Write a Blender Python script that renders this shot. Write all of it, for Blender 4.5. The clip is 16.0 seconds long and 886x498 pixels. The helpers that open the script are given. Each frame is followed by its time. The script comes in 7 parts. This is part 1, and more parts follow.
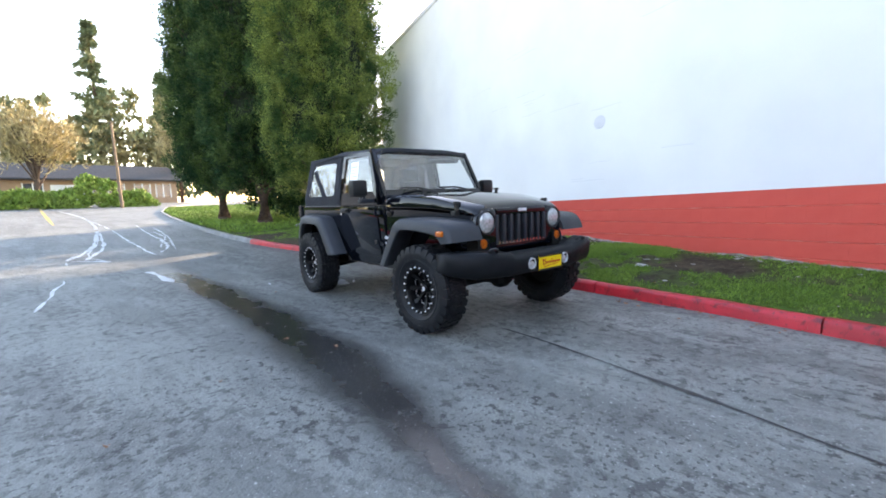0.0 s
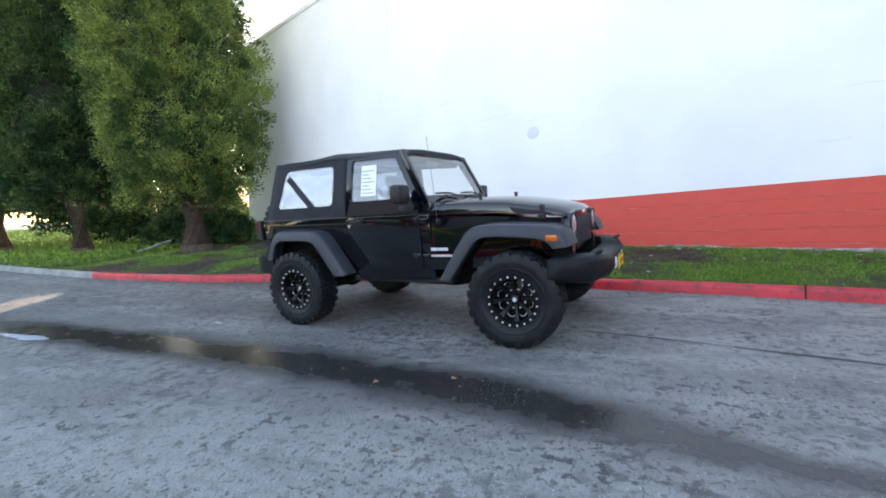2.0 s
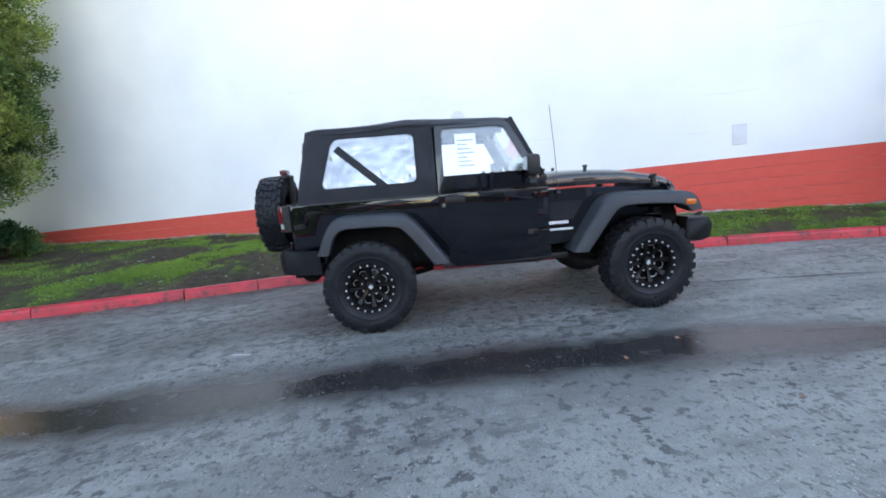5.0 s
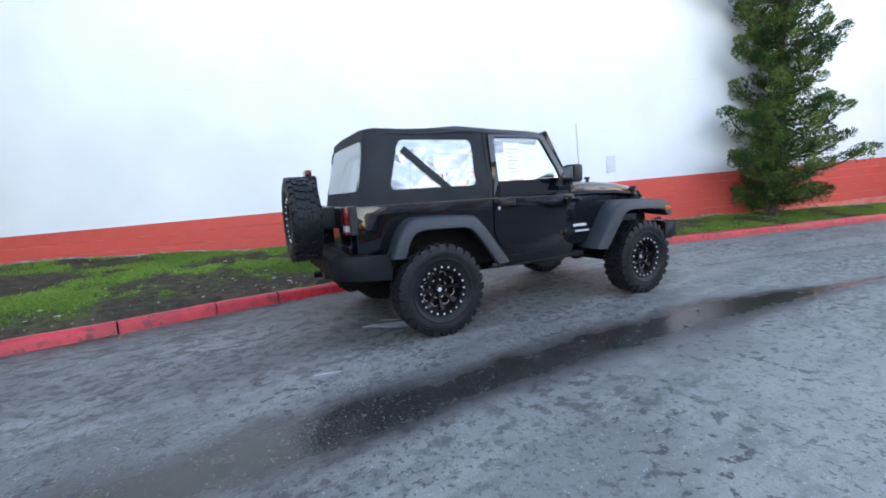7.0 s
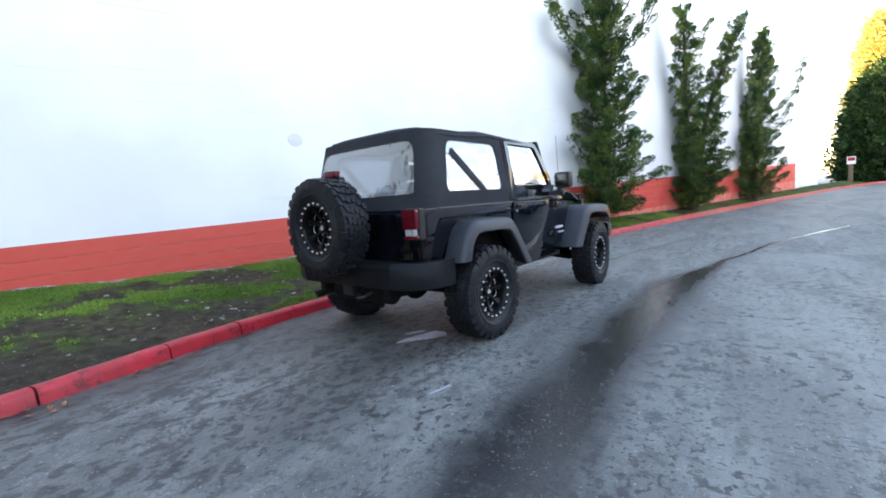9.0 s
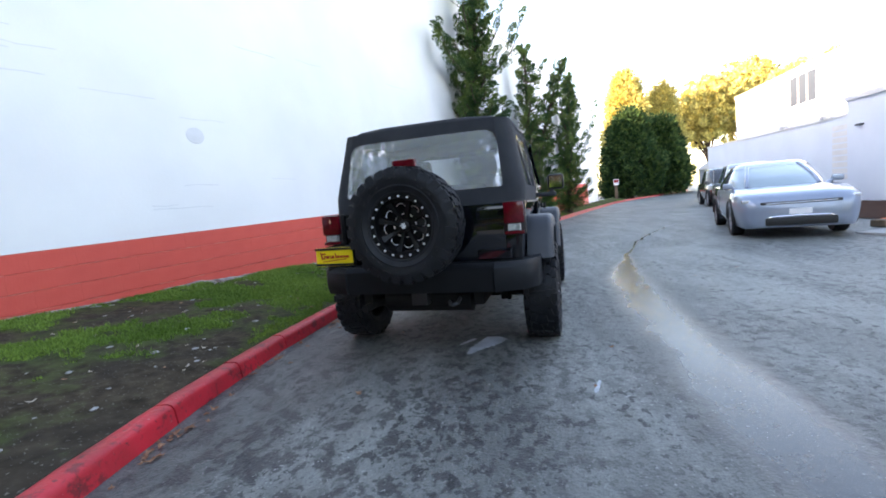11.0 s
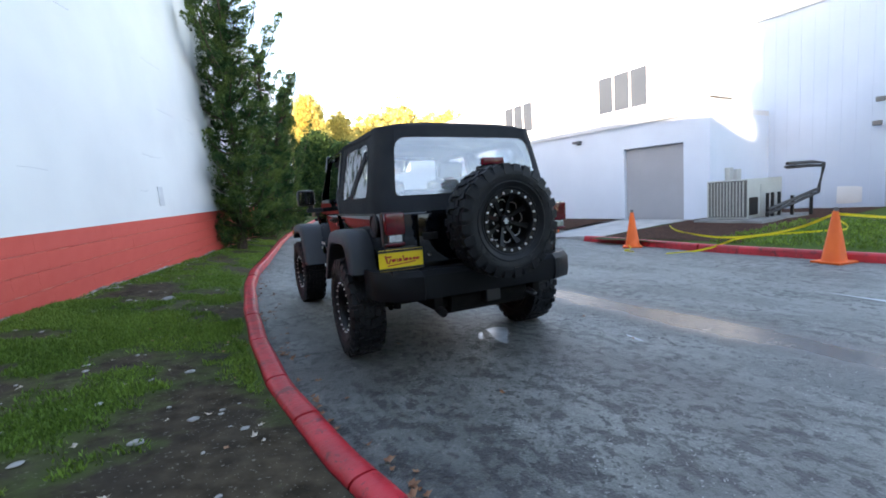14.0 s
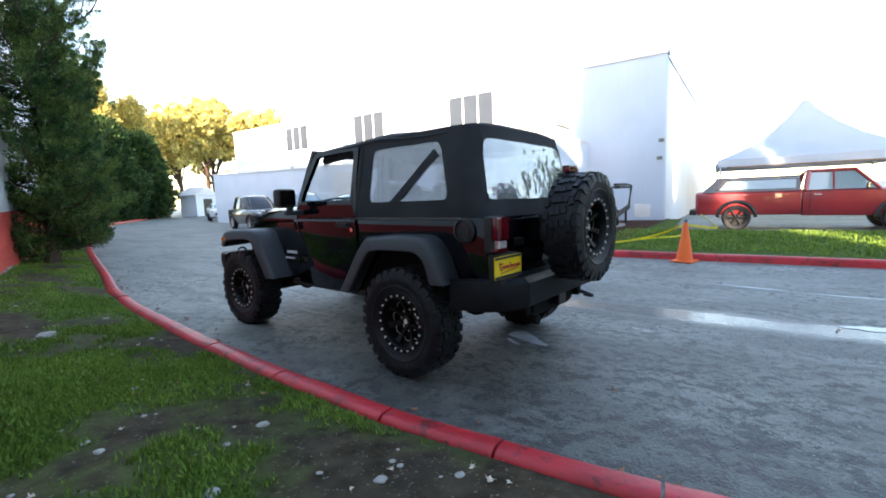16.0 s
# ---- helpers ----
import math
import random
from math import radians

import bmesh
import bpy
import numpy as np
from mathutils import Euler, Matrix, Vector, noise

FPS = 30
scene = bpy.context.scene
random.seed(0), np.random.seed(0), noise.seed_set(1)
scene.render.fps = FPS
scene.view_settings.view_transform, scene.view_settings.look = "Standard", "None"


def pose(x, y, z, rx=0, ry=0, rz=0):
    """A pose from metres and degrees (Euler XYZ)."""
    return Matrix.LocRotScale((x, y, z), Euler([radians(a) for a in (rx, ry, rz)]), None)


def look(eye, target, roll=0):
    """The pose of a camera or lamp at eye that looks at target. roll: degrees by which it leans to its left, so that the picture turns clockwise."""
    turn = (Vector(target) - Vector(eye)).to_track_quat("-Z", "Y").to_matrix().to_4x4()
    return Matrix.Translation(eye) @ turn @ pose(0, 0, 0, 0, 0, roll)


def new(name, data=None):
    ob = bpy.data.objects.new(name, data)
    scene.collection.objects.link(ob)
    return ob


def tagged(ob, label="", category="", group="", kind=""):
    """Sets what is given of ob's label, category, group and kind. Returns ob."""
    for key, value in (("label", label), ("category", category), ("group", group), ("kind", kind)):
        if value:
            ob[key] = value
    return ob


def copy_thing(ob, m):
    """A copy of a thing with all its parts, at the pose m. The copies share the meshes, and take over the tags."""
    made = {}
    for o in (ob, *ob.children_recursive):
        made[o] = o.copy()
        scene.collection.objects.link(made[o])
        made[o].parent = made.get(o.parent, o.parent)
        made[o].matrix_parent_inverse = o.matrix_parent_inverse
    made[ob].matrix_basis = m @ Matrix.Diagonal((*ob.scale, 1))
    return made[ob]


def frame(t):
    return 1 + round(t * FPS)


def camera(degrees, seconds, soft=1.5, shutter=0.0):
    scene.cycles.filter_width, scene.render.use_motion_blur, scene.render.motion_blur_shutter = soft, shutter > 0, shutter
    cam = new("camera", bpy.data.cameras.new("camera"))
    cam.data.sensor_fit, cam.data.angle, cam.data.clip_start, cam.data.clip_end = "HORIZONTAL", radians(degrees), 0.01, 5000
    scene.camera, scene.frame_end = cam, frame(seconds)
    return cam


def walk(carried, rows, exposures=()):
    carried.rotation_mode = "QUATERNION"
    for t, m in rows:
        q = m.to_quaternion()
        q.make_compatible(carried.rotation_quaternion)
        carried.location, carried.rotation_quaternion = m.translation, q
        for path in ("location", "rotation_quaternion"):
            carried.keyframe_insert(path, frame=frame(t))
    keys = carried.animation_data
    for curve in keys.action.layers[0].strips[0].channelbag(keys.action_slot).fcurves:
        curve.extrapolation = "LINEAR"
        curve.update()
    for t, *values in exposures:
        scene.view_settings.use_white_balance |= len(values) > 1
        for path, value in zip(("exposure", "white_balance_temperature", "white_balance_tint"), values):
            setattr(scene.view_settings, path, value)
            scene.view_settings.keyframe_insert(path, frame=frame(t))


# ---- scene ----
cam = camera(91.7, 16.0, soft=1.8)
PATH = [
    (0, (0.085, -0.067, 1.178), (1.465, 1.362, 0.952), -1.4),
    (0.5, (-0.231, 0.387, 1.196), (1.301, 1.655, 0.985), -1.4),
    (1, (-0.475, 0.868, 1.175), (1.146, 2.017, 0.95), -2.5),
    (1.5, (-0.642, 1.391, 1.183), (1.076, 2.399, 1.0), -1.0),
    (2, (-0.82, 1.906, 1.192), (1.007, 2.694, 0.994), -3.3),
    (2.5, (-0.901, 2.447, 1.189), (0.977, 3.091, 0.945), -4.2),
    (3, (-1.035, 2.937, 1.207), (0.914, 3.323, 0.979), -4.4),
    (3.5, (-1.028, 3.451, 1.197), (0.947, 3.661, 0.965), -3.8),
    (4, (-1.011, 3.952, 1.188), (0.98, 3.937, 0.995), -3.0),
    (4.5, (-0.967, 4.452, 1.199), (1.017, 4.336, 0.978), -4.5),
    (4.7, (-0.923, 4.664, 1.218), (1.055, 4.508, 0.96), -4.8),
    (6.8, (-0.435, 6.787, 1.18), (1.293, 5.807, 0.95), -3.0),
    (7, (-0.306, 6.963, 1.176), (1.398, 5.945, 0.935), -3.6),
    (7.5, (-0.027, 7.353, 1.149), (1.573, 6.168, 0.963), -2.7),
    (8, (0.296, 7.715, 1.152), (1.759, 6.368, 0.938), -3.6),
    (8.5, (0.673, 8.006, 1.155), (1.993, 6.522, 0.923), -3.8),
    (9, (1.036, 8.306, 1.167), (2.174, 6.675, 0.957), -4.4),
    (9.5, (1.484, 8.473, 1.151), (2.491, 6.758, 0.931), -5.0),
    (9.7, (1.659, 8.538, 1.135), (2.589, 6.777, 0.953), -4.4),
    (11.8, (3.7, 8.842, 1.148), (3.738, 6.851, 0.964), -3.7),
    (12, (3.877, 8.847, 1.143), (3.814, 6.854, 0.993), -2.8),
    (12.5, (4.313, 8.838, 1.152), (3.907, 6.894, 0.913), -4.2),
    (13, (4.739, 8.674, 1.157), (4.178, 6.768, 0.926), -4.1),
    (13.5, (5.178, 8.542, 1.17), (4.312, 6.756, 0.922), -2.4),
    (14, (5.576, 8.342, 1.222), (4.558, 6.635, 0.995), -4.1),
    (14.5, (5.911, 8.032, 1.223), (4.774, 6.405, 0.978), -1.2),
    (15, (6.274, 7.726, 1.227), (4.883, 6.299, 1.052), -2.1),
    (15.5, (6.554, 7.373, 1.23), (5.04, 6.089, 0.988), -3.2),
    (16, (6.783, 6.983, 1.29), (5.161, 5.837, 1.055), -2.2),
]
# seconds, stops, kelvin and tint of the camera's automatic picture
LIGHTNESS = [(0, 3.12, 7550, 23), (9.5, 3.22, 7550, 23), (12.0, 2.90, 7500, 24), (16.0, 2.82, 7150, 17)]
walk(cam, [(t, look(eye, target, roll)) for t, eye, target, roll in PATH], LIGHTNESS)

# ---- light ----
SUN_AZ, SUN_EL = radians(62.5), radians(12.0)
world = bpy.data.worlds.new("sky")
scene.world = world
world.use_nodes = True
wn = world.node_tree
sky = wn.nodes.new("ShaderNodeTexSky")
sky.sky_type, sky.sun_disc = "NISHITA", False
sky.sun_elevation, sky.sun_rotation = SUN_EL, SUN_AZ
sky.air_density, sky.dust_density, sky.ozone_density = 1.0, 0.6, 1.0
wn.nodes["Background"].inputs["Strength"].default_value = 0.15
wn.links.new(sky.outputs[0], wn.nodes["Background"].inputs["Color"])
sun = new("sun", bpy.data.lights.new("sun", "SUN"))
sun.data.energy, sun.data.angle, sun.data.color = 2.8, radians(0.6), (1.0, 0.86, 0.66)
sun.matrix_world = look((math.sin(SUN_AZ) * 40, math.cos(SUN_AZ) * 40, 40 * math.tan(SUN_EL)), (0, 0, 0))


# ---- materials ----
def noisy(name, col, col2=None, scale=6.0, rough=0.8, metal=0.0, bump=0.0, bump_scale=80.0, spec=0.5, vary=0.0, coat=0.0, low=0.35, high=0.65):
    """A surface of two mottled colours, with fine relief."""
    m = bpy.data.materials.new(name)
    m.use_nodes = True
    nt = m.node_tree
    p = nt.nodes["Principled BSDF"]
    p.inputs["Roughness"].default_value, p.inputs["Metallic"].default_value = rough, metal
    p.inputs["Specular IOR Level"].default_value = spec
    p.inputs["Coat Weight"].default_value = coat
    p.inputs["Coat Roughness"].default_value = 0.03
    p.inputs["Coat IOR"].default_value = 1.5
    tc = nt.nodes.new("ShaderNodeTexCoord")
    src = tc.outputs["Object"]
    n1 = nt.nodes.new("ShaderNodeTexNoise")
    n1.inputs["Scale"].default_value, n1.inputs["Detail"].default_value = scale, 6.0
    nt.links.new(src, n1.inputs["Vector"])
    ramp = nt.nodes.new("ShaderNodeValToRGB")
    ramp.color_ramp.elements[0].position, ramp.color_ramp.elements[1].position = low, high
    ramp.color_ramp.elements[0].color = (*col, 1)
    ramp.color_ramp.elements[1].color = (*(col2 or [c * 0.8 for c in col]), 1)
    nt.links.new(n1.outputs["Fac"], ramp.inputs["Fac"])
    out = ramp.outputs["Color"]
    if vary:
        hsv = nt.nodes.new("ShaderNodeHueSaturation")
        geo = nt.nodes.new("ShaderNodeNewGeometry")
        mr = nt.nodes.new("ShaderNodeMapRange")
        mr.inputs["To Min"].default_value, mr.inputs["To Max"].default_value = 1 - vary, 1 + vary
        nt.links.new(geo.outputs["Random Per Island"], mr.inputs["Value"])
        nt.links.new(mr.outputs["Result"], hsv.inputs["Value"])
        nt.links.new(out, hsv.inputs["Color"])
        out = hsv.outputs["Color"]
    nt.links.new(out, p.inputs["Base Color"])
    if bump:
        n2 = nt.nodes.new("ShaderNodeTexNoise")
        n2.inputs["Scale"].default_value, n2.inputs["Detail"].default_value = bump_scale, 4.0
        nt.links.new(src, n2.inputs["Vector"])
        b = nt.nodes.new("ShaderNodeBump")
        b.inputs["Strength"].default_value, b.inputs["Distance"].default_value = bump, 0.01
        nt.links.new(n2.outputs["Fac"], b.inputs["Height"])
        nt.links.new(b.outputs["Normal"], p.inputs["Normal"])
    return m


def glass(name, tint=(0.9, 0.95, 0.95), haze=0.0, rough=0.02, mirror=0.05, wave=0.0):
    """A clear pane: see-through, with a mirror gloss that grows at the edge of view, and a little milky haze."""
    m = bpy.data.materials.new(name)
    m.use_nodes = True
    nt = m.node_tree
    nt.nodes.remove(nt.nodes["Principled BSDF"])
    tr = nt.nodes.new("ShaderNodeBsdfTransparent")
    tr.inputs["Color"].default_value = (*tint, 1)
    gl = nt.nodes.new("ShaderNodeBsdfGlossy")
    gl.inputs["Roughness"].default_value = rough
    if wave:
        tc = nt.nodes.new("ShaderNodeTexCoord")
        nz = nt.nodes.new("ShaderNodeTexNoise")
        nz.inputs["Scale"].default_value, nz.inputs["Detail"].default_value = 5.0, 2.0
        nt.links.new(tc.outputs["Object"], nz.inputs["Vector"])
        bp = nt.nodes.new("ShaderNodeBump")
        bp.inputs["Strength"].default_value, bp.inputs["Distance"].default_value = wave, 0.06
        nt.links.new(nz.outputs["Fac"], bp.inputs["Height"])
        nt.links.new(bp.outputs["Normal"], gl.inputs["Normal"])
    lw = nt.nodes.new("ShaderNodeLayerWeight")
    lw.inputs["Blend"].default_value = 0.5
    pw = nt.nodes.new("ShaderNodeMath")
    pw.operation = "POWER"
    pw.inputs[1].default_value = 4.0
    nt.links.new(lw.outputs["Facing"], pw.inputs[0])
    ma = nt.nodes.new("ShaderNodeMath")
    ma.operation = "MULTIPLY_ADD"
    ma.inputs[1].default_value, ma.inputs[2].default_value = 0.9 - mirror, mirror
    nt.links.new(pw.outputs[0], ma.inputs[0])
    mix = nt.nodes.new("ShaderNodeMixShader")
    nt.links.new(ma.outputs[0], mix.inputs[0])
    base = tr
    if haze:
        df = nt.nodes.new("ShaderNodeBsdfDiffuse")
        df.inputs["Color"].default_value = (0.75, 0.78, 0.8, 1)
        mx = nt.nodes.new("ShaderNodeMixShader")
        mx.inputs[0].default_value = haze
        nt.links.new(tr.outputs[0], mx.inputs[1])
        nt.links.new(df.outputs[0], mx.inputs[2])
        base = mx
    nt.links.new(base.outputs[0], mix.inputs[1])
    nt.links.new(gl.outputs[0], mix.inputs[2])
    nt.links.new(mix.outputs[0], nt.nodes["Material Output"].inputs["Surface"])
    return m


def asphalt_material():
    """Old asphalt: grey, mottled with worn dark patches and pale grit, with a wet run of water along the old drain line."""
    m = bpy.data.materials.new("asphalt")
    m.use_nodes = True
    nt = m.node_tree
    N, K = nt.nodes, nt.links
    p = N["Principled BSDF"]
    tc = N.new("ShaderNodeTexCoord")

    def noise_at(scale, detail=5.0, rough=0.6, stretch=None):
        n = N.new("ShaderNodeTexNoise")
        n.inputs["Scale"].default_value, n.inputs["Detail"].default_value, n.inputs["Roughness"].default_value = scale, detail, rough
        if stretch:
            mp = N.new("ShaderNodeMapping")
            mp.inputs["Scale"].default_value = stretch
            K.new(tc.outputs["Object"], mp.inputs["Vector"])
            K.new(mp.outputs[0], n.inputs["Vector"])
        else:
            K.new(tc.outputs["Object"], n.inputs["Vector"])
        return n.outputs["Fac"]

    def ramp(v, a, b, lo=0.0, hi=1.0):
        r = N.new("ShaderNodeMapRange")
        r.interpolation_type = "SMOOTHSTEP"
        for k, x in zip(("From Min", "From Max", "To Min", "To Max"), (a, b, lo, hi)):
            r.inputs[k].default_value = x
        K.new(v, r.inputs["Value"])
        return r.outputs["Result"]

    def calc(op, a, b=0.0):
        n = N.new("ShaderNodeMath")
        n.operation = op
        for i, v in enumerate((a, b)):
            if isinstance(v, (int, float)):
                n.inputs[i].default_value = v
            else:
                K.new(v, n.inputs[i])
        return n.outputs[0]

    def mixc(f, a, b):
        n = N.new("ShaderNodeMix")
        n.data_type = "RGBA"
        K.new(f, n.inputs["Factor"])
        for s, v in ((n.inputs[6], a), (n.inputs[7], b)):
            if isinstance(v, tuple):
                s.default_value = (*v, 1)
            else:
                K.new(v, s)
        return n.outputs[2]

    sep = N.new("ShaderNodeSeparateXYZ")
    K.new(tc.outputs["Object"], sep.inputs[0])
    x, y = sep.outputs[0], sep.outputs[1]
    col = mixc(ramp(noise_at(0.35), 0.35, 0.65), (0.215, 0.229, 0.211), (0.262, 0.277, 0.256))
    # soft stains drawn out along the road
    stain = calc("MULTIPLY", ramp(noise_at(1.5, 9.0, 0.66, (1.0, 0.28, 1.0)), 0.47, 0.56), 0.40)
    col = mixc(stain, col, (0.074, 0.078, 0.074))
    cloud = calc("MULTIPLY", ramp(noise_at(3.4, 7.0, 0.68, (1.2, 0.6, 1.0)), 0.42, 0.68), 0.30)
    col = mixc(cloud, col, (0.080, 0.074, 0.075))
    # tyre-polished lanes
    lane = calc("MULTIPLY", ramp(noise_at(5.0, 3.0, 0.5, (1.0, 0.035, 1.0)), 0.50, 0.66), 0.22)
    col = mixc(lane, col, (0.075, 0.078, 0.076))
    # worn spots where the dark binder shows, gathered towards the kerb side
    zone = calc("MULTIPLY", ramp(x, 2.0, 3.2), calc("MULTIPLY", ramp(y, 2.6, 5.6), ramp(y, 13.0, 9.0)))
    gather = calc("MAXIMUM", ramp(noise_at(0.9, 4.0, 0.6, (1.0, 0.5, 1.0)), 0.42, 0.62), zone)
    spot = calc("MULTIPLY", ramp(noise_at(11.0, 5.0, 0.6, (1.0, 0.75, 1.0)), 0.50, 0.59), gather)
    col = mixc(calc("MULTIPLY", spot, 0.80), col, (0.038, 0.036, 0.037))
    fleck = calc("MULTIPLY", ramp(noise_at(14.0, 4.0, 0.62, (1.0, 0.8, 1.0)), 0.555, 0.595), ramp(noise_at(1.1, 4.0), 0.42, 0.60, 0.22, 1.0))
    col = mixc(calc("MULTIPLY", fleck, 0.92), col, (0.028, 0.029, 0.029))
    # pits where stones have come out, crowded in drifts, and a coarse salt-and-pepper of the stones themselves
    pits = calc("MULTIPLY", ramp(noise_at(31.0, 3.0, 0.55), 0.575, 0.615), ramp(noise_at(0.8, 4.0, 0.65, (1.0, 0.45, 1.0)), 0.40, 0.58, 0.25, 1.0))
    col = mixc(calc("MULTIPLY", pits, 0.85), col, (0.034, 0.035, 0.035))
    col = mixc(calc("MULTIPLY", ramp(noise_at(120.0, 2.0, 0.5), 0.46, 0.62), 0.34), col, (0.095, 0.100, 0.096))
    grit = calc("MULTIPLY", ramp(noise_at(58.0, 2.0), 0.655, 0.69), ramp(noise_at(1.7, 3.0), 0.35, 0.6, 0.35, 1.0))
    col = mixc(calc("MULTIPLY", grit, 0.75), col, (0.50, 0.51, 0.49))
    # the wet run: broad by the parked vehicle, a thin line further down
    yy = calc("MINIMUM", calc("SUBTRACT", y, 5.5), 0.0)
    xc = calc("SUBTRACT", 1.86, calc("MULTIPLY", 0.028, calc("MULTIPLY", yy, yy)))
    wob = calc("MULTIPLY", calc("SUBTRACT", noise_at(1.3, 5.0, 0.6), 0.5), 0.40)
    dist = calc("ABSOLUTE", calc("ADD", calc("SUBTRACT", x, xc), wob))
    reach = calc("MULTIPLY", ramp(y, -9.0, -3.5), ramp(y, 14.0, 7.5))
    half = ramp(y, 0.2, 3.2, 0.11, 0.50)
    body = calc("SUBTRACT", 1.0, calc("DIVIDE", dist, half))
    wet = calc("MULTIPLY", ramp(body, -0.1, 0.85), reach)
    broken = ramp(noise_at(5.0, 6.0, 0.7), 0.26, 0.52, 0.85, 1.0)
    wet = calc("MULTIPLY", wet, broken)
    halo = calc("MULTIPLY", calc("MULTIPLY", ramp(body, -0.7, 0.5), reach), 0.22)
    wetness = calc("MAXIMUM", wet, halo)
    # seepage behind the parked vehicle; beneath it the ground's shade is painted in too
    seep_shade = calc("MULTIPLY", ramp(noise_at(1.1, 6.0, 0.65, (1.0, 0.6, 1.0)), 0.34, 0.60), zone)
    wetness = calc("MAXIMUM", wetness, calc("MULTIPLY", seep_shade, 0.44))
    gutter = calc("MULTIPLY", calc("MULTIPLY", ramp(x, 3.9, 4.7), ramp(noise_at(2.2, 5.0, 0.6), 0.30, 0.55, 0.35, 1.0)), calc("MULTIPLY", ramp(y, 2.0, 5.0), ramp(y, 13.0, 10.0)))
    wetness = calc("MAXIMUM", wetness, calc("MULTIPLY", gutter, 0.62))
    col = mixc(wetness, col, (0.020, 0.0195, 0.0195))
    col = mixc(calc("MULTIPLY", calc("MULTIPLY", grit, wet), 0.55), col, (0.42, 0.42, 0.41))
    K.new(col, p.inputs["Base Color"])
    rough = N.new("ShaderNodeMapRange")
    rough.inputs["To Min"].default_value, rough.inputs["To Max"].default_value = 0.60, 0.20
    K.new(calc("MULTIPLY", wetness, wetness), rough.inputs["Value"])
    K.new(rough.outputs[0], p.inputs["Roughness"])
    b = N.new("ShaderNodeBump")
    b.inputs["Distance"].default_value = 0.012
    K.new(ramp(wet, 0.0, 1.0, 0.85, 0.12), b.inputs["Strength"])
    K.new(calc("ADD", noise_at(60.0, 3.0), noise_at(16.0, 4.0)), b.inputs["Height"])
    K.new(b.outputs[0], p.inputs["Normal"])
    return m


def soil_material():
    """Damp trodden soil with pale grit, greened by moss where the turf thins out."""
    m = noisy("lawn_soil", (0.028, 0.021, 0.014), (0.088, 0.069, 0.046), 9.0, 0.95, bump=1.0, bump_scale=14.0, spec=0.08, low=0.30, high=0.70)
    nt = m.node_tree
    N, K = nt.nodes, nt.links
    p = N["Principled BSDF"]
    out = p.inputs["Base Color"].links[0].from_socket
    tc = N.new("ShaderNodeTexCoord")
    at = N.new("ShaderNodeAttribute")
    at.attribute_name = "turf"

    def noise_fac(scale, detail):
        n = N.new("ShaderNodeTexNoise")
        n.inputs["Scale"].default_value, n.inputs["Detail"].default_value, n.inputs["Roughness"].default_value = scale, detail, 0.65
        K.new(tc.outputs["Object"], n.inputs["Vector"])
        return n.outputs["Fac"]

    def ramp(v, lo, hi, top):
        r = N.new("ShaderNodeMapRange")
        for k, x in zip(("From Min", "From Max", "To Max"), (lo, hi, top)):
            r.inputs[k].default_value = x
        K.new(v, r.inputs["Value"])
        return r.outputs[0]

    def over(f, below, col):
        mx = N.new("ShaderNodeMix")
        mx.data_type = "RGBA"
        K.new(f, mx.inputs["Factor"])
        K.new(below, mx.inputs[6])
        mx.inputs[7].default_value = (*col, 1)
        return mx.outputs[2]

    out = over(ramp(noise_fac(1.3, 6.0), 0.42, 0.62, 0.55), out, (0.034, 0.029, 0.024))
    out = over(ramp(noise_fac(48.0, 2.0), 0.64, 0.69, 0.55), out, (0.24, 0.22, 0.19))
    add = N.new("ShaderNodeMath")
    add.operation = "MULTIPLY_ADD"
    K.new(noise_fac(9.0, 8.0), add.inputs[0])
    add.inputs[1].default_value = 0.9
    K.new(at.outputs["Fac"], add.inputs[2])
    out = over(ramp(add.outputs[0], 0.20, 0.85, 0.85), out, (0.058, 0.108, 0.018))
    K.new(out, p.inputs["Base Color"])
    return m


def kerb_paint():
    """Thick red kerb paint, a little glossy, with dark tyre scuffs and small chips down to the concrete."""
    m = noisy("red_kerb_paint", (0.60, 0.022, 0.036), (0.40, 0.018, 0.026), 4.0, 0.42, bump=0.35, bump_scale=30.0)
    nt = m.node_tree
    N, K = nt.nodes, nt.links
    p = N["Principled BSDF"]
    out = p.inputs["Base Color"].links[0].from_socket
    tc = N.new("ShaderNodeTexCoord")
    for scale, lo, hi, amount, col in ((9.0, 0.56, 0.64, 0.75, (0.10, 0.016, 0.018)), (26.0, 0.62, 0.66, 0.8, (0.055, 0.025, 0.024)), (41.0, 0.69, 0.72, 0.8, (0.42, 0.30, 0.28))):
        n = N.new("ShaderNodeTexNoise")
        n.inputs["Scale"].default_value, n.inputs["Detail"].default_value, n.inputs["Roughness"].default_value = scale, 5.0, 0.65
        K.new(tc.outputs["Object"], n.inputs["Vector"])
        r = N.new("ShaderNodeMapRange")
        for k, x in zip(("From Min", "From Max", "To Max"), (lo, hi, amount)):
            r.inputs[k].default_value = x
        K.new(n.outputs["Fac"], r.inputs["Value"])
        mx = N.new("ShaderNodeMix")
        mx.data_type = "RGBA"
        K.new(r.outputs[0], mx.inputs["Factor"])
        K.new(out, mx.inputs[6])
        mx.inputs[7].default_value = (*col, 1)
        out = mx.outputs[2]
    K.new(out, p.inputs["Base Color"])
    return m


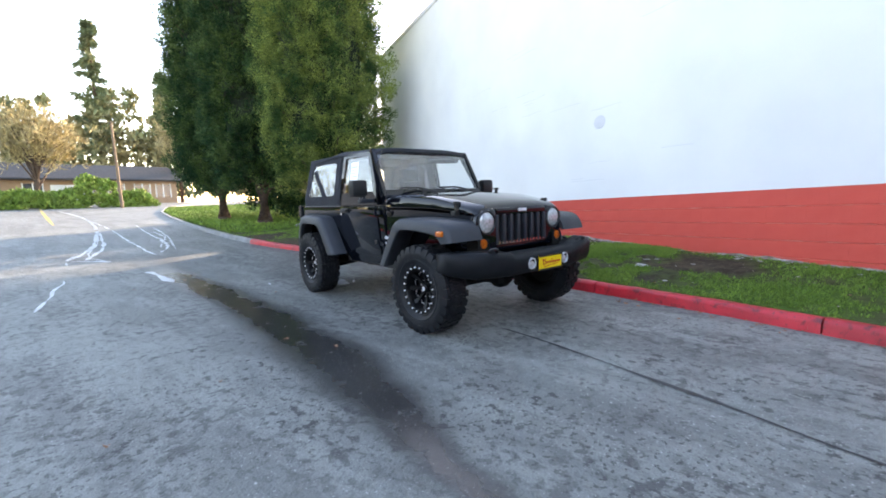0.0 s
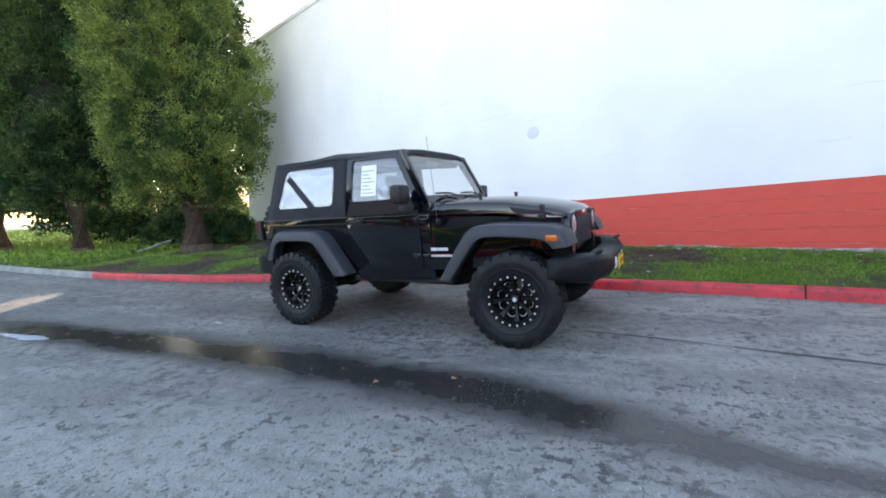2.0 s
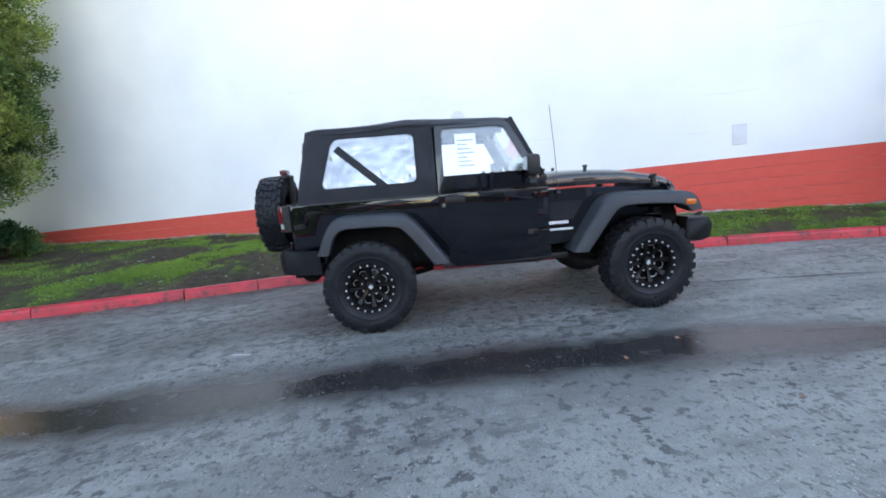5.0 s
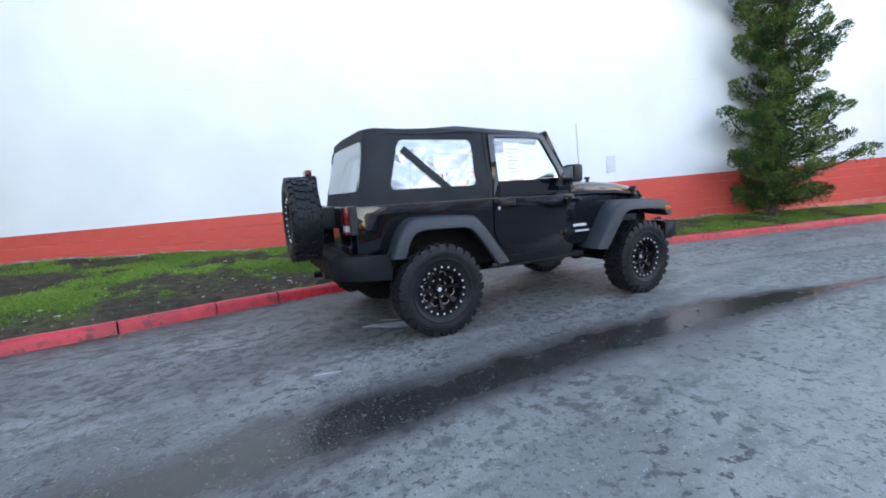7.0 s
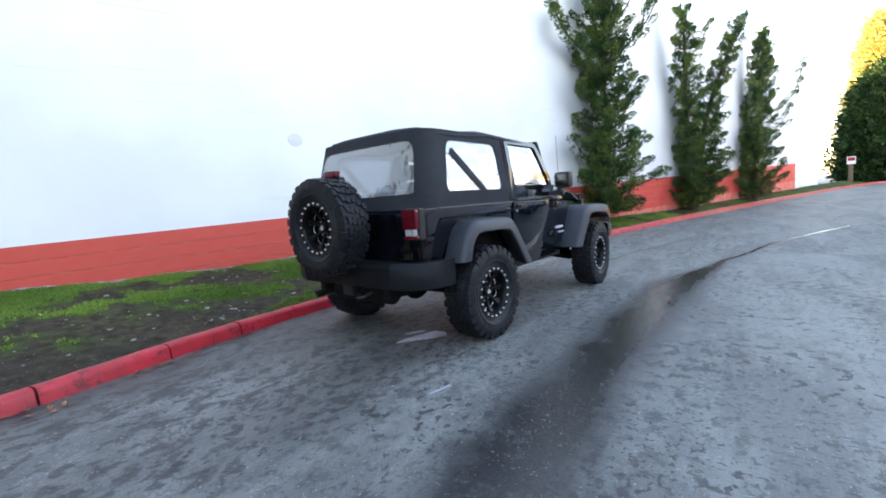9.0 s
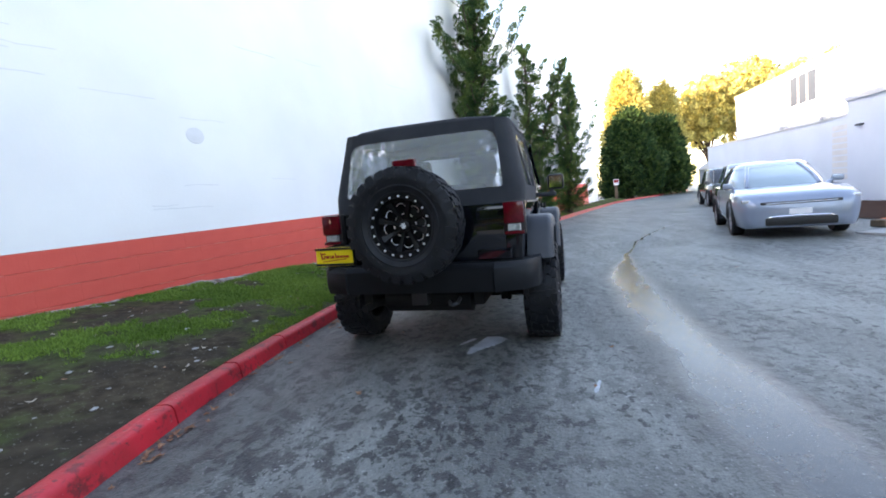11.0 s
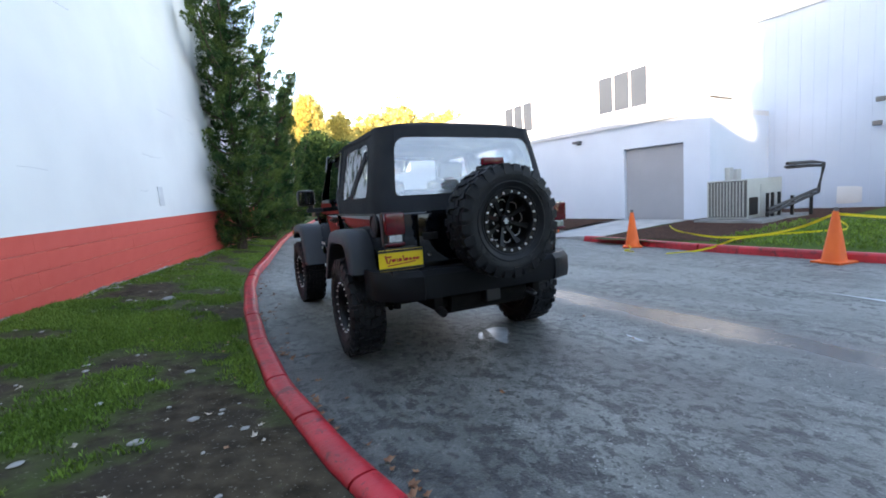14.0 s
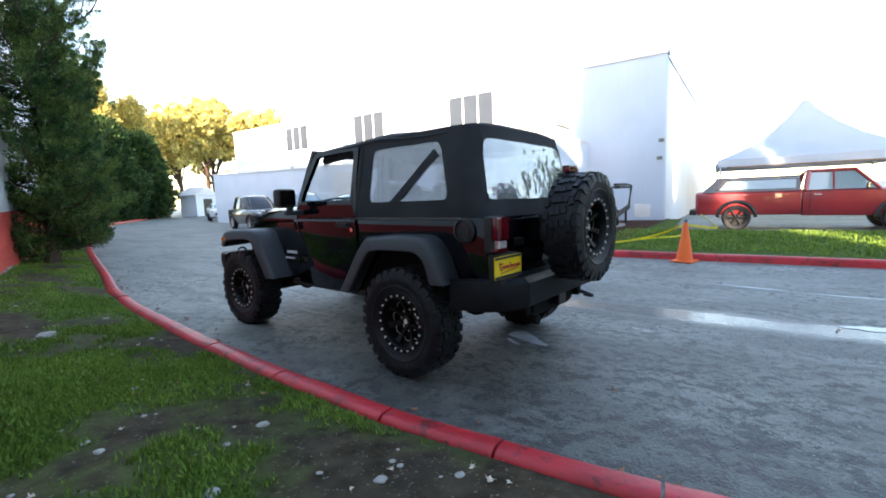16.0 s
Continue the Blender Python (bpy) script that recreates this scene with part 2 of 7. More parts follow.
ASPHALT = asphalt_material()
SOIL = soil_material()
GRASS = noisy("grass_blades", (0.100, 0.180, 0.028), (0.180, 0.280, 0.048), 0.8, 0.7, spec=0.2, vary=0.35)
WHITE_WALL = noisy("white_painted_block", (0.80, 0.80, 0.79), (0.72, 0.72, 0.72), 0.6, 0.75, bump=0.12, bump_scale=25.0)
RED_PAINT = noisy("red_wall_paint", (0.64, 0.070, 0.048), (0.72, 0.105, 0.072), 1.5, 0.75, bump=0.25, bump_scale=60.0)
MORTAR = noisy("red_painted_joint", (0.68, 0.14, 0.10), (0.74, 0.25, 0.19), 4.0, 0.9)
KERB_RED = kerb_paint()
KERB_GREY = noisy("grey_concrete", (0.30, 0.30, 0.29), (0.20, 0.20, 0.195), 3.0, 0.9, bump=0.3, bump_scale=50.0)
FOOTING = noisy("crumbling_footing", (0.42, 0.38, 0.36), (0.16, 0.11, 0.09), 7.0, 0.95, bump=0.6, bump_scale=35.0)
BARK = noisy("bark", (0.10, 0.065, 0.045), (0.05, 0.033, 0.025), 12.0, 0.95, bump=0.9, bump_scale=25.0)
LEAF_A = noisy("cypress_foliage", (0.028, 0.070, 0.018), (0.215, 0.265, 0.062), 1.6, 0.75, low=0.40, high=0.62, spec=0.2, vary=0.45)
LEAF_B = noisy("dark_cypress_foliage", (0.012, 0.042, 0.015), (0.085, 0.140, 0.040), 1.6, 0.75, low=0.43, high=0.62, spec=0.2, vary=0.4)
LEAF_C = noisy("juniper_foliage", (0.028, 0.074, 0.024), (0.135, 0.200, 0.048), 2.2, 0.75, low=0.40, high=0.64, spec=0.2, vary=0.45)
LEAF_Y = noisy("autumn_sunlit_foliage", (0.62, 0.50, 0.15), (0.48, 0.43, 0.14), 0.5, 0.8, vary=0.4)
LEAF_FAR = noisy("far_fir_foliage", (0.10, 0.135, 0.065), (0.15, 0.17, 0.08), 0.3, 0.85, vary=0.3)
HEDGE = noisy("hedge_foliage", (0.13, 0.22, 0.03), (0.2, 0.28, 0.05), 1.0, 0.8, vary=0.4)
# darker copy of the siding: the tall wall's shade is put into its colour
SHADED_SIDING = noisy("shaded_siding", (0.47, 0.55, 0.66), (0.43, 0.51, 0.62), 0.7, 0.5)
GREY_DOOR = noisy("grey_roller_door_paint", (0.40, 0.41, 0.43), (0.36, 0.37, 0.39), 1.0, 0.55)
# white metal siding, with the blue of sky-lit shade painted into it
SIDING = noisy("white_siding_shade_tint", (0.67, 0.735, 0.82), (0.62, 0.685, 0.77), 0.7, 0.5)
MULCH = noisy("bark_mulch", (0.085, 0.042, 0.028), (0.04, 0.022, 0.016), 14.0, 0.95, bump=1.0, bump_scale=30.0, spec=0.08)
PATH_GREY = noisy("pale_path_concrete", (0.46, 0.45, 0.43), (0.36, 0.355, 0.345), 2.0, 0.9, bump=0.2, bump_scale=60.0)
ROOF_DARK = noisy("dark_shingle", (0.035, 0.036, 0.04), (0.06, 0.06, 0.062), 5.0, 0.9)
HIGH_GLASS = noisy("grey_tinted_window_glass", (0.052, 0.064, 0.082), (0.066, 0.078, 0.096), 0.5, 0.25, spec=0.3)
DARK_GLASS = noisy("dark_window_glass", (0.02, 0.025, 0.03), (0.03, 0.03, 0.035), 1.0, 0.05, spec=0.8)
TRIM_GREY = noisy("grey_metal_fitting", (0.10, 0.10, 0.10), (0.14, 0.14, 0.14), 5.0, 0.5)
PALE_TRIM = noisy("pale_trim", (0.7, 0.7, 0.7), (0.62, 0.62, 0.62), 2.0, 0.6)


# ---- mesh helpers ----
def mesh_ob(name, verts, faces, material, parent=None, label="", smooth=False):
    me = bpy.data.meshes.new(name)
    me.from_pydata([tuple(v) for v in verts], [], faces)
    me.update()
    if smooth:
        me.polygons.foreach_set("use_smooth", [True] * len(me.polygons))
    if material:
        me.materials.append(material)
    ob = new(name, me)
    if parent:
        ob.parent = parent
    if label:
        ob["label"] = label
    return ob


def part(name, bm, material, parent=None, label="", smooth=False, angle=None):
    """Link a bmesh as one mesh object under a thing or a part."""
    bmesh.ops.recalc_face_normals(bm, faces=bm.faces[:])
    me = bpy.data.meshes.new(name)
    if smooth:
        lim = radians(angle or 35)
        for f in bm.faces:
            f.smooth = True
        for e in bm.edges:
            e.smooth = len(e.link_faces) == 2 and e.calc_face_angle(0) < lim
    bm.to_mesh(me)
    bm.free()
    if material:
        me.materials.append(material)
    ob = new(name, me)
    if parent:
        ob.parent = parent
    if label:
        ob["label"] = label
    return ob


def thing(name, label, category, group="", at=None, kind=""):
    ob = new(name)
    ob.empty_display_size = 0.2
    if at is not None:
        ob.matrix_world = at
    return tagged(ob, label, category, group, kind)


def add_box(bm, lo, hi, bevel=0.0, m=None, segs=2):
    """A box from corner to corner, with rounded edges."""
    t = bmesh.new()
    bmesh.ops.create_cube(t, size=1)
    for v in t.verts:
        v.co = Vector([lo[i] + (v.co[i] + 0.5) * (hi[i] - lo[i]) for i in range(3)])
    if bevel:
        bmesh.ops.bevel(t, geom=t.edges[:], offset=bevel, segments=segs, affect="EDGES", profile=0.6)
    return merge(bm, t, m)


def merge(bm, t, m=None):
    if m is not None:
        t.transform(m)
    me = bpy.data.meshes.new("t")
    t.to_mesh(me)
    t.free()
    bm.from_mesh(me)
    bpy.data.meshes.remove(me)
    return bm


def add_prism(bm, poly, y0, y1, bevel=0.0, m=None, segs=2, shear=None):
    """A polygon in x and z drawn out from y0 to y1."""
    t = bmesh.new()
    a = [t.verts.new((x, y0, z)) for x, z in poly]
    b = [t.verts.new((x, y1, z)) for x, z in poly]
    t.faces.new(a[::-1])
    t.faces.new(b)
    n = len(poly)
    for i in range(n):
        t.faces.new((a[i], a[(i + 1) % n], b[(i + 1) % n], b[i]))
    if bevel:
        bmesh.ops.recalc_face_normals(t, faces=t.faces[:])
        bmesh.ops.bevel(t, geom=t.edges[:], offset=bevel, segments=segs, affect="EDGES", profile=0.6)
    if shear:
        for v in t.verts:
            v.co = Vector(shear(*v.co))
    return merge(bm, t, m)


def add_cyl(bm, p, q, r, r2=None, n=16, cap=True):
    p, q = Vector(p), Vector(q)
    d = q - p
    t = bmesh.new()
    bmesh.ops.create_cone(t, cap_ends=cap, segments=n, radius1=r, radius2=r if r2 is None else r2, depth=d.length)
    return merge(bm, t, Matrix.Translation((p + q) / 2) @ d.to_track_quat("Z", "Y").to_matrix().to_4x4())


def add_tube(bm, pts, r, n=8):
    """A round bar along points."""
    pts = [Vector(p) for p in pts]
    rings = []
    for i, p in enumerate(pts):
        d = (pts[min(i + 1, len(pts) - 1)] - pts[max(i - 1, 0)]).normalized()
        q = d.to_track_quat("Z", "Y")
        rr = r[i] if isinstance(r, (list, tuple)) else r
        rings.append([bm.verts.new(p + q @ Vector((rr * math.cos(k * math.tau / n), rr * math.sin(k * math.tau / n), 0))) for k in range(n)])
    for a, b in zip(rings, rings[1:]):
        for k in range(n):
            bm.faces.new((a[k], a[(k + 1) % n], b[(k + 1) % n], b[k]))
    bm.faces.new(rings[0][::-1])
    bm.faces.new(rings[-1])
    return bm


def add_lathe(bm, prof, n=40, m=None, close=False):
    """A profile of (radius, height) turned about y: the axle runs along y."""
    t = bmesh.new()
    rings = [[t.verts.new((r * math.cos(k * math.tau / n), h, r * math.sin(k * math.tau / n))) for k in range(n)] for r, h in prof]
    pairs = list(zip(rings, rings[1:])) + ([(rings[-1], rings[0])] if close else [])
    for a, b in pairs:
        for k in range(n):
            t.faces.new((a[k], a[(k + 1) % n], b[(k + 1) % n], b[k]))
    return merge(bm, t, m)


def add_loft(bm, rings, cap=True, loop=True):
    vs = [[bm.verts.new(p) for p in r] for r in rings]
    n = len(vs[0])
    for a, b in zip(vs, vs[1:]):
        for k in range(n if loop else n - 1):
            bm.faces.new((a[k], a[(k + 1) % n], b[(k + 1) % n], b[k]))
    if cap and loop:
        bm.faces.new(vs[0][::-1])
        bm.faces.new(vs[-1])
    return bm


def box_part(name, lo, hi, material, parent=None, label="", bevel=0.0, m=None):
    return part(name, add_box(bmesh.new(), lo, hi, bevel, m), material, parent, label, smooth=bool(bevel))


def lerp_table(table, y):
    """Value at y in a table of (y, value), straight between its rows."""
    for (a, u), (b, v) in zip(table, table[1:]):
        if y <= b:
            return u + (v - u) * max(0.0, (y - a) / (b - a))
    return table[-1][1]


# ---- ground ----
KERB = [(-60, -21.0), (-45, -12.3), (-36, -6.9), (-30, -4.3), (-24, -2.3), (-20, -0.95), (-16, 0.35), (-12, 1.62), (-8.5, 2.55), (-5.2, 3.35), (-2.4, 4.03), (-0.6, 4.50), (1, 4.79), (3, 5.02), (4.4, 5.13), (5.5, 5.17), (6.6, 5.10), (7.6, 4.95), (8.9, 4.83), (10, 4.76), (11, 4.70), (12.4, 4.66), (14.5, 4.72), (18, 4.98), (22, 5.35), (28, 5.95), (35, 6.9), (42, 8.6), (50, 12.5), (58, 20.0)]


def kerb_x(y):
    return lerp_table(KERB, y)


RISE = [(-80, 0.41), (-12, 0.0), (10, 0.0), (14.5, 0.10), (22, 0.28), (35, 0.71), (50, 1.28), (65, 1.7), (120, 2.0)]


def fall(y):
    """How far the road lies above the flat: it climbs away at both ends."""
    return lerp_table(RISE, y)


def camber(x):
    """The road rises from the drain line to the kerb."""
    return 0.012 * (min(max(x, 1.85), 5.3) - 1.85)


xs = [-900, -300, -120, -60, -40] + [-30 + 2 * i for i in range(15)] + [0.0, 1.0, 1.85, 2.5, 3.2, 4.0, 4.7, 5.3] + [6 + 2 * i for i in range(13)] + [40, 60, 120, 300, 900]
ys = [-900, -300, -120, -80] + [-60 + 3 * i for i in range(50)] + [120, 300, 900]
gv = [(x, y, fall(y) + camber(x)) for y in ys for x in xs]
gf = [(j * len(xs) + i, j * len(xs) + i + 1, (j + 1) * len(xs) + i + 1, (j + 1) * len(xs) + i) for j in range(len(ys) - 1) for i in range(len(xs) - 1)]
tagged(mesh_ob("road", gv, gf, ASPHALT, smooth=True), "old grey patched asphalt driveway with a wet run", "road", kind="structure")

# the white building's wall: u runs along it from y = 0 towards the far hedge, h up, d out from it
TILT_U = 0.0267


def on_wall(u, h, d=0.0):
    return (6.20 - 0.305 * u - 0.952 * d, -0.952 * u + 0.305 * d, h + TILT_U * u)


def wall_x(y):
    return 6.20 + 0.3204 * y


def east_height(x, y):
    """The lawn between kerb and wall."""
    a, b = kerb_x(y), wall_x(y) if y < 13.5 else wall_x(13.5) + 6
    f = min(1.0, max(0.0, (x - a - 0.1) / max(0.4, b - a - 0.1)))
    top = lerp_table([(-30, 0.42), (-10, 0.30), (0, 0.36), (5, 0.42), (9, 0.54), (13, 0.50), (22, 0.42), (30, 0.3), (44, 0.2)], y)
    bumps = 0.03 * noise.noise((x * 1.3, y * 1.3, 0)) + 0.012 * noise.noise((x * 5, y * 5, 3))
    return fall(y) + 0.13 + (top - 0.13) * f ** 0.8 + bumps * min(1, f * 4)


def turf(x, y):
    """How much grass grows here: 0 on bare soil, up to 1 on full turf."""
    a = kerb_x(y)
    b = wall_x(y) if y < 13.4 else a + 9
    f = (x - a) / max(0.5, b - a)
    g = noise.noise((x * 0.9, y * 0.9, 2.0)) + 0.55 * noise.noise((x * 2.4, y * 2.4, 5.0)) + 0.3 * noise.noise((x * 6, y * 6, 8.0))
    bare = lerp_table([(-3, 0.0), (1, 0.1), (3, 0.55), (7.6, 0.62), (9.2, 0.25), (12, 0.1), (15, 0.0)], y)
    edge = max(0.0, 1 - (x - a - 0.1) / 1.15)
    lush = lerp_table([(-2, 0.0), (2, 0.12), (5.2, 0.12), (7.0, -0.08), (9, -0.20), (12, -0.1), (15, 0.1)], y)
    return min(1.0, (0.29 + lush - bare * edge + 0.95 * g - 0.26 * math.exp(-((f - 0.66) / 0.18) ** 2)))


def lawn(name, rows, label, n=25, grow=None):
    v, f = [], []
    for y, x0, x1, hf in rows:
        for i in range(n):
            x = x0 + (x1 - x0) * i / (n - 1)
            v.append((x, y, hf(x, y)))
    for j in range(len(rows) - 1):
        for i in range(n - 1):
            f.append((j * n + i, j * n + i + 1, (j + 1) * n + i + 1, (j + 1) * n + i))
    ob = mesh_ob(name, v, f, SOIL, smooth=True)
    ob.data.attributes.new("turf", "FLOAT", "POINT").data.foreach_set("value", [grow(p[0], p[1]) for p in v])
    return tagged(ob, label, "lawn", kind="structure")


rows = []
y = -36.0
while y < 44:
    x1 = wall_x(y) + 0.05 if y < 13.6 else kerb_x(y) + 10 + (y - 13.6) * 0.2
    rows.append((y, kerb_x(y) + 0.08, max(x1, kerb_x(y) + 0.3), east_height))
    y += 0.08 if -1.5 < y < 11 else 0.25 if -6 < y < 16 else 1.0
lawn("lawn_east", rows, "worn grass strip with bare soil beside the kerb", 46, turf)


def west_height(x, y):
    return 0.11 + 0.03 * min(2.6, max(0.0, -2.3 - x)) + 0.02 * noise.noise((x, y, 7))


rows = [(1.75 + 0.3 * i, -2.25, -11.4 if 1.75 + 0.3 * i < 5.1 else -6.4, west_height) for i in range(80)]
lawn("lawn_west", rows, "grass and mulch bed behind the red kerb", 25, lambda x, y: min(1.0, max(0.0, (y - 3.6) * 1.5)))

# kerbs, stone by stone


def kerb_stone(name, pts, material, parent, w=0.16, h=0.145):
    """A run of kerb through points (x, y, z): a sloped face, a rounded top."""
    prof = [(-0.03, -0.12), (0.0, 0.02), (0.010, h - 0.045), (0.016, h - 0.026), (0.027, h - 0.011), (0.044, h - 0.002), (0.070, h), (w - 0.05, h), (w - 0.026, h - 0.005), (w - 0.008, h - 0.02), (w, h - 0.045), (w + 0.005, -0.12)]
    bm = bmesh.new()
    rings = []
    for i, p in enumerate(pts):
        a, b = Vector(pts[max(i - 1, 0)]), Vector(pts[min(i + 1, len(pts) - 1)])
        d = (b - a).normalized()
        side = Vector((d.y, -d.x, 0))
        wear = 0.006 * noise.noise((p[0] * 2.0, p[1] * 2.0, 0.3))
        rings.append([Vector(p) + side * (o - w / 2 + wear) + Vector((0, 0, z + wear * 0.6)) for o, z in prof])
    add_loft(bm, rings)
    return part(name, bm, material, parent, smooth=True, angle=40)


east_kerb = thing("kerb_east", "red-painted concrete kerb with open joints", "kerb", kind="structure")
joints = [-57, -40, -28, -20, -15, -11, -8, -5.5, -3.6, -1.7, 0.235, 2.3, 3.4, 4.45, 5.44, 6.1, 6.77, 7.64, 9.3, 11.0, 12.45, 15, 18, 22, 27, 33, 39, 45, 51, 57]
for a, b in zip(joints, joints[1:]):
    n = max(3, int((b - a) / (0.14 if -3 < a < 12 else 0.5)))
    pts = [(kerb_x(a + (b - a - 0.014) * i / n), a + (b - a - 0.014) * i / n, 0.015 + fall(a + (b - a) * i / n) + random.uniform(-0.004, 0.004)) for i in range(n + 1)]
    kerb_stone("kerb_stone", pts, KERB_RED if b < 12.6 else KERB_GREY, east_kerb)
west_kerb = thing("kerb_west", "red-painted concrete kerb beside the lawn", "kerb", kind="structure")
wk = [(1.0, -2.66), (1.75, -2.60), (2.6, -2.5), (4.2, -2.2), (6, -2.15), (8.2, -2.17), (26, -2.6)]
joints = [1.3, 4.2, 6.6, 9.1, 11.6, 14, 18, 22, 25]
for a, b in zip(joints, joints[1:]):
    pts = [(lerp_table(wk, a + (b - a - 0.012) * i / 6), a + (b - a - 0.012) * i / 6, -0.02) for i in range(7)]
    kerb_stone("kerb_stone", pts[::-1], KERB_RED, west_kerb)

# ---- the white building ----
east = thing("wall_east", "tall white block wall with a red band at its foot", "wall", kind="structure")
U0, U1, TOP = -15.2, 25.6, 7.15


def wall_slab(name, u0, u1, h0, h1, d0, d1, material, parent, label=""):
    c = [on_wall(u, h, d) for u in (u0, u1) for h in (h0, h1) for d in (d0, d1)]
    f = [(0, 1, 3, 2), (4, 6, 7, 5), (0, 4, 5, 1), (2, 3, 7, 6), (0, 2, 6, 4), (1, 5, 7, 3)]
    return mesh_ob(name, c, f, material, parent, label)


BAND = 1.235
wall_slab("upper_wall", U0, U1, BAND, TOP, -0.3, 0.0, WHITE_WALL, east)
wall_slab("band_core", U0, U1, -0.6, BAND, -0.3, -0.008, MORTAR, east)
wall_slab("coping", U0 - 0.05, U1, TOP, TOP + 0.12, -0.4, 0.03, PALE_TRIM, east)
wall_slab("roof", U0, U1, TOP - 0.3, TOP - 0.1, -22, -0.3, ROOF_DARK, east)
wall_slab("far_roof", U1, U1 + 8, TOP - 0.3, TOP - 0.1, -22, -1.0, ROOF_DARK, east)
wall_slab("end_wall", U0, U0 + 0.3, -0.6, TOP, -22, -0.302, WHITE_WALL, east)
wall_slab("back_wall", U0, U1 + 8, -0.6, TOP - 0.31, -22.3, -22.002, WHITE_WALL, east)
wall_slab("far_wall", U1, U1 + 8, -0.6, TOP + 0.4, -0.9, -0.6, WHITE_WALL, east)
# unseen block, added behind the wall to shade the foot of the far conifers
wall_slab("unseen_shade_block", U1 + 1, U1 + 23, -0.6, TOP + 2.6, -22, -5.5, WHITE_WALL, east)

# ---- opposite building ----
def west_x(y, off=0.0):
    return -7.15 + off + 0.06 * y


def west_slab(name, y0, y1, z0, z1, d0, d1, material, parent, label=""):
    """A slab along the opposite building; d runs out towards the road; level lines rise with -y."""
    c = [(west_x(y, d), y, z - 0.027 * y) for y in (y0, y1) for z in (z0, z1) for d in (d0, d1)]
    f = [(0, 1, 3, 2), (4, 6, 7, 5), (0, 4, 5, 1), (2, 3, 7, 6), (0, 2, 6, 4), (1, 5, 7, 3)]
    return mesh_ob(name, c, f, material, parent, label)


west = thing("wall_west", "white building with a low front block and high windows", "building", kind="structure")
BACK = -3.45
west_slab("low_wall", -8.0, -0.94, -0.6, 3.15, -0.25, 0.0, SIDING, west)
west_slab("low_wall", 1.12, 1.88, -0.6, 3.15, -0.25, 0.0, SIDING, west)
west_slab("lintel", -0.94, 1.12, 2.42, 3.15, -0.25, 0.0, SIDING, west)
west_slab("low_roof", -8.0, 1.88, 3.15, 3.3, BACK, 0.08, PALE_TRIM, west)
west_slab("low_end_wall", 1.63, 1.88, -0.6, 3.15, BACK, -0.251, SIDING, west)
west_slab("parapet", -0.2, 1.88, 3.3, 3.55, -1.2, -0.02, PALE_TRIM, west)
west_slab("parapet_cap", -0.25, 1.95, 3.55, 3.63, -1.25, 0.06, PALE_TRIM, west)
west_slab("tall_wall", -8.0, 4.6, -0.6, 6.05, BACK - 0.3, BACK, SHADED_SIDING, west)
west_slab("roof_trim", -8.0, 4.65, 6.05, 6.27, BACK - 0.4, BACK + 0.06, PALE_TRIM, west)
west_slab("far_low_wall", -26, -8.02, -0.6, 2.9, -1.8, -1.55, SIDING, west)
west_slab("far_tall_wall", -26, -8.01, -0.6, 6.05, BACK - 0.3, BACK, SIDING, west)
west_slab("far_roof", -26, -8.02, 2.9, 3.0, BACK, -1.5, PALE_TRIM, west)
west_slab("corner_wall", 4.35, 4.6, -0.6, 6.05, -22, BACK - 0.301, SIDING, west)
west_slab("main_roof", -26, 4.6, 5.9, 6.0, -22, BACK - 0.301, PALE_TRIM, west)
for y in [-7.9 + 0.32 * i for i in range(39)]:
    west_slab("siding_rib", y, y + 0.03, 3.3 if y < 1.85 else -0.3, 6.04, BACK, BACK + 0.006, SHADED_SIDING, west)

west_slab("far_roof_trim", -26, -8.01, 6.05, 6.27, BACK - 0.4, BACK + 0.06, PALE_TRIM, west)
door = west_slab("roller_door", -0.93, 1.11, -0.1, 2.41, -0.16, -0.13, GREY_DOOR, west, "grey roller door")
for i in range(22):
    west_slab("door_slat", -0.93, 1.11, 0.04 + 0.107 * i, 0.135 + 0.107 * i, -0.13, -0.12, GREY_DOOR, door)
for y0 in (-4.85, -11.8, -18.8):
    win = thing("window_high", "high triple window with pale mullions", "window", "high windows", kind="structure")
    for k in range(3):
        west_slab("pane", y0 + 0.06 + 0.83 * k, y0 + 0.78 + 0.83 * k, 4.36, 5.84, BACK + 0.004, BACK + 0.02, HIGH_GLASS, win)
    for k in range(4):
        west_slab("mullion", y0 - 0.02 + 0.83 * k, y0 + 0.06 + 0.83 * k, 4.31, 5.89, BACK + 0.001, BACK + 0.05, PALE_TRIM, win)
    west_slab("sill", y0 - 0.02, y0 + 2.55, 4.24, 4.31, BACK + 0.001, BACK + 0.08, PALE_TRIM, win)
# door-side wall lamp
lamp = thing("wall_lamp", "small dark wall lamp on the white block", "lamp", at=pose(west_x(-2.9), -2.9, 2.92))
box_part("back_plate", (0.001, -0.1, -0.06), (0.03, 0.1, 0.08), TRIM_GREY, lamp)
box_part("hood", (0.03, -0.16, 0.0), (0.2, 0.16, 0.08), TRIM_GREY, lamp, bevel=0.01)
lamp = thing("wall_lamp", "small wall lamp by the low wall's corner", "lamp", at=pose(west_x(-7.3), -7.3, 2.5))
box_part("hood", (0.001, -0.1, 0.0), (0.14, 0.1, 0.06), TRIM_GREY, lamp, bevel=0.01)
# far louvred gate and its wall
for i in range(9):
    west_slab("louvre", -11.6, -8.4, 0.5 + 0.24 * i, 0.68 + 0.24 * i, -1.549, -1.52, PALE_TRIM, west)
for y in (-12.2, -15.5):
    west_slab("gutter_box", y, y + 0.25, 2.95, 3.1, -1.7, -1.4, GREY_DOOR, west)

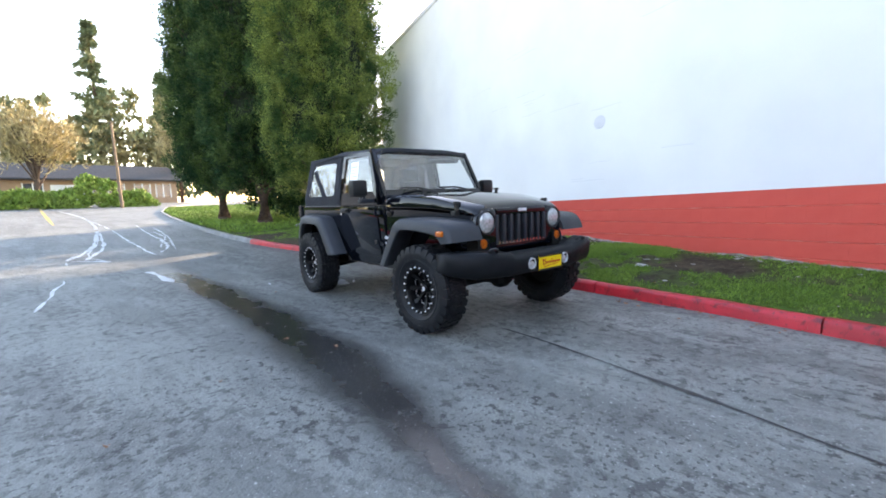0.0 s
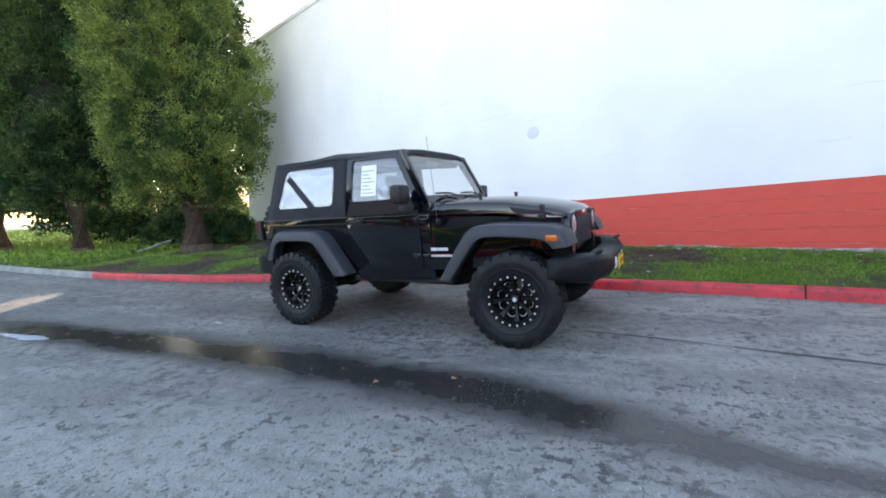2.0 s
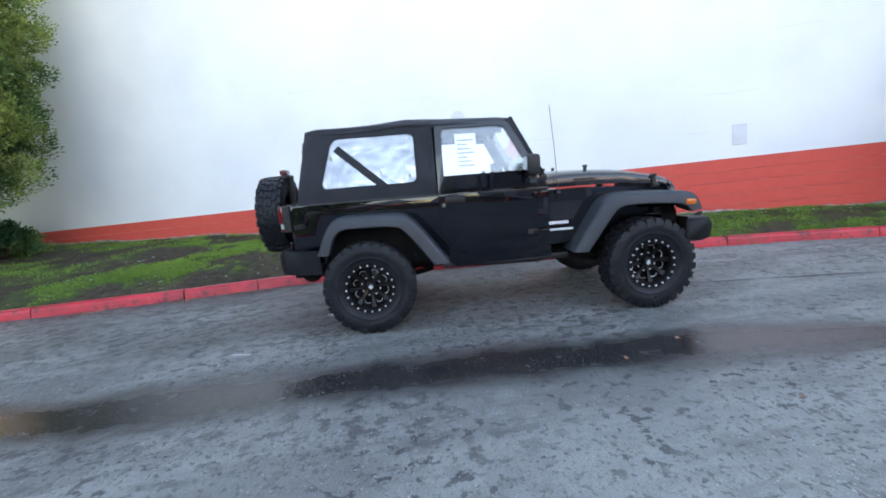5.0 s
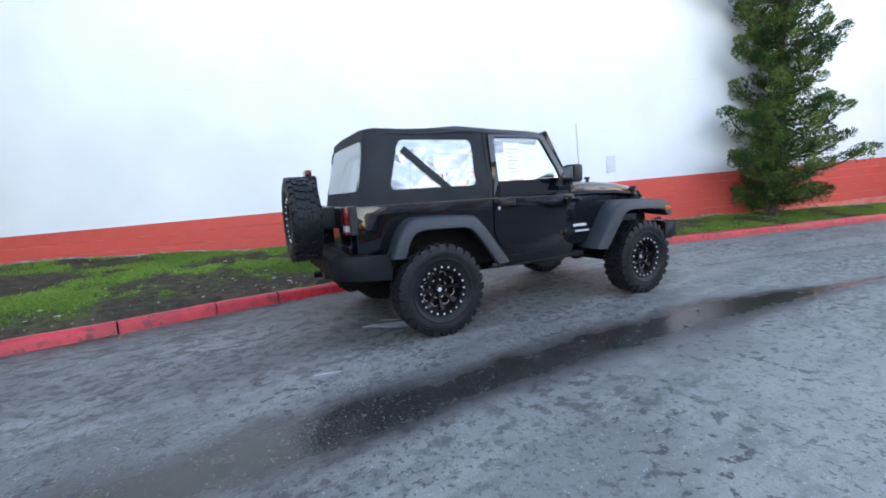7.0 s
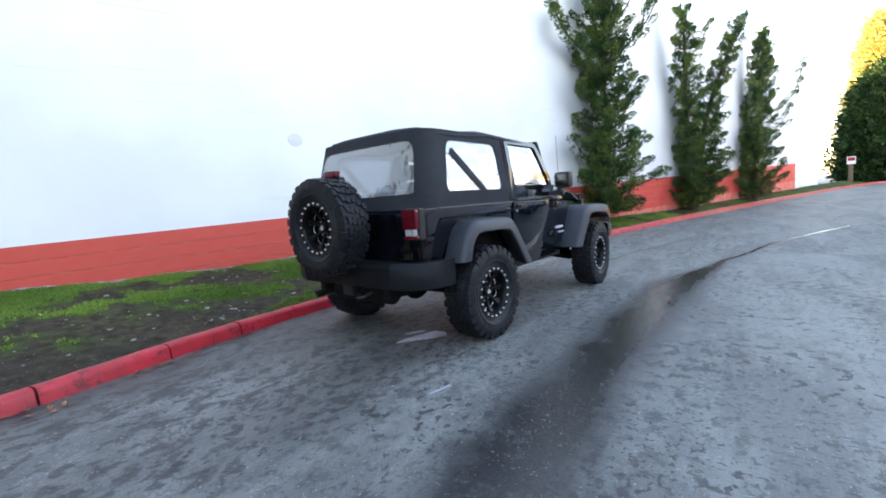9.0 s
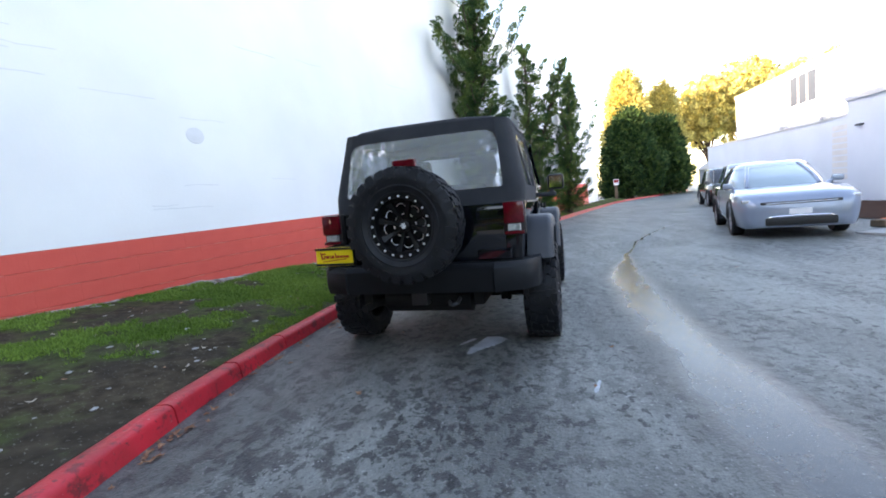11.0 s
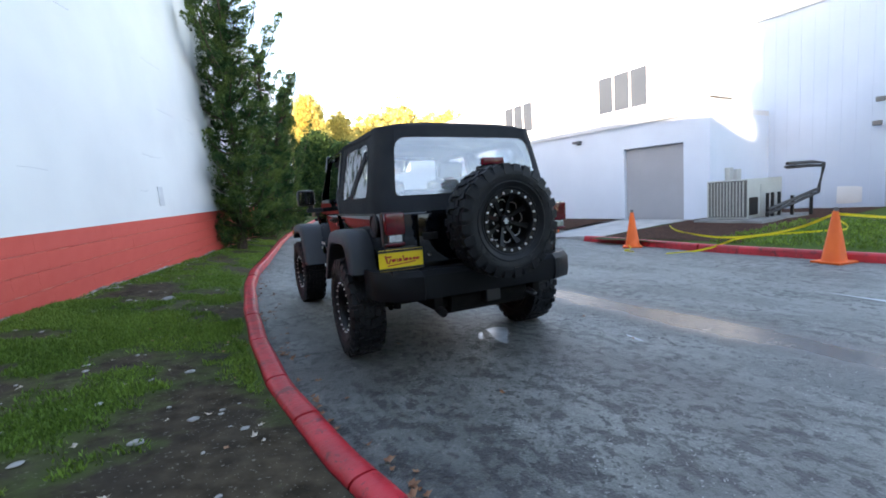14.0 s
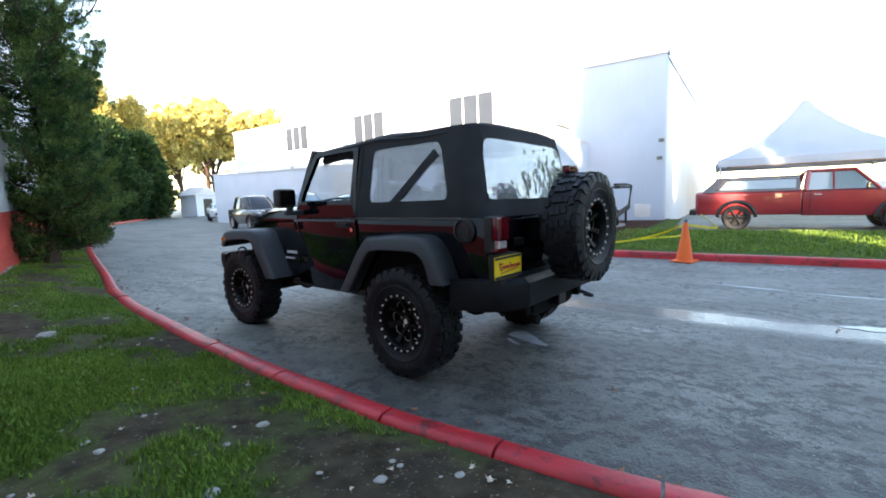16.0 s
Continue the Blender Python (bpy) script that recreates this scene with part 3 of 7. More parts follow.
# path, mulch bed
tagged(mesh_ob("path", [(-7.1, -1.0, 0.14), (-7.05, 1.35, 0.14), (-2.72, 1.72, 0.125), (-2.85, -0.2, 0.012), (-4.2, -0.85, 0.012), (-7.1, -1.0, -0.2), (-7.05, 1.35, -0.2), (-2.72, 1.72, -0.2), (-2.85, -0.2, -0.2), (-4.2, -0.85, -0.2)], [(0, 4, 3, 2, 1), (0, 1, 6, 5), (1, 2, 7, 6), (2, 3, 8, 7), (3, 4, 9, 8), (4, 0, 5, 9)], PATH_GREY), "pale concrete path to the roller door", "path", kind="structure")
v, f = [], []
for j in range(14):
    for i in range(10):
        x, y = -7.15 + 0.06 * (-7.8 + 0.5 * j) + i * 0.30, -7.8 + 0.515 * j
        v.append((x, y, 0.02 + (0.12 + 0.03 * noise.noise((x * 3, y * 3, 1))) * (1 - (i / 9) ** 3)))
for j in range(13):
    for i in range(9):
        f.append((j * 10 + i, j * 10 + i + 1, j * 10 + i + 11, j * 10 + i + 10))
tagged(mesh_ob("mulch_bed_low", v, f, MULCH, smooth=True), "brown bark mulch bed along the low wall", "bed", kind="structure")
v, f = [], []
for j in range(12):
    for i in range(14):
        x, y = -11.2 + i * 0.665, 1.9 + 0.25 * j
        v.append((x, y, west_height(x, y) + 0.012 + 0.02 * noise.noise((x * 3, y * 3, 9))))
for j in range(11):
    for i in range(13):
        f.append((j * 14 + i, j * 14 + i + 1, j * 14 + i + 15, j * 14 + i + 14))
tagged(mesh_ob("mulch_bed_corner", v, f, MULCH, smooth=True), "brown bark mulch bed round the air conditioner", "bed", kind="structure")

# ---- the parked off-road vehicle: x forward from the rear axle, y to its left, z up from the road ----
PAINT = noisy("black_car_paint", (0.0020, 0.0030, 0.0055), (0.0028, 0.0038, 0.0068), 2.0, 0.4, spec=0.0, coat=1.0)
FLARE = noisy("dark_grey_moulded_plastic", (0.0165, 0.0205, 0.027), (0.021, 0.025, 0.032), 8.0, 0.5, bump=0.12, bump_scale=250.0)
BUMPER = noisy("black_moulded_bumper", (0.0060, 0.0072, 0.0090), (0.0085, 0.0098, 0.0118), 8.0, 0.5, bump=0.12, bump_scale=250.0, spec=0.17)
RUBBER = noisy("tyre_rubber", (0.0065, 0.0075, 0.0095), (0.013, 0.0145, 0.0175), 9.0, 0.52, bump=0.2, bump_scale=90.0, spec=0.25)
CLOTH = noisy("black_canvas", (0.0145, 0.0165, 0.0205), (0.0225, 0.0250, 0.0300), 5.0, 0.92, bump=0.25, bump_scale=300.0)
TRIM = noisy("black_trim", (0.005, 0.005, 0.0055), (0.008, 0.008, 0.0085), 6.0, 0.5)
RIM_BLACK = noisy("gloss_black_alloy", (0.0025, 0.0025, 0.003), (0.004, 0.004, 0.0045), 5.0, 0.45, spec=0.2, coat=0.12)
MILLED = noisy("milled_alloy", (0.78, 0.78, 0.80), (0.65, 0.65, 0.67), 20.0, 0.4, metal=0.35)
CHROME = noisy("chrome", (0.85, 0.85, 0.86), (0.8, 0.8, 0.8), 5.0, 0.08, metal=1.0)
DARK_MIRROR = noisy("dark_mirror_glass", (0.22, 0.23, 0.24), (0.2, 0.21, 0.22), 2.0, 0.04, metal=1.0)
# dirty steel, taken to near-black to carry the shade beneath the vehicle
UNDER = noisy("dirty_shaded_underbody", (0.0035, 0.0035, 0.0035), (0.008, 0.0075, 0.007), 7.0, 0.85, spec=0.2)
STEEL = noisy("exhaust_steel", (0.10, 0.09, 0.08), (0.06, 0.055, 0.05), 9.0, 0.4, metal=0.9)
RED_LENS = noisy("red_lamp_lens", (0.085, 0.0015, 0.006), (0.12, 0.002, 0.008), 30.0, 0.16, spec=0.3, coat=0.45)
CLEAR_LENS = noisy("clear_lamp_lens", (0.35, 0.36, 0.37), (0.6, 0.61, 0.62), 40.0, 0.08, coat=1.0, metal=0.3)
AMBER = noisy("amber_lamp_lens", (0.50, 0.10, 0.008), (0.6, 0.13, 0.012), 30.0, 0.15, coat=0.8)
YELLOW = noisy("yellow_plate", (0.85, 0.62, 0.01), (0.80, 0.56, 0.01), 6.0, 0.4)
CRIMSON = noisy("red_print", (0.45, 0.012, 0.012), (0.4, 0.01, 0.01), 6.0, 0.5)
PAPER = noisy("white_paper", (0.8, 0.8, 0.8), (0.75, 0.75, 0.76), 5.0, 0.7)
PRINT = noisy("grey_print", (0.2, 0.2, 0.22), (0.25, 0.25, 0.26), 5.0, 0.7)
SEAT = noisy("dark_seat_fabric", (0.010, 0.010, 0.011), (0.015, 0.015, 0.016), 10.0, 0.9, bump=0.2, bump_scale=200.0)
WINDSCREEN = glass("windscreen_glass", (0.95, 0.97, 0.965), mirror=0.12)
DOOR_GLASS = glass("door_glass", (0.97, 0.985, 0.985), mirror=0.11)
VINYL = glass("clear_vinyl", (0.70, 0.745, 0.81), haze=0.13, rough=0.03, mirror=0.2, wave=0.5)
REAR_VINYL = glass("rear_clear_vinyl", (0.80, 0.83, 0.87), haze=0.34, rough=0.05, mirror=0.26, wave=0.30)

jeep = thing("jeep", "black two-door off-road vehicle with a black canvas soft top", "off-road vehicle", at=pose(3.645, 5.093, 0.020, 0.7, 0, -95.3))


def chaikin(pts, times=2):
    for _ in range(times):
        out = [pts[0]]
        for a, b in zip(pts, pts[1:]):
            out += [tuple(p * 0.75 + q * 0.25 for p, q in zip(a, b)), tuple(p * 0.25 + q * 0.75 for p, q in zip(a, b))]
        pts = out + [pts[-1]]
    return pts


def side_y(z):
    """Half the width of the cabin at a height: it leans in above the belt."""
    return 0.75 + 0.06 * (min(max(z, 1.13), 1.25) - 1.25) - 0.185 * max(0.0, z - 1.25)


def tuck(bm, lean=0.075):
    """Draws a side panel's foot inwards."""
    for v in bm.verts:
        v.co.y -= math.copysign(lean * max(0.0, 1.10 - v.co.z), v.co.y)
    return bm


def ring_plate(bm, outer, inner, s, thick=0.03, off=0.0):
    """A frame between two outlines in x and z on the cabin's side s."""
    n = len(outer)
    y = lambda z, d: s * (side_y(z) + off - d)
    quad = [[bm.verts.new((x, y(z, d), z)) for x, z in o] for d in (0, thick) for o in (outer, inner)]
    for a, b in ((0, 1), (1, 3), (3, 2), (2, 0)):
        for k in range(n):
            bm.faces.new((quad[a][k], quad[a][(k + 1) % n], quad[b][(k + 1) % n], quad[b][k]))
    return bm


def pane(name, outline, s, material, parent, off=0.0, thick=0.005, label=""):
    bm = bmesh.new()
    a = [bm.verts.new((x, s * (side_y(z) + off), z)) for x, z in outline]
    b = [bm.verts.new((x, s * (side_y(z) + off - thick), z)) for x, z in outline]
    bm.faces.new(a), bm.faces.new(b[::-1])
    n = len(a)
    for k in range(n):
        bm.faces.new((a[k], a[(k + 1) % n], b[(k + 1) % n], b[k]))
    ob = part(name, bm, material, parent, label)
    ob.visible_shadow = False
    return ob


# tub
SIDE = [(-0.605, 0.60), (-0.635, 0.70), (-0.645, 1.08), (-0.632, 1.13), (1.60, 1.115), (1.62, 0.50), (0.76, 0.47), (0.64, 0.58), (0.38, 0.90), (0.31, 0.94), (-0.18, 0.94), (-0.26, 0.90), (-0.34, 0.72), (-0.36, 0.60)]
for s in (1, -1):
    part("side_panel", tuck(add_prism(bmesh.new(), SIDE, s * 0.69, s * 0.75, 0.012)), PAINT, jeep, smooth=True)
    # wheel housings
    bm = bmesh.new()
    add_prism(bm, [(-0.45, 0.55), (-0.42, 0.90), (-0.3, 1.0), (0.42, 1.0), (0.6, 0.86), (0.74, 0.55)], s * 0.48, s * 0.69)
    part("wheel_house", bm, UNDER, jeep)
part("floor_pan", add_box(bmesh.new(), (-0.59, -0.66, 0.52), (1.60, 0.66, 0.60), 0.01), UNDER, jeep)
part("rear_panel", add_box(bmesh.new(), (-0.64, -0.70, 0.62), (-0.585, 0.70, 1.128), 0.015), PAINT, jeep)
tailgate = part("tailgate", add_box(bmesh.new(), (-0.662, -0.62, 0.66), (-0.642, 0.50, 1.11), 0.008), PAINT, jeep, smooth=True)
for z in (0.74, 1.02):
    part("hinge", add_box(bmesh.new(), (-0.69, -0.66, z), (-0.662, -0.42, z + 0.07), 0.01), PAINT, tailgate)
part("handle", add_box(bmesh.new(), (-0.682, 0.36, 0.93), (-0.662, 0.47, 0.98), 0.006), TRIM, tailgate)
part("lock", add_cyl(bmesh.new(), (-0.675, 0.43, 0.83), (-0.662, 0.43, 0.83), 0.016), CHROME, tailgate)

# engine bay, bonnet, cowl
bm = bmesh.new()
add_loft(bm, [[(x, -w, z0), (x, -w, z1), (x, w, z1), (x, w, z0)] for x, w, z0, z1 in ((1.60, 0.715, 0.60, 1.085), (2.0, 0.69, 0.62, 1.08), (2.76, 0.565, 0.66, 1.03))])
part("engine_bay_side", bm, PAINT, jeep)


def hood_ring(x, w, edge, crown):
    top = [(-w, edge), (-w, crown - 0.055), (-w + 0.012, crown - 0.03), (-w + 0.05, crown - 0.012), (-w * 0.62, crown), (-w * 0.55, crown + 0.006), (0, crown + 0.014)]
    pts = top + [(-y, z) for y, z in top[-2::-1]]
    return [(x, y, z) for y, z in pts]


bm = bmesh.new()
rings = [hood_ring(x if x < 2.3 else 2.3 + (x - 2.3) * 0.84, w, e - 0.03 * max(0.0, x - 2.3), c - 0.03 * max(0.0, x - 2.3)) for x, w, e, c in ((1.60, 0.705, 1.10, 1.222), (1.75, 0.70, 1.10, 1.232), (2.0, 0.68, 1.098, 1.230), (2.3, 0.645, 1.09, 1.210), (2.6, 0.61, 1.075, 1.175), (2.76, 0.59, 1.065, 1.150), (2.84, 0.578, 1.06, 1.130), (2.885, 0.565, 1.055, 1.105), (2.90, 0.555, 1.05, 1.085))]
add_loft(bm, rings)
hood = part("bonnet", bm, PAINT, jeep, smooth=True, angle=28)
for s in (1, -1):
    # rubber catches at the bonnet's front corners, and bump stops
    bm = bmesh.new()
    add_box(bm, (2.58, s * 0.62 - 0.03, 1.03), (2.64, s * 0.62 + 0.03, 1.07), 0.01)
    add_box(bm, (2.59, s * 0.60 - 0.018, 1.06), (2.63, s * 0.60 + 0.018, 1.135), 0.012)
    add_cyl(bm, (2.61, s * 0.60 - 0.035, 1.135), (2.61, s * 0.60 + 0.035, 1.135), 0.016)
    part("bonnet_catch", bm, TRIM, hood)
    bm = bmesh.new()
    add_cyl(bm, (2.02, s * 0.50, 1.225), (2.02, s * 0.50, 1.262), 0.018, 0.014)
    add_cyl(bm, (2.02, s * 0.50 - 0.03, 1.265), (2.02, s * 0.50 + 0.03, 1.265), 0.013)
    part("bump_stop", bm, TRIM, hood)
for sx in (-0.12, 0.12):
    part("washer_jet", add_cyl(bmesh.new(), (1.72, sx, 1.245), (1.70, sx, 1.262), 0.012), TRIM, hood)
part("cowl", add_prism(bmesh.new(), [(1.40, 1.05), (1.40, 1.19), (1.52, 1.245), (1.61, 1.225), (1.61, 1.05)], -0.70, 0.70, 0.01), PAINT, jeep, smooth=True)

# grille
bm = bmesh.new()
out = [(-0.59, 0.97), (-0.57, 1.05), (-0.50, 1.095), (-0.36, 1.115), (0.36, 1.115), (0.50, 1.095), (0.57, 1.05), (0.59, 0.97), (0.57, 0.86), (0.53, 0.74), (-0.53, 0.74), (-0.57, 0.86)]
grille = new("grille")
grille.parent = jeep
FRONT = pose(-0.10, 0, -0.032)
grille.matrix_basis = FRONT


def yz_prism(poly, x0, x1, bevel=0.0):
    return add_prism(bmesh.new(), [(y, z) for y, z in poly], -x1, -x0, bevel, Matrix(((0, -1, 0, 0), (1, 0, 0, 0), (0, 0, 1, 0), (0, 0, 0, 1))))


part("grille_backing", yz_prism(out, 2.86, 2.875), TRIM, grille)
for s in (1, -1):
    cheek = [(s * 0.335, 0.79), (s * 0.335, 1.065), (s * 0.36, 1.115), (s * 0.50, 1.095), (s * 0.57, 1.05), (s * 0.59, 0.97), (s * 0.57, 0.86), (s * 0.53, 0.74), (s * 0.335, 0.74)]
    part("grille_cheek", yz_prism(cheek if s > 0 else cheek[::-1], 2.88, 2.928, 0.01), PAINT, grille, smooth=True)
part("grille_top", add_box(bmesh.new(), (2.88, -0.335, 1.05), (2.93, 0.335, 1.115), 0.014), PAINT, grille, smooth=True)
part("grille_bottom", add_box(bmesh.new(), (2.88, -0.335, 0.74), (2.928, 0.335, 0.80), 0.01), PAINT, grille, smooth=True)
for i in range(8):
    y = -0.3255 + i * 0.093
    part("grille_bar", add_box(bmesh.new(), (2.885, y - 0.017, 0.795), (2.934, y + 0.017, 1.055), 0.008), FLARE, grille, smooth=True)
for i in range(7):
    y = -0.279 + i * 0.093
    for d in (-0.026, 0.026):
        part("slot_clip", add_cyl(bmesh.new(), (2.90, y + d, 0.805), (2.93, y + d, 0.805), 0.013, n=8), CHROME, grille)
part("badge", add_box(bmesh.new(), (2.925, -0.055, 1.075), (2.938, 0.055, 1.102), 0.005), MILLED, grille, "pale oblong maker's badge")
for s in (1, -1):
    lamp = new("headlight")
    lamp.parent = jeep
    lamp.matrix_basis = FRONT
    bm = bmesh.new()
    add_lathe(bm, [(0.105, 0.0), (0.108, 0.02), (0.098, 0.03), (0.090, 0.02), (0.088, 0.0)], 32, Matrix.Translation((2.912, s * 0.455, 0.995)) @ pose(0, 0, 0, 0, 0, -90))
    part("bezel", bm, TRIM, lamp, smooth=True)
    bm = bmesh.new()
    add_lathe(bm, [(0.092, 0.012), (0.08, 0.024), (0.055, 0.032), (0.028, 0.036), (0.001, 0.037)], 32, Matrix.Translation((2.912, s * 0.455, 0.995)) @ pose(0, 0, 0, 0, 0, -90))
    part("lens", bm, CLEAR_LENS, lamp, smooth=True)
    bm = bmesh.new()
    add_cyl(bm, (2.92, s * 0.505, 0.815), (2.94, s * 0.505, 0.815), 0.045, 0.04, 24)
    part("turn_signal", bm, AMBER, jeep).matrix_basis = FRONT
    bm = bmesh.new()
    add_box(bm, (2.715, s * 0.918 - 0.018, 0.872), (2.805, s * 0.918 + 0.018, 0.922), 0.014)
    part("side_marker", bm, AMBER, jeep, smooth=True)

# front bumper
bm = bmesh.new()
rings = []
for y, xf, xb, z0, z1 in ((-0.93, 2.86, 2.72, 0.55, 0.73), (-0.88, 2.98, 2.76, 0.52, 0.745), (-0.72, 3.07, 2.86, 0.49, 0.745), (-0.45, 3.125, 2.92, 0.485, 0.725), (-0.42, 3.135, 2.92, 0.485, 0.70), (0.42, 3.135, 2.92, 0.485, 0.70), (0.45, 3.125, 2.92, 0.485, 0.725), (0.72, 3.07, 2.86, 0.49, 0.745), (0.88, 2.98, 2.76, 0.52, 0.745), (0.93, 2.86, 2.72, 0.55, 0.73)):
    rings.append([(xb, y, z0 + 0.03), (xf - 0.09, y, z0 + 0.03), (xf - 0.035, y, z0 + 0.05), (xf - 0.01, y, z0 + 0.10), (xf - 0.005, y, z1 - 0.05), (xf - 0.03, y, z1 - 0.01), (xf - 0.06, y, z1), (xb, y, z1)])
add_loft(bm, rings)
fb = part("front_bumper", bm, BUMPER, jeep, "black moulded bumper", smooth=True, angle=50)
for s in (1, -1):
    bm = bmesh.new()
    add_lathe(bm, [(0.052, 0.0), (0.05, 0.018), (0.04, 0.022), (0.036, 0.008), (0.001, 0.014)], 24, Matrix.Translation((3.118, s * 0.225, 0.61)) @ pose(0, 0, 0, 0, 0, -90))
    part("fog_lamp", bm, CLEAR_LENS, fb, smooth=True)
    bm = bmesh.new()
    add_tube(bm, chaikin([(3.02, s * 0.60 - 0.035, 0.70), (3.03, s * 0.60 - 0.035, 0.755), (3.06, s * 0.60 - 0.01, 0.765), (3.07, s * 0.60 + 0.03, 0.755), (3.03, s * 0.60 + 0.05, 0.735)], 2), 0.012)
    part("tow_hook", bm, TRIM, fb)
fp = part("licence_plate", add_box(bmesh.new(), (3.14, -0.155, 0.535), (3.15, 0.155, 0.668), 0.006), YELLOW, jeep, "yellow dealer plate with red script drawn as bars")


def plate_bars(parent, m):
    for y, z, w, h, a in ((-0.105, 0.010, 0.010, 0.055, 14), (-0.088, 0.024, 0.034, 0.010, 4), (-0.082, -0.004, 0.010, 0.034, -28), (-0.055, 0.0, 0.026, 0.020, 8), (-0.030, 0.0, 0.008, 0.024, 12), (-0.010, 0.0, 0.022, 0.020, 8), (0.014, 0.008, 0.008, 0.040, 12), (0.034, 0.0, 0.022, 0.020, 8), (0.062, 0.0, 0.020, 0.018, 8), (0.088, 0.0, 0.018, 0.018, 6), (0.113, 0.0, 0.026, 0.018, 6), (0.0, -0.026, 0.2, 0.006, 5)):
        part("print_bar", add_box(bmesh.new(), (-0.001, -w / 2, -h / 2), (0.001, w / 2, h / 2), 0, m @ pose(0, y, z, a)), CRIMSON, parent)
    for z in (-0.058, 0.06):
        part("plate_frame", add_box(bmesh.new(), (-0.002, -0.158, z - 0.008), (0.002, 0.158, z + 0.008), 0, m), TRIM, parent)


plate_bars(fp, Matrix.Translation((3.152, 0, 0.602)))

# wheel-arch flares
for s in (1, -1):
    for o, i, y0 in (([(-0.41, 0.70), (-0.33, 0.90), (-0.24, 1.005), (-0.12, 1.015), (0.28, 1.005), (0.40, 0.975), (0.70, 0.555)], [(-0.30, 0.70), (-0.25, 0.85), (-0.18, 0.90), (-0.10, 0.905), (0.24, 0.90), (0.33, 0.865), (0.56, 0.545)], 0.735),
                     ([(1.755, 0.545), (1.98, 0.895), (2.06, 0.985), (2.20, 1.02), (2.70, 1.0), (2.83, 0.965), (2.885, 0.83)], [(1.88, 0.54), (2.09, 0.83), (2.15, 0.895), (2.25, 0.915), (2.62, 0.895), (2.72, 0.87), (2.765, 0.815)], 0.56)):
        o, i = chaikin(o, 2), chaikin(i, 2)
        bm = bmesh.new()
        rings = []
        for (ox, oz), (ix, iz) in zip(o, i):
            mix = lambda f: (ox + (ix - ox) * f, oz + (iz - oz) * f)
            rings.append([(x, s * y, z) for (x, z), y in ((mix(0.0), y0), (mix(0.0), 0.88), (mix(0.10), 0.905), (mix(0.3), 0.92), (mix(0.93), 0.928), (mix(1.0), 0.92), (mix(1.0), 0.88), (mix(0.35), y0))])
        add_loft(bm, rings)
        part("fender_flare", bm, FLARE, jeep, "dark grey plastic wheel-arch flare", smooth=True, angle=45)
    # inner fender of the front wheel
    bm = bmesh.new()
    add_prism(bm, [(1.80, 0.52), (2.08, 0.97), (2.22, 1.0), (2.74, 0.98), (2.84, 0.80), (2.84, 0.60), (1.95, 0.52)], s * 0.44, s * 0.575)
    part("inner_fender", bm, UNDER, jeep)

# doors
DOOR = chaikin([(0.64, 1.12), (0.645, 0.86), (0.66, 0.76), (0.76, 0.63), (0.86, 0.575), (1.0, 0.572), (1.50, 0.568), (1.505, 0.66), (1.505, 1.118)], 1)
FRAME_OUT = [(0.648, 1.13), (0.650, 1.45), (0.655, 1.69), (0.69, 1.722), (1.22, 1.715), (1.288, 1.695), (1.395, 1.50), (1.472, 1.35), (1.50, 1.22), (1.50, 1.13), (1.1, 1.13)]
FRAME_IN = [(0.705, 1.275), (0.706, 1.45), (0.712, 1.65), (0.73, 1.678), (1.19, 1.672), (1.248, 1.655), (1.337, 1.49), (1.405, 1.36), (1.43, 1.29), (1.42, 1.275), (1.1, 1.275)]
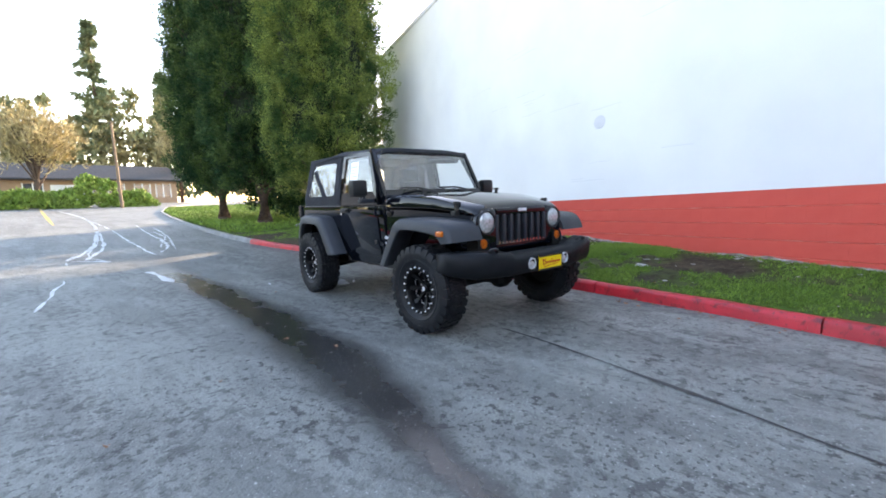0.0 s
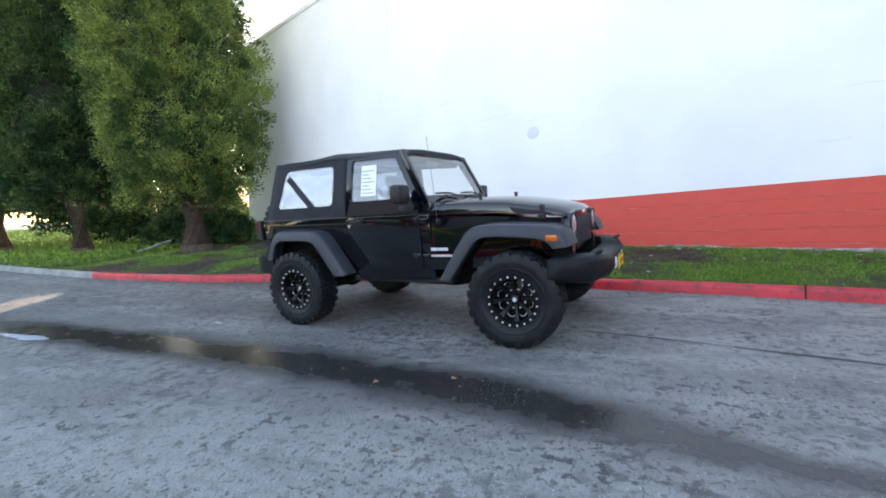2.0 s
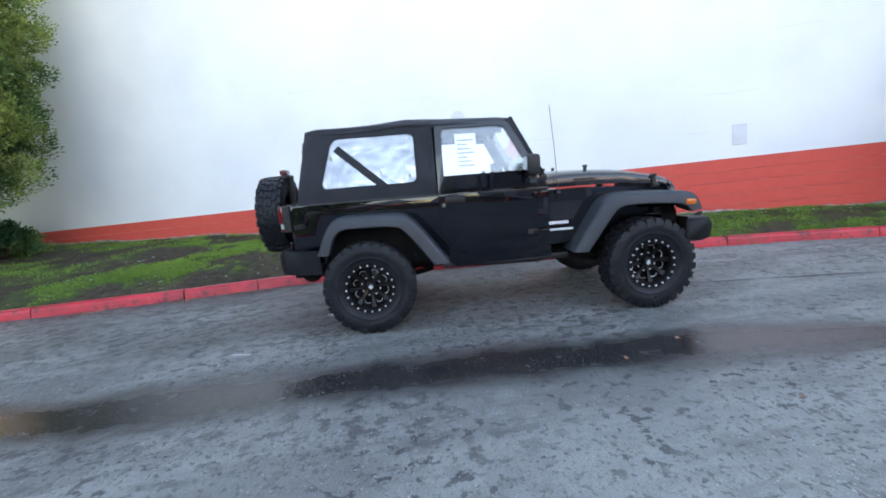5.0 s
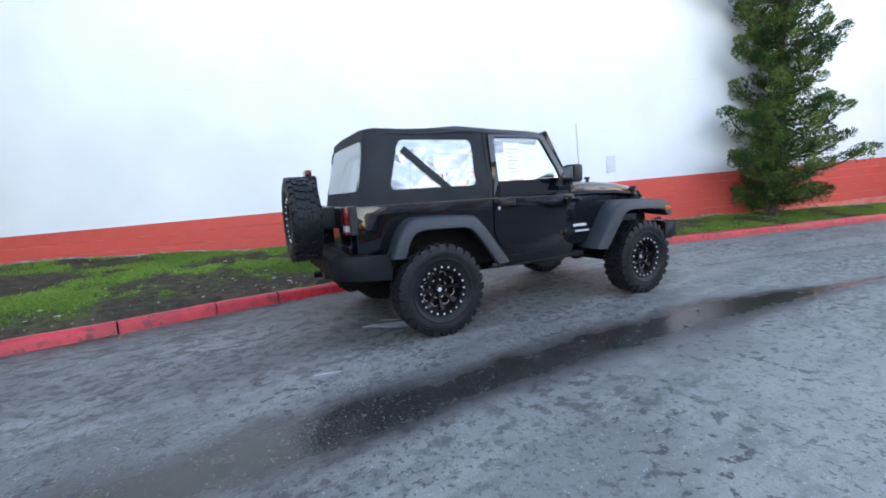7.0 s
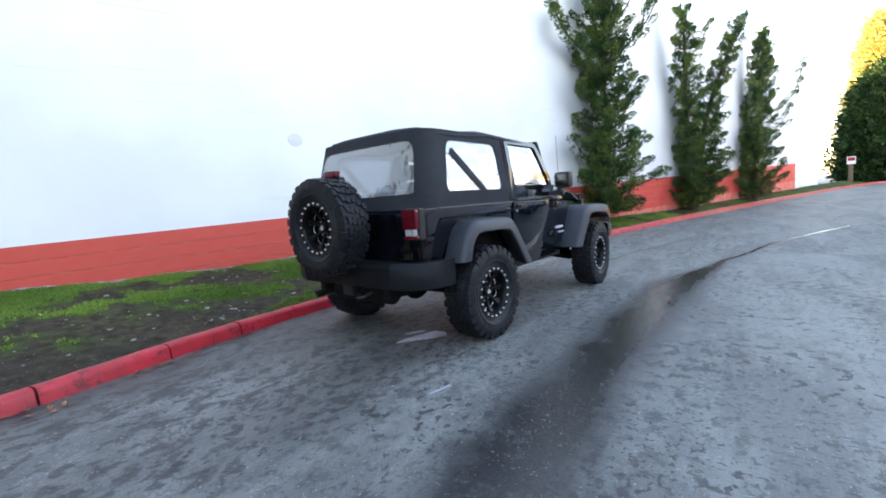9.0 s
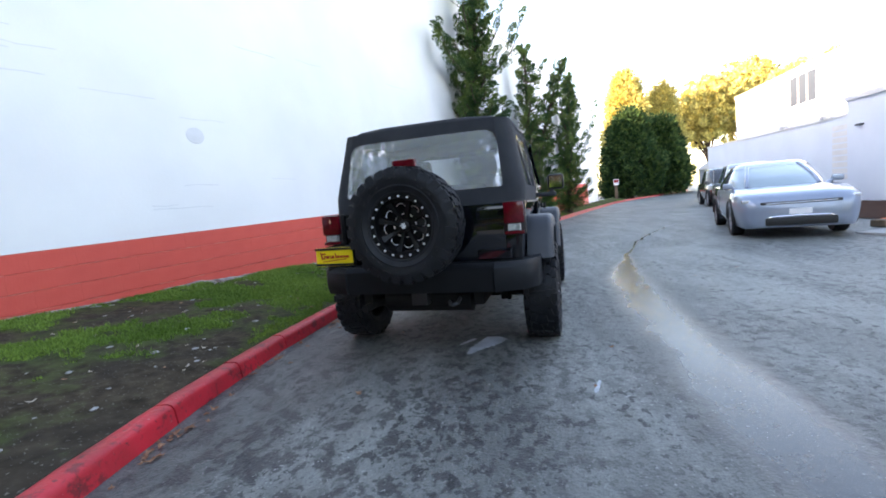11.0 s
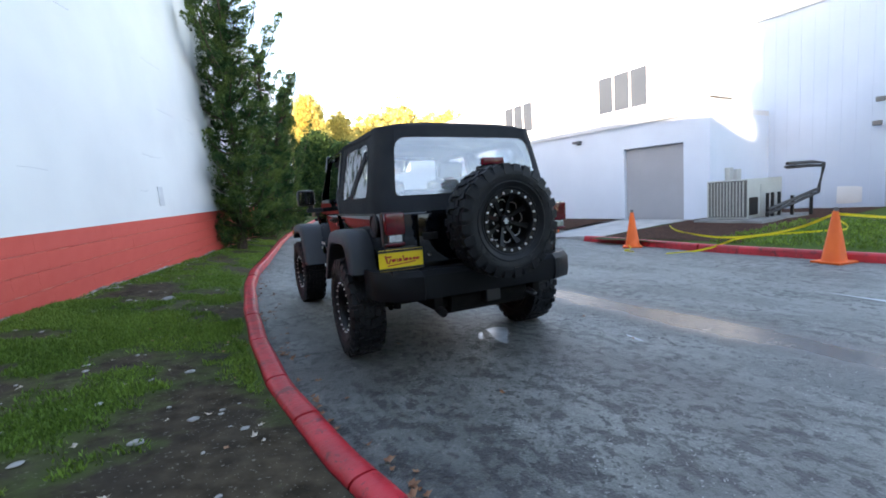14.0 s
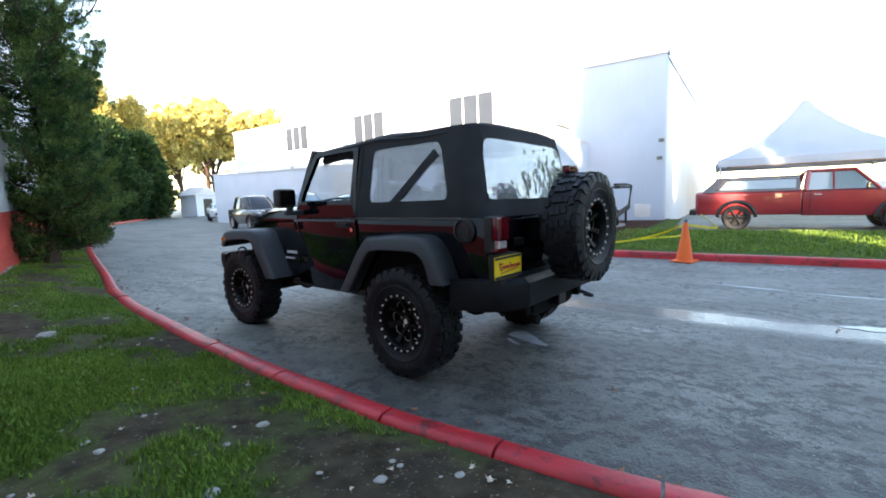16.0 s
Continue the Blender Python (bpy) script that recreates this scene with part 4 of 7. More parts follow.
for s in (1, -1):
    door = part("door", tuck(add_prism(bmesh.new(), DOOR, s * 0.748, s * 0.766, 0.006)), PAINT, jeep, smooth=True)
    bm = bmesh.new()
    ring_plate(bm, FRAME_OUT, FRAME_IN, s, 0.04, 0.008)
    part("window_frame", bm, PAINT, door)
    if s < 0:
        # the other door's window is wound down
        pane("window", FRAME_IN, s, DOOR_GLASS, door, -0.008)
    bm = bmesh.new()
    add_box(bm, (0.70, min(s * 0.766, s * 0.773), 1.045), (0.87, max(s * 0.766, s * 0.773), 1.10), 0.003)
    add_box(bm, (0.715, min(s * 0.790, s * 0.802), 1.06), (0.855, max(s * 0.790, s * 0.802), 1.085), 0.006)
    for x in (0.715, 0.835):
        add_box(bm, (x, min(s * 0.77, s * 0.795), 1.062), (x + 0.02, max(s * 0.77, s * 0.795), 1.083))
    part("handle", bm, TRIM, door)
    part("lock", add_cyl(bmesh.new(), (0.685, s * 0.766, 1.03), (0.685, s * 0.772, 1.03), 0.017), CHROME, door)
    for z in (0.70, 1.03):
        bm = bmesh.new()
        add_box(bm, (1.46, min(s * 0.76, s * 0.785), z), (1.60, max(s * 0.76, s * 0.785), z + 0.05), 0.008)
        add_cyl(bm, (1.51, s * 0.785, z - 0.012), (1.51, s * 0.785, z + 0.062), 0.014)
        part("hinge", tuck(bm), PAINT, door)
    # door mirror
    mirror = part("mirror", add_box(bmesh.new(), (1.37, min(s * 0.83, s * 1.01), 1.225), (1.48, max(s * 0.83, s * 1.01), 1.395), 0.036), TRIM, jeep, "black door mirror", smooth=True)
    part("mirror_glass", add_box(bmesh.new(), (1.366, min(s * 0.852, s * 0.99), 1.245), (1.371, max(s * 0.852, s * 0.99), 1.375)), DARK_MIRROR, mirror)
    bm = bmesh.new()
    add_box(bm, (1.40, min(s * 0.75, s * 0.92), 1.155), (1.46, max(s * 0.75, s * 0.92), 1.20), 0.012)
    add_box(bm, (1.40, min(s * 0.85, s * 0.90), 1.18), (1.455, max(s * 0.85, s * 0.90), 1.24), 0.012)
    part("mirror_arm", bm, FLARE, mirror)
    # badge bars on the cowl side
    for x0, x1, z0, z1 in ((1.60, 1.775, 0.778, 0.806), (1.565, 1.815, 0.722, 0.742), (1.41, 1.525, 0.715, 0.755)):
        part("badge_bar", tuck(add_box(bmesh.new(), (x0, min(s * 0.75, s * 0.757) if x0 > 1.55 else min(s * 0.765, s * 0.772), z0), (x1, max(s * 0.75, s * 0.757) if x0 > 1.55 else max(s * 0.765, s * 0.772), z1), 0.002)), MILLED if x0 > 1.5 else STEEL, jeep)
    # sill and rocker
    part("sill", add_box(bmesh.new(), (0.64, min(s * 0.58, s * 0.69), 0.462), (1.78, max(s * 0.58, s * 0.69), 0.515), 0.015), TRIM, jeep)

# windscreen
screen = new("windscreen")
screen.parent = jeep
WB, WT = (1.572, 1.235), (1.312, 1.735)


def on_screen(f, y, d=0.0):
    x, z = WB[0] + (WT[0] - WB[0]) * f, WB[1] + (WT[1] - WB[1]) * f
    return (x + 0.87 * d, y, z + 0.49 * d)


def screen_bar(f0, y0, f1, y1, w0, w1, name):
    """A bar in the screen's plane with the corners f, y."""
    bm = bmesh.new()
    quad = ((f0, y0), (f1, y0 * w0), (f1, y1 * w1), (f0, y1))
    add_loft(bm, [[on_screen(f, y, d) for f, y in quad] for d in (-0.035, 0.012)])
    bmesh.ops.bevel(bm, geom=bm.edges[:], offset=0.006, segments=2, affect="EDGES")
    return part(name, bm, PAINT, screen, smooth=True)


for s in (1, -1):
    screen_bar(0, s * 0.715, 1, s * 0.662, 0.955, 0.955, "pillar")
screen_bar(0.915, 0.676, 1.0, -0.676, 0.995, 0.995, "header")
screen_bar(-0.03, 0.715, 0.10, -0.715, 0.995, 0.995, "lower_rail")
bm = bmesh.new()
add_loft(bm, [[on_screen(f, y, d) for f, y in ((0.08, 0.655), (0.93, 0.625), (0.93, -0.625), (0.08, -0.655))] for d in (-0.008, -0.002)])
part("glass", bm, WINDSCREEN, screen).visible_shadow = False
for y in (0.05, -0.50):
    bm = bmesh.new()
    a, b = Vector(on_screen(0.03, y + 0.45, 0.035)), Vector(on_screen(0.12, y, 0.02))
    add_tube(bm, [a, a * 0.5 + b * 0.5 + Vector((0.015, 0, 0.02)), b], 0.009)
    c = Vector(on_screen(0.06, y + 0.2, 0.03))
    add_tube(bm, [c, c + Vector((0.03, -0.15, -0.01)), c + Vector((0.06, -0.2, -0.02))], 0.011)
    part("wiper", bm, TRIM, jeep)
bm = bmesh.new()
add_box(bm, (1.22, -0.12, 1.60), (1.26, 0.12, 1.665), 0.02)
part("rear_view_mirror", bm, TRIM, jeep, smooth=True)

# soft top
top = new("soft_top")
top.parent = jeep


def roof_ring(x, z, w):
    ys = [w * math.sin(radians(a)) for a in (-90, -80, -68, -52, -30, 0, 30, 52, 68, 80, 90)]
    up = [(x, y, z + 0.012 - 0.075 * abs(y / w) ** 7) for y in ys]
    return up + [(x, y * 0.985, zz - 0.028) for x, y, zz in up[::-1]]


bm = bmesh.new()
add_loft(bm, [roof_ring(x, z, w + 0.012) for x, z, w in ((-0.475, 1.725, 0.53), (-0.468, 1.748, 0.57), (-0.44, 1.764, 0.62), (-0.38, 1.771, 0.655), (-0.28, 1.768, 0.665), (-0.10, 1.766, 0.668), (0.10, 1.772, 0.668), (0.30, 1.788, 0.668), (0.40, 1.796, 0.668), (0.52, 1.790, 0.668), (0.75, 1.776, 0.667), (1.0, 1.766, 0.664), (1.22, 1.757, 0.66), (1.322, 1.746, 0.655), (1.342, 1.730, 0.65))])
part("roof_cloth", bm, CLOTH, top, smooth=True, angle=60)


def wrap(z, d=0.0):
    """The cloth's outline at a height, from the door's edge on the right round the back to the left: marks with their names."""
    w, xr = side_y(z) + 0.004 - d, -0.588 + 0.195 * (z - 1.13) + d
    right = [(0.635, -w), (0.47, -w), (-0.335 + 0.28 * (z - 1.26), -w), (xr + 0.16, -w)]
    arc = [(xr + 0.13 - 0.13 * math.sin(radians(a)), -w + 0.13 - 0.13 * math.cos(radians(a))) for a in (15, 38, 60, 80)]
    back = [(xr, -0.612 + 0.11 * (z - 1.26)), (xr - 0.012, -0.3), (xr - 0.016, 0)]
    half = right + arc + back
    return half + [(x, -y) for x, y in half[-2::-1]]


LV = [1.118, 1.18, 1.248, 1.36, 1.46, 1.56, 1.655, 1.70, 1.742]
bm = bmesh.new()
outer = [[bm.verts.new((x, y + (0.006 * noise.noise((x * 6, y * 6, z * 5)) if 2 < k < 8 or 12 < k < 18 else 0), z)) for k, (x, y) in enumerate(wrap(z))] for z in LV]
inner = [[bm.verts.new((x, y, z)) for x, y in wrap(z, 0.012)] for z in LV]
n = len(outer[0])
hole = lambda j, k: 2 <= j < 6 and (k in (1, n - 3) or 8 <= k < n - 9)
for j in range(len(LV) - 1):
    for k in range(n - 1):
        if not hole(j, k):
            bm.faces.new((outer[j][k], outer[j][k + 1], outer[j + 1][k + 1], outer[j + 1][k]))
            bm.faces.new((inner[j][k], inner[j + 1][k], inner[j + 1][k + 1], inner[j][k + 1]))
part("side_and_rear_cloth", bm, CLOTH, top, smooth=True, angle=50)
for s in (1, -1):
    pane("side_window", [(0.475, 1.244), (0.475, 1.659), (-0.222, 1.659), (-0.343, 1.244)], s, VINYL, top, -0.002, 0.003, "clear hazy vinyl window")
    # the slanting strap behind the pane, and the edge piping
    bm = bmesh.new()
    ring = [(-0.215, 1.555), (-0.17, 1.60), (0.225, 1.246), (0.13, 1.246)]
    a = [bm.verts.new((x, s * (side_y(z) + 0.006), z)) for x, z in ring]
    b = [bm.verts.new((x, s * (side_y(z) - 0.006), z)) for x, z in ring]
    bm.faces.new(a), bm.faces.new(b[::-1])
    for k in range(4):
        bm.faces.new((a[k], a[(k + 1) % 4], b[(k + 1) % 4], b[k]))
    part("strap", bm, CLOTH, top)
    bm = bmesh.new()
    add_tube(bm, [(0.635, s * 0.757, 1.122), (0.0, s * 0.757, 1.122), (-0.46, s * 0.757, 1.122)], 0.007, 6)
    part("belt_strip", bm, STEEL, top)
    bm = bmesh.new()
    add_tube(bm, [(0.60, s * (side_y(z) + 0.004), z) for z in (1.14, 1.4, 1.70)], 0.012, 6)
    part("seam", bm, CLOTH, top)
bm = bmesh.new()
lv = [1.244, 1.36, 1.46, 1.56, 1.659]
v = [[bm.verts.new((x - 0.002, y, z)) for x, y in wrap(z)[8:n - 8]] for z in lv]
for a, b in zip(v, v[1:]):
    for k in range(len(a) - 1):
        bm.faces.new((a[k], a[k + 1], b[k + 1], b[k]))
part("rear_window", bm, REAR_VINYL, top, "clear hazy vinyl window", smooth=True).visible_shadow = False



def fillet(corner, a, b, r, n=6):
    """A corner of binding: the corner and a hollow curve between its two sides."""
    c, a, b = Vector(corner), (Vector(a) - Vector(corner)).normalized() * r, (Vector(b) - Vector(corner)).normalized() * r
    return [c] + [c + a * (1 - t) ** 2 + b * t ** 2 for t in [k / n for k in range(n + 1)]]


SIDE_PANE = [(0.475, 1.244), (0.475, 1.659), (-0.222, 1.659), (-0.343, 1.244)]
REAR_PANE = [(-0.613, 1.244), (-0.570, 1.659), (0.570, 1.659), (0.613, 1.244)]
for k in range(4):
    for s in (1, -1):
        bm = bmesh.new()
        q = fillet(SIDE_PANE[k], SIDE_PANE[k - 1], SIDE_PANE[(k + 1) % 4], 0.075)
        f = [bm.verts.new((x, s * (side_y(z) + 0.0055), z)) for x, z in q]
        g = [bm.verts.new((x, s * (side_y(z) - 0.004), z)) for x, z in q]
        bm.faces.new(f), bm.faces.new(g[::-1])
        for j in range(len(f)):
            bm.faces.new((f[j], f[(j + 1) % len(f)], g[(j + 1) % len(f)], g[j]))
        part("window_binding", bm, CLOTH, top)
    bm = bmesh.new()
    q = fillet(REAR_PANE[k], REAR_PANE[k - 1], REAR_PANE[(k + 1) % 4], 0.10 if k in (1, 2) else 0.04)
    f = [bm.verts.new((-0.588 + 0.195 * (z - 1.13) - 0.016 * (1 - abs(y) / 0.6) - 0.008, y, z)) for y, z in q]
    g = [bm.verts.new((v.co.x + 0.01, v.co.y, v.co.z)) for v in f]
    bm.faces.new(f), bm.faces.new(g[::-1])
    for j in range(len(f)):
        bm.faces.new((f[j], f[(j + 1) % len(f)], g[(j + 1) % len(f)], g[j]))
    part("window_binding", bm, CLOTH, top)

# lamps and fittings at the back
for s in (1, -1):
    tail = new("tail_lamp")
    tail.parent = jeep
    y0, y1 = sorted((s * 0.615, s * 0.765))
    part("housing", add_box(bmesh.new(), (-0.690, y0, 0.905), (-0.63, y1, 1.135), 0.012), TRIM, tail)
    part("red_lens", add_box(bmesh.new(), (-0.730, y0 + 0.006, 0.985), (-0.685, y1 - 0.006, 1.13), 0.012), RED_LENS, tail, smooth=True)
    part("reverse_lens", add_box(bmesh.new(), (-0.725, y0 + 0.03, 0.935), (-0.685, y1 - 0.03, 0.983), 0.006), CLEAR_LENS, tail)
    part("lower_lens", add_box(bmesh.new(), (-0.725, y0 + 0.008, 0.912), (-0.685, y1 - 0.008, 0.934), 0.006), RED_LENS, tail)
rp = part("licence_plate", add_box(bmesh.new(), (-0.752, 0.515, 0.752), (-0.742, 0.825, 0.892), 0.006), YELLOW, jeep, "yellow dealer plate with red script drawn as bars")
plate_bars(rp, Matrix.Translation((-0.754, 0.67, 0.822)) @ pose(0, 0, 0, 0, 0, 180))
part("plate_bracket", add_box(bmesh.new(), (-0.742, 0.54, 0.70), (-0.64, 0.74, 0.90), 0.01), TRIM, jeep)
bm = bmesh.new()
add_loft(bm, [[(xb, y, 0.53), (xf, y, 0.54), (xf - 0.015, y, 0.60), (xf - 0.01, y, 0.70), (xf + 0.03, y, 0.735), (xb, y, 0.735)] for y, xf, xb in ((-0.835, -0.55, -0.40), (-0.82, -0.63, -0.42), (-0.74, -0.745, -0.55), (-0.55, -0.82, -0.61), (-0.54, -0.81, -0.61), (0.54, -0.81, -0.61), (0.55, -0.82, -0.61), (0.74, -0.745, -0.55), (0.82, -0.63, -0.42), (0.835, -0.55, -0.40))])
part("rear_bumper", bm, BUMPER, jeep, "black moulded bumper", smooth=True, angle=40)
bm = bmesh.new()
add_box(bm, (-0.86, -0.10, 1.38), (-0.80, 0.10, 1.415), 0.01)
add_box(bm, (-0.84, -0.03, 1.1), (-0.78, 0.03, 1.40), 0.01)
part("brake_lamp_stalk", bm, TRIM, jeep)
part("high_brake_lamp", add_box(bmesh.new(), (-0.885, -0.082, 1.415), (-0.83, 0.082, 1.467), 0.012), RED_LENS, jeep, smooth=True)
bm = bmesh.new()
add_lathe(bm, [(0.085, 0.0), (0.085, 0.012), (0.07, 0.016), (0.066, 0.004), (0.05, 0.004), (0.046, 0.012), (0.001, 0.014)], 28, Matrix.Translation((-0.47, 0.75, 1.045)))
part("fuel_cap", bm, TRIM, jeep, smooth=True)
bm = bmesh.new()
add_cyl(bm, (1.69, -0.715, 1.03), (1.69, -0.745, 1.06), 0.022, 0.016)
add_tube(bm, [(1.69, -0.745, 1.05), (1.665, -0.748, 1.45), (1.635, -0.75, 1.80)], 0.0025, 6)
part("antenna", bm, STEEL, jeep)

# wheels
TYRE_R, RIM_R = 0.394, 0.216
tyre_bm, lugs_bm = bmesh.new(), bmesh.new()
HALF = [(RIM_R - 0.012, 0.088), (RIM_R + 0.004, 0.108), (RIM_R + 0.014, 0.112), (RIM_R + 0.018, 0.108), (0.262, 0.124), (0.266, 0.127), (0.272, 0.127), (0.276, 0.124), (0.305, 0.131), (0.332, 0.131), (0.354, 0.124), (0.376, 0.108), (0.382, 0.055)]
add_lathe(tyre_bm, HALF + [(0.383, 0.0)] + [(r, -h) for r, h in HALF[::-1]], 60)
random.seed(3)
for k in range(28):
    a = math.tau * k / 28
    long = k % 2
    for side in (1, -1):
        for r0, r1, h0, h1, da, wd in ((0.318 if long else 0.338, TYRE_R - (0.003 if long else 0.006), 0.088, 0.136 if long else 0.133, 0.0, 0.060), (0.366, TYRE_R, 0.044, 0.082, 0.5, 0.066), (0.366, TYRE_R, 0.004, 0.040, 0.1 if side > 0 else 0.62, 0.060)):
            ang = a + da * math.tau / 28 + (0.5 * math.tau / 28 if side < 0 else 0)
            tilt = random.choice((-12, 12)) if h0 < 0.08 else 0
            lug = add_box(bmesh.new(), (r0, h0, -wd / 2), (r1, h1, wd / 2))
            for v in lug.verts:
                # a shoulder block slopes in towards the sidewall and narrows at its foot
                if h0 > 0.08 and v.co.x > 0.37 and v.co.y > 0.11:
                    v.co.y -= 0.014
                if v.co.x > 0.37:
                    v.co.z *= 0.86
                v.co.y *= side
            merge(lugs_bm, lug, pose(0, 0, 0, 0, math.degrees(ang), 0) @ pose(0, 0, 0, tilt))
    # small raised marks on the sidewall
    for side in (1, -1):
        if k % 7 in (0, 1, 2):
            add_box(lugs_bm, (0.286, 0.126 * side if side > 0 else -0.132, -0.016), (0.300, 0.132 if side > 0 else -0.126, 0.016), 0, pose(0, 0, 0, 0, math.degrees(a) * 1.0, 0))
rim_bm = bmesh.new()
add_lathe(rim_bm, [(0.205, -0.105), (0.197, -0.08), (0.18, -0.05), (0.172, -0.02), (0.174, 0.05), (0.180, 0.100), (0.186, 0.108), (0.214, 0.110), (0.219, 0.104), (0.216, 0.088)], 48)
add_lathe(rim_bm, [(0.176, -0.03), (0.15, -0.022), (0.06, -0.01), (0.05, 0.0), (0.001, 0.0)], 48)
spoke_bm, milled_bm = bmesh.new(), bmesh.new()
for k in range(8):
    m = pose(0, 0, 0, 0, 45 * k, 0)
    add_loft(spoke_bm, [[m @ Vector(p) for p in ((r, h - 0.03, -w), (r, h, -w * 0.7), (r, h, w * 0.7), (r, h - 0.03, w))] for r, h, w in ((0.045, 0.022, 0.016), (0.09, 0.030, 0.014), (0.135, 0.040, 0.020), (0.178, 0.066, 0.032))])
    m = pose(0, 0, 0, 0, 45 * k + 22.5, 0)
    # bright cut edges round each pocket
    pts = [(0.130 - 0.022 * math.cos(t), 0.024, 0.030 * math.sin(t)) for t in [math.pi * (0.45 + 0.12 * q) for q in range(9)]]
    add_tube(milled_bm, [m @ Vector(p) for p in pts], 0.0028, 5)
    add_box(milled_bm, (0.076, 0.006, -0.010), (0.084, 0.014, 0.010), 0.002, m)
cap_bm = bmesh.new()
add_lathe(cap_bm, [(0.042, 0.0), (0.038, 0.040), (0.030, 0.046), (0.001, 0.048)], 24)
logo_bm = bmesh.new()
for a in (-35, 35, 90):
    add_box(logo_bm, (-0.020, 0.048, -0.0045), (0.020, 0.052, 0.0045), 0, pose(0, 0, 0, 0, a, 0))
bolt_bm = bmesh.new()
add_cyl(bolt_bm, (0, 0, 0), (0, 0.010, 0), 0.0088, 0.0065, 6)
lug_bm = bmesh.new()
add_cyl(lug_bm, (0, 0, 0), (0, 0.022, 0), 0.010, 0.008, 6)


def first_wheel():
    w = new("wheel")
    part("tyre", tyre_bm, RUBBER, w, "chunky mud tyre", smooth=True)
    tagged(part("tread", lugs_bm, RUBBER, w), kind="stuff")
    part("rim", rim_bm, RIM_BLACK, w, smooth=True)
    part("spokes", spoke_bm, RIM_BLACK, w, smooth=True)
    tagged(part("milled_edges", milled_bm, MILLED, w), kind="stuff")
    part("centre_cap", cap_bm, RIM_BLACK, w, smooth=True)
    part("cap_mark", logo_bm, MILLED, w)
    bolt = part("bolt", bolt_bm, MILLED, w)
    nut = part("wheel_nut", lug_bm, TRIM, w)
    for k in range(20):
        b = bolt if k == 0 else new("bolt", bolt.data)
        b.parent = w
        b.matrix_basis = pose(0, 0, 0, 0, 18 * k + 4, 0) @ pose(0.199, 0.109, 0)
    for k in range(5):
        b = nut if k == 0 else new("wheel_nut", nut.data)
        b.parent = w
        b.matrix_basis = pose(0, 0, 0, 0, 72 * k + 4, 0) @ pose(0.060, -0.008, 0)
    return w


wheel = first_wheel()
wheel.parent = jeep
HUB = 0.391
places = [pose(0, 0.81, HUB, 0, 17, 0), pose(0, -0.81, HUB, 0, -40, 180), pose(2.424, 0.81, HUB, 0, 60, 3), pose(2.424, -0.81, HUB, 0, 5, 183), pose(-0.945, -0.005, 1.03, 0, 30, 90)]
wheel.matrix_basis = places[0]
for i, m in enumerate(places[1:]):
    w = copy_thing(wheel, m)
    w.parent = jeep
    if i == 3:
        w.name = "spare_wheel"
        w.scale = (0.97, 0.97, 0.97)
bm = bmesh.new()
add_box(bm, (-0.90, -0.10, 0.93), (-0.655, 0.10, 1.13), 0.015)
part("spare_carrier", bm, TRIM, jeep)

# underneath
bm = bmesh.new()
for s in (1, -1):
    add_box(bm, (-0.75, s * 0.42 - 0.035, 0.44), (2.95, s * 0.42 + 0.035, 0.54), 0.01)
part("frame_rail", bm, UNDER, jeep)
for x in (0, 2.424):
    bm = bmesh.new()
    add_cyl(bm, (x, -0.72, HUB - 0.01), (x, 0.72, HUB - 0.01), 0.042)
    t = bmesh.new()
    bmesh.ops.create_icosphere(t, subdivisions=2, radius=0.135)
    merge(bm, t, Matrix.Translation((x, 0.12 if x else 0.0, HUB - 0.01)))
    part("axle", bm, UNDER, jeep)
    for s in (1, -1):
        bm = bmesh.new()
        add_cyl(bm, (x - 0.10, s * 0.50, HUB - 0.06), (x - 0.05, s * 0.46, 0.80), 0.03)
        add_cyl(bm, (x + 0.02, s * 0.45, HUB), (x + 0.02, s * 0.45, 0.72), 0.06)
        part("shock_absorber", bm, UNDER, jeep)
        bm = bmesh.new()
        sx = 1 if x < 1 else -1
        add_tube(bm, [(x, s * 0.52, HUB - 0.07), (x + sx * 0.55, s * 0.48, 0.44)], 0.024)
        part("control_arm", bm, UNDER, jeep)
part("transmission", add_prism(bmesh.new(), [(0.5, 0.50), (0.7, 0.38), (1.6, 0.36), (2.1, 0.44), (2.1, 0.60), (0.5, 0.60)], -0.28, 0.28, 0.02), UNDER, jeep)
part("fuel_tank", add_box(bmesh.new(), (0.2, 0.05, 0.36), (1.1, 0.40, 0.52), 0.03), UNDER, jeep)
bm = bmesh.new()
add_cyl(bm, (-0.62, -0.35, 0.47), (-0.62, 0.30, 0.47), 0.10, n=20)
part("muffler", bm, UNDER, jeep)
bm = bmesh.new()
add_tube(bm, chaikin([(-0.62, 0.30, 0.45), (-0.66, 0.40, 0.44), (-0.82, 0.42, 0.43)], 1), 0.03, 12)
part("tailpipe", bm, UNDER, jeep)
bm = bmesh.new()
part("hitch_bar", add_box(bm, (-0.80, -0.06, 0.45), (-0.66, 0.06, 0.54), 0.01), TRIM, jeep)
bm = bmesh.new()
add_tube(bm, chaikin([(-0.80, -0.30, 0.50), (-0.90, -0.30, 0.48), (-0.92, -0.26, 0.48), (-0.86, -0.24, 0.49)], 2), 0.013)
part("rear_tow_hook", bm, TRIM, jeep)

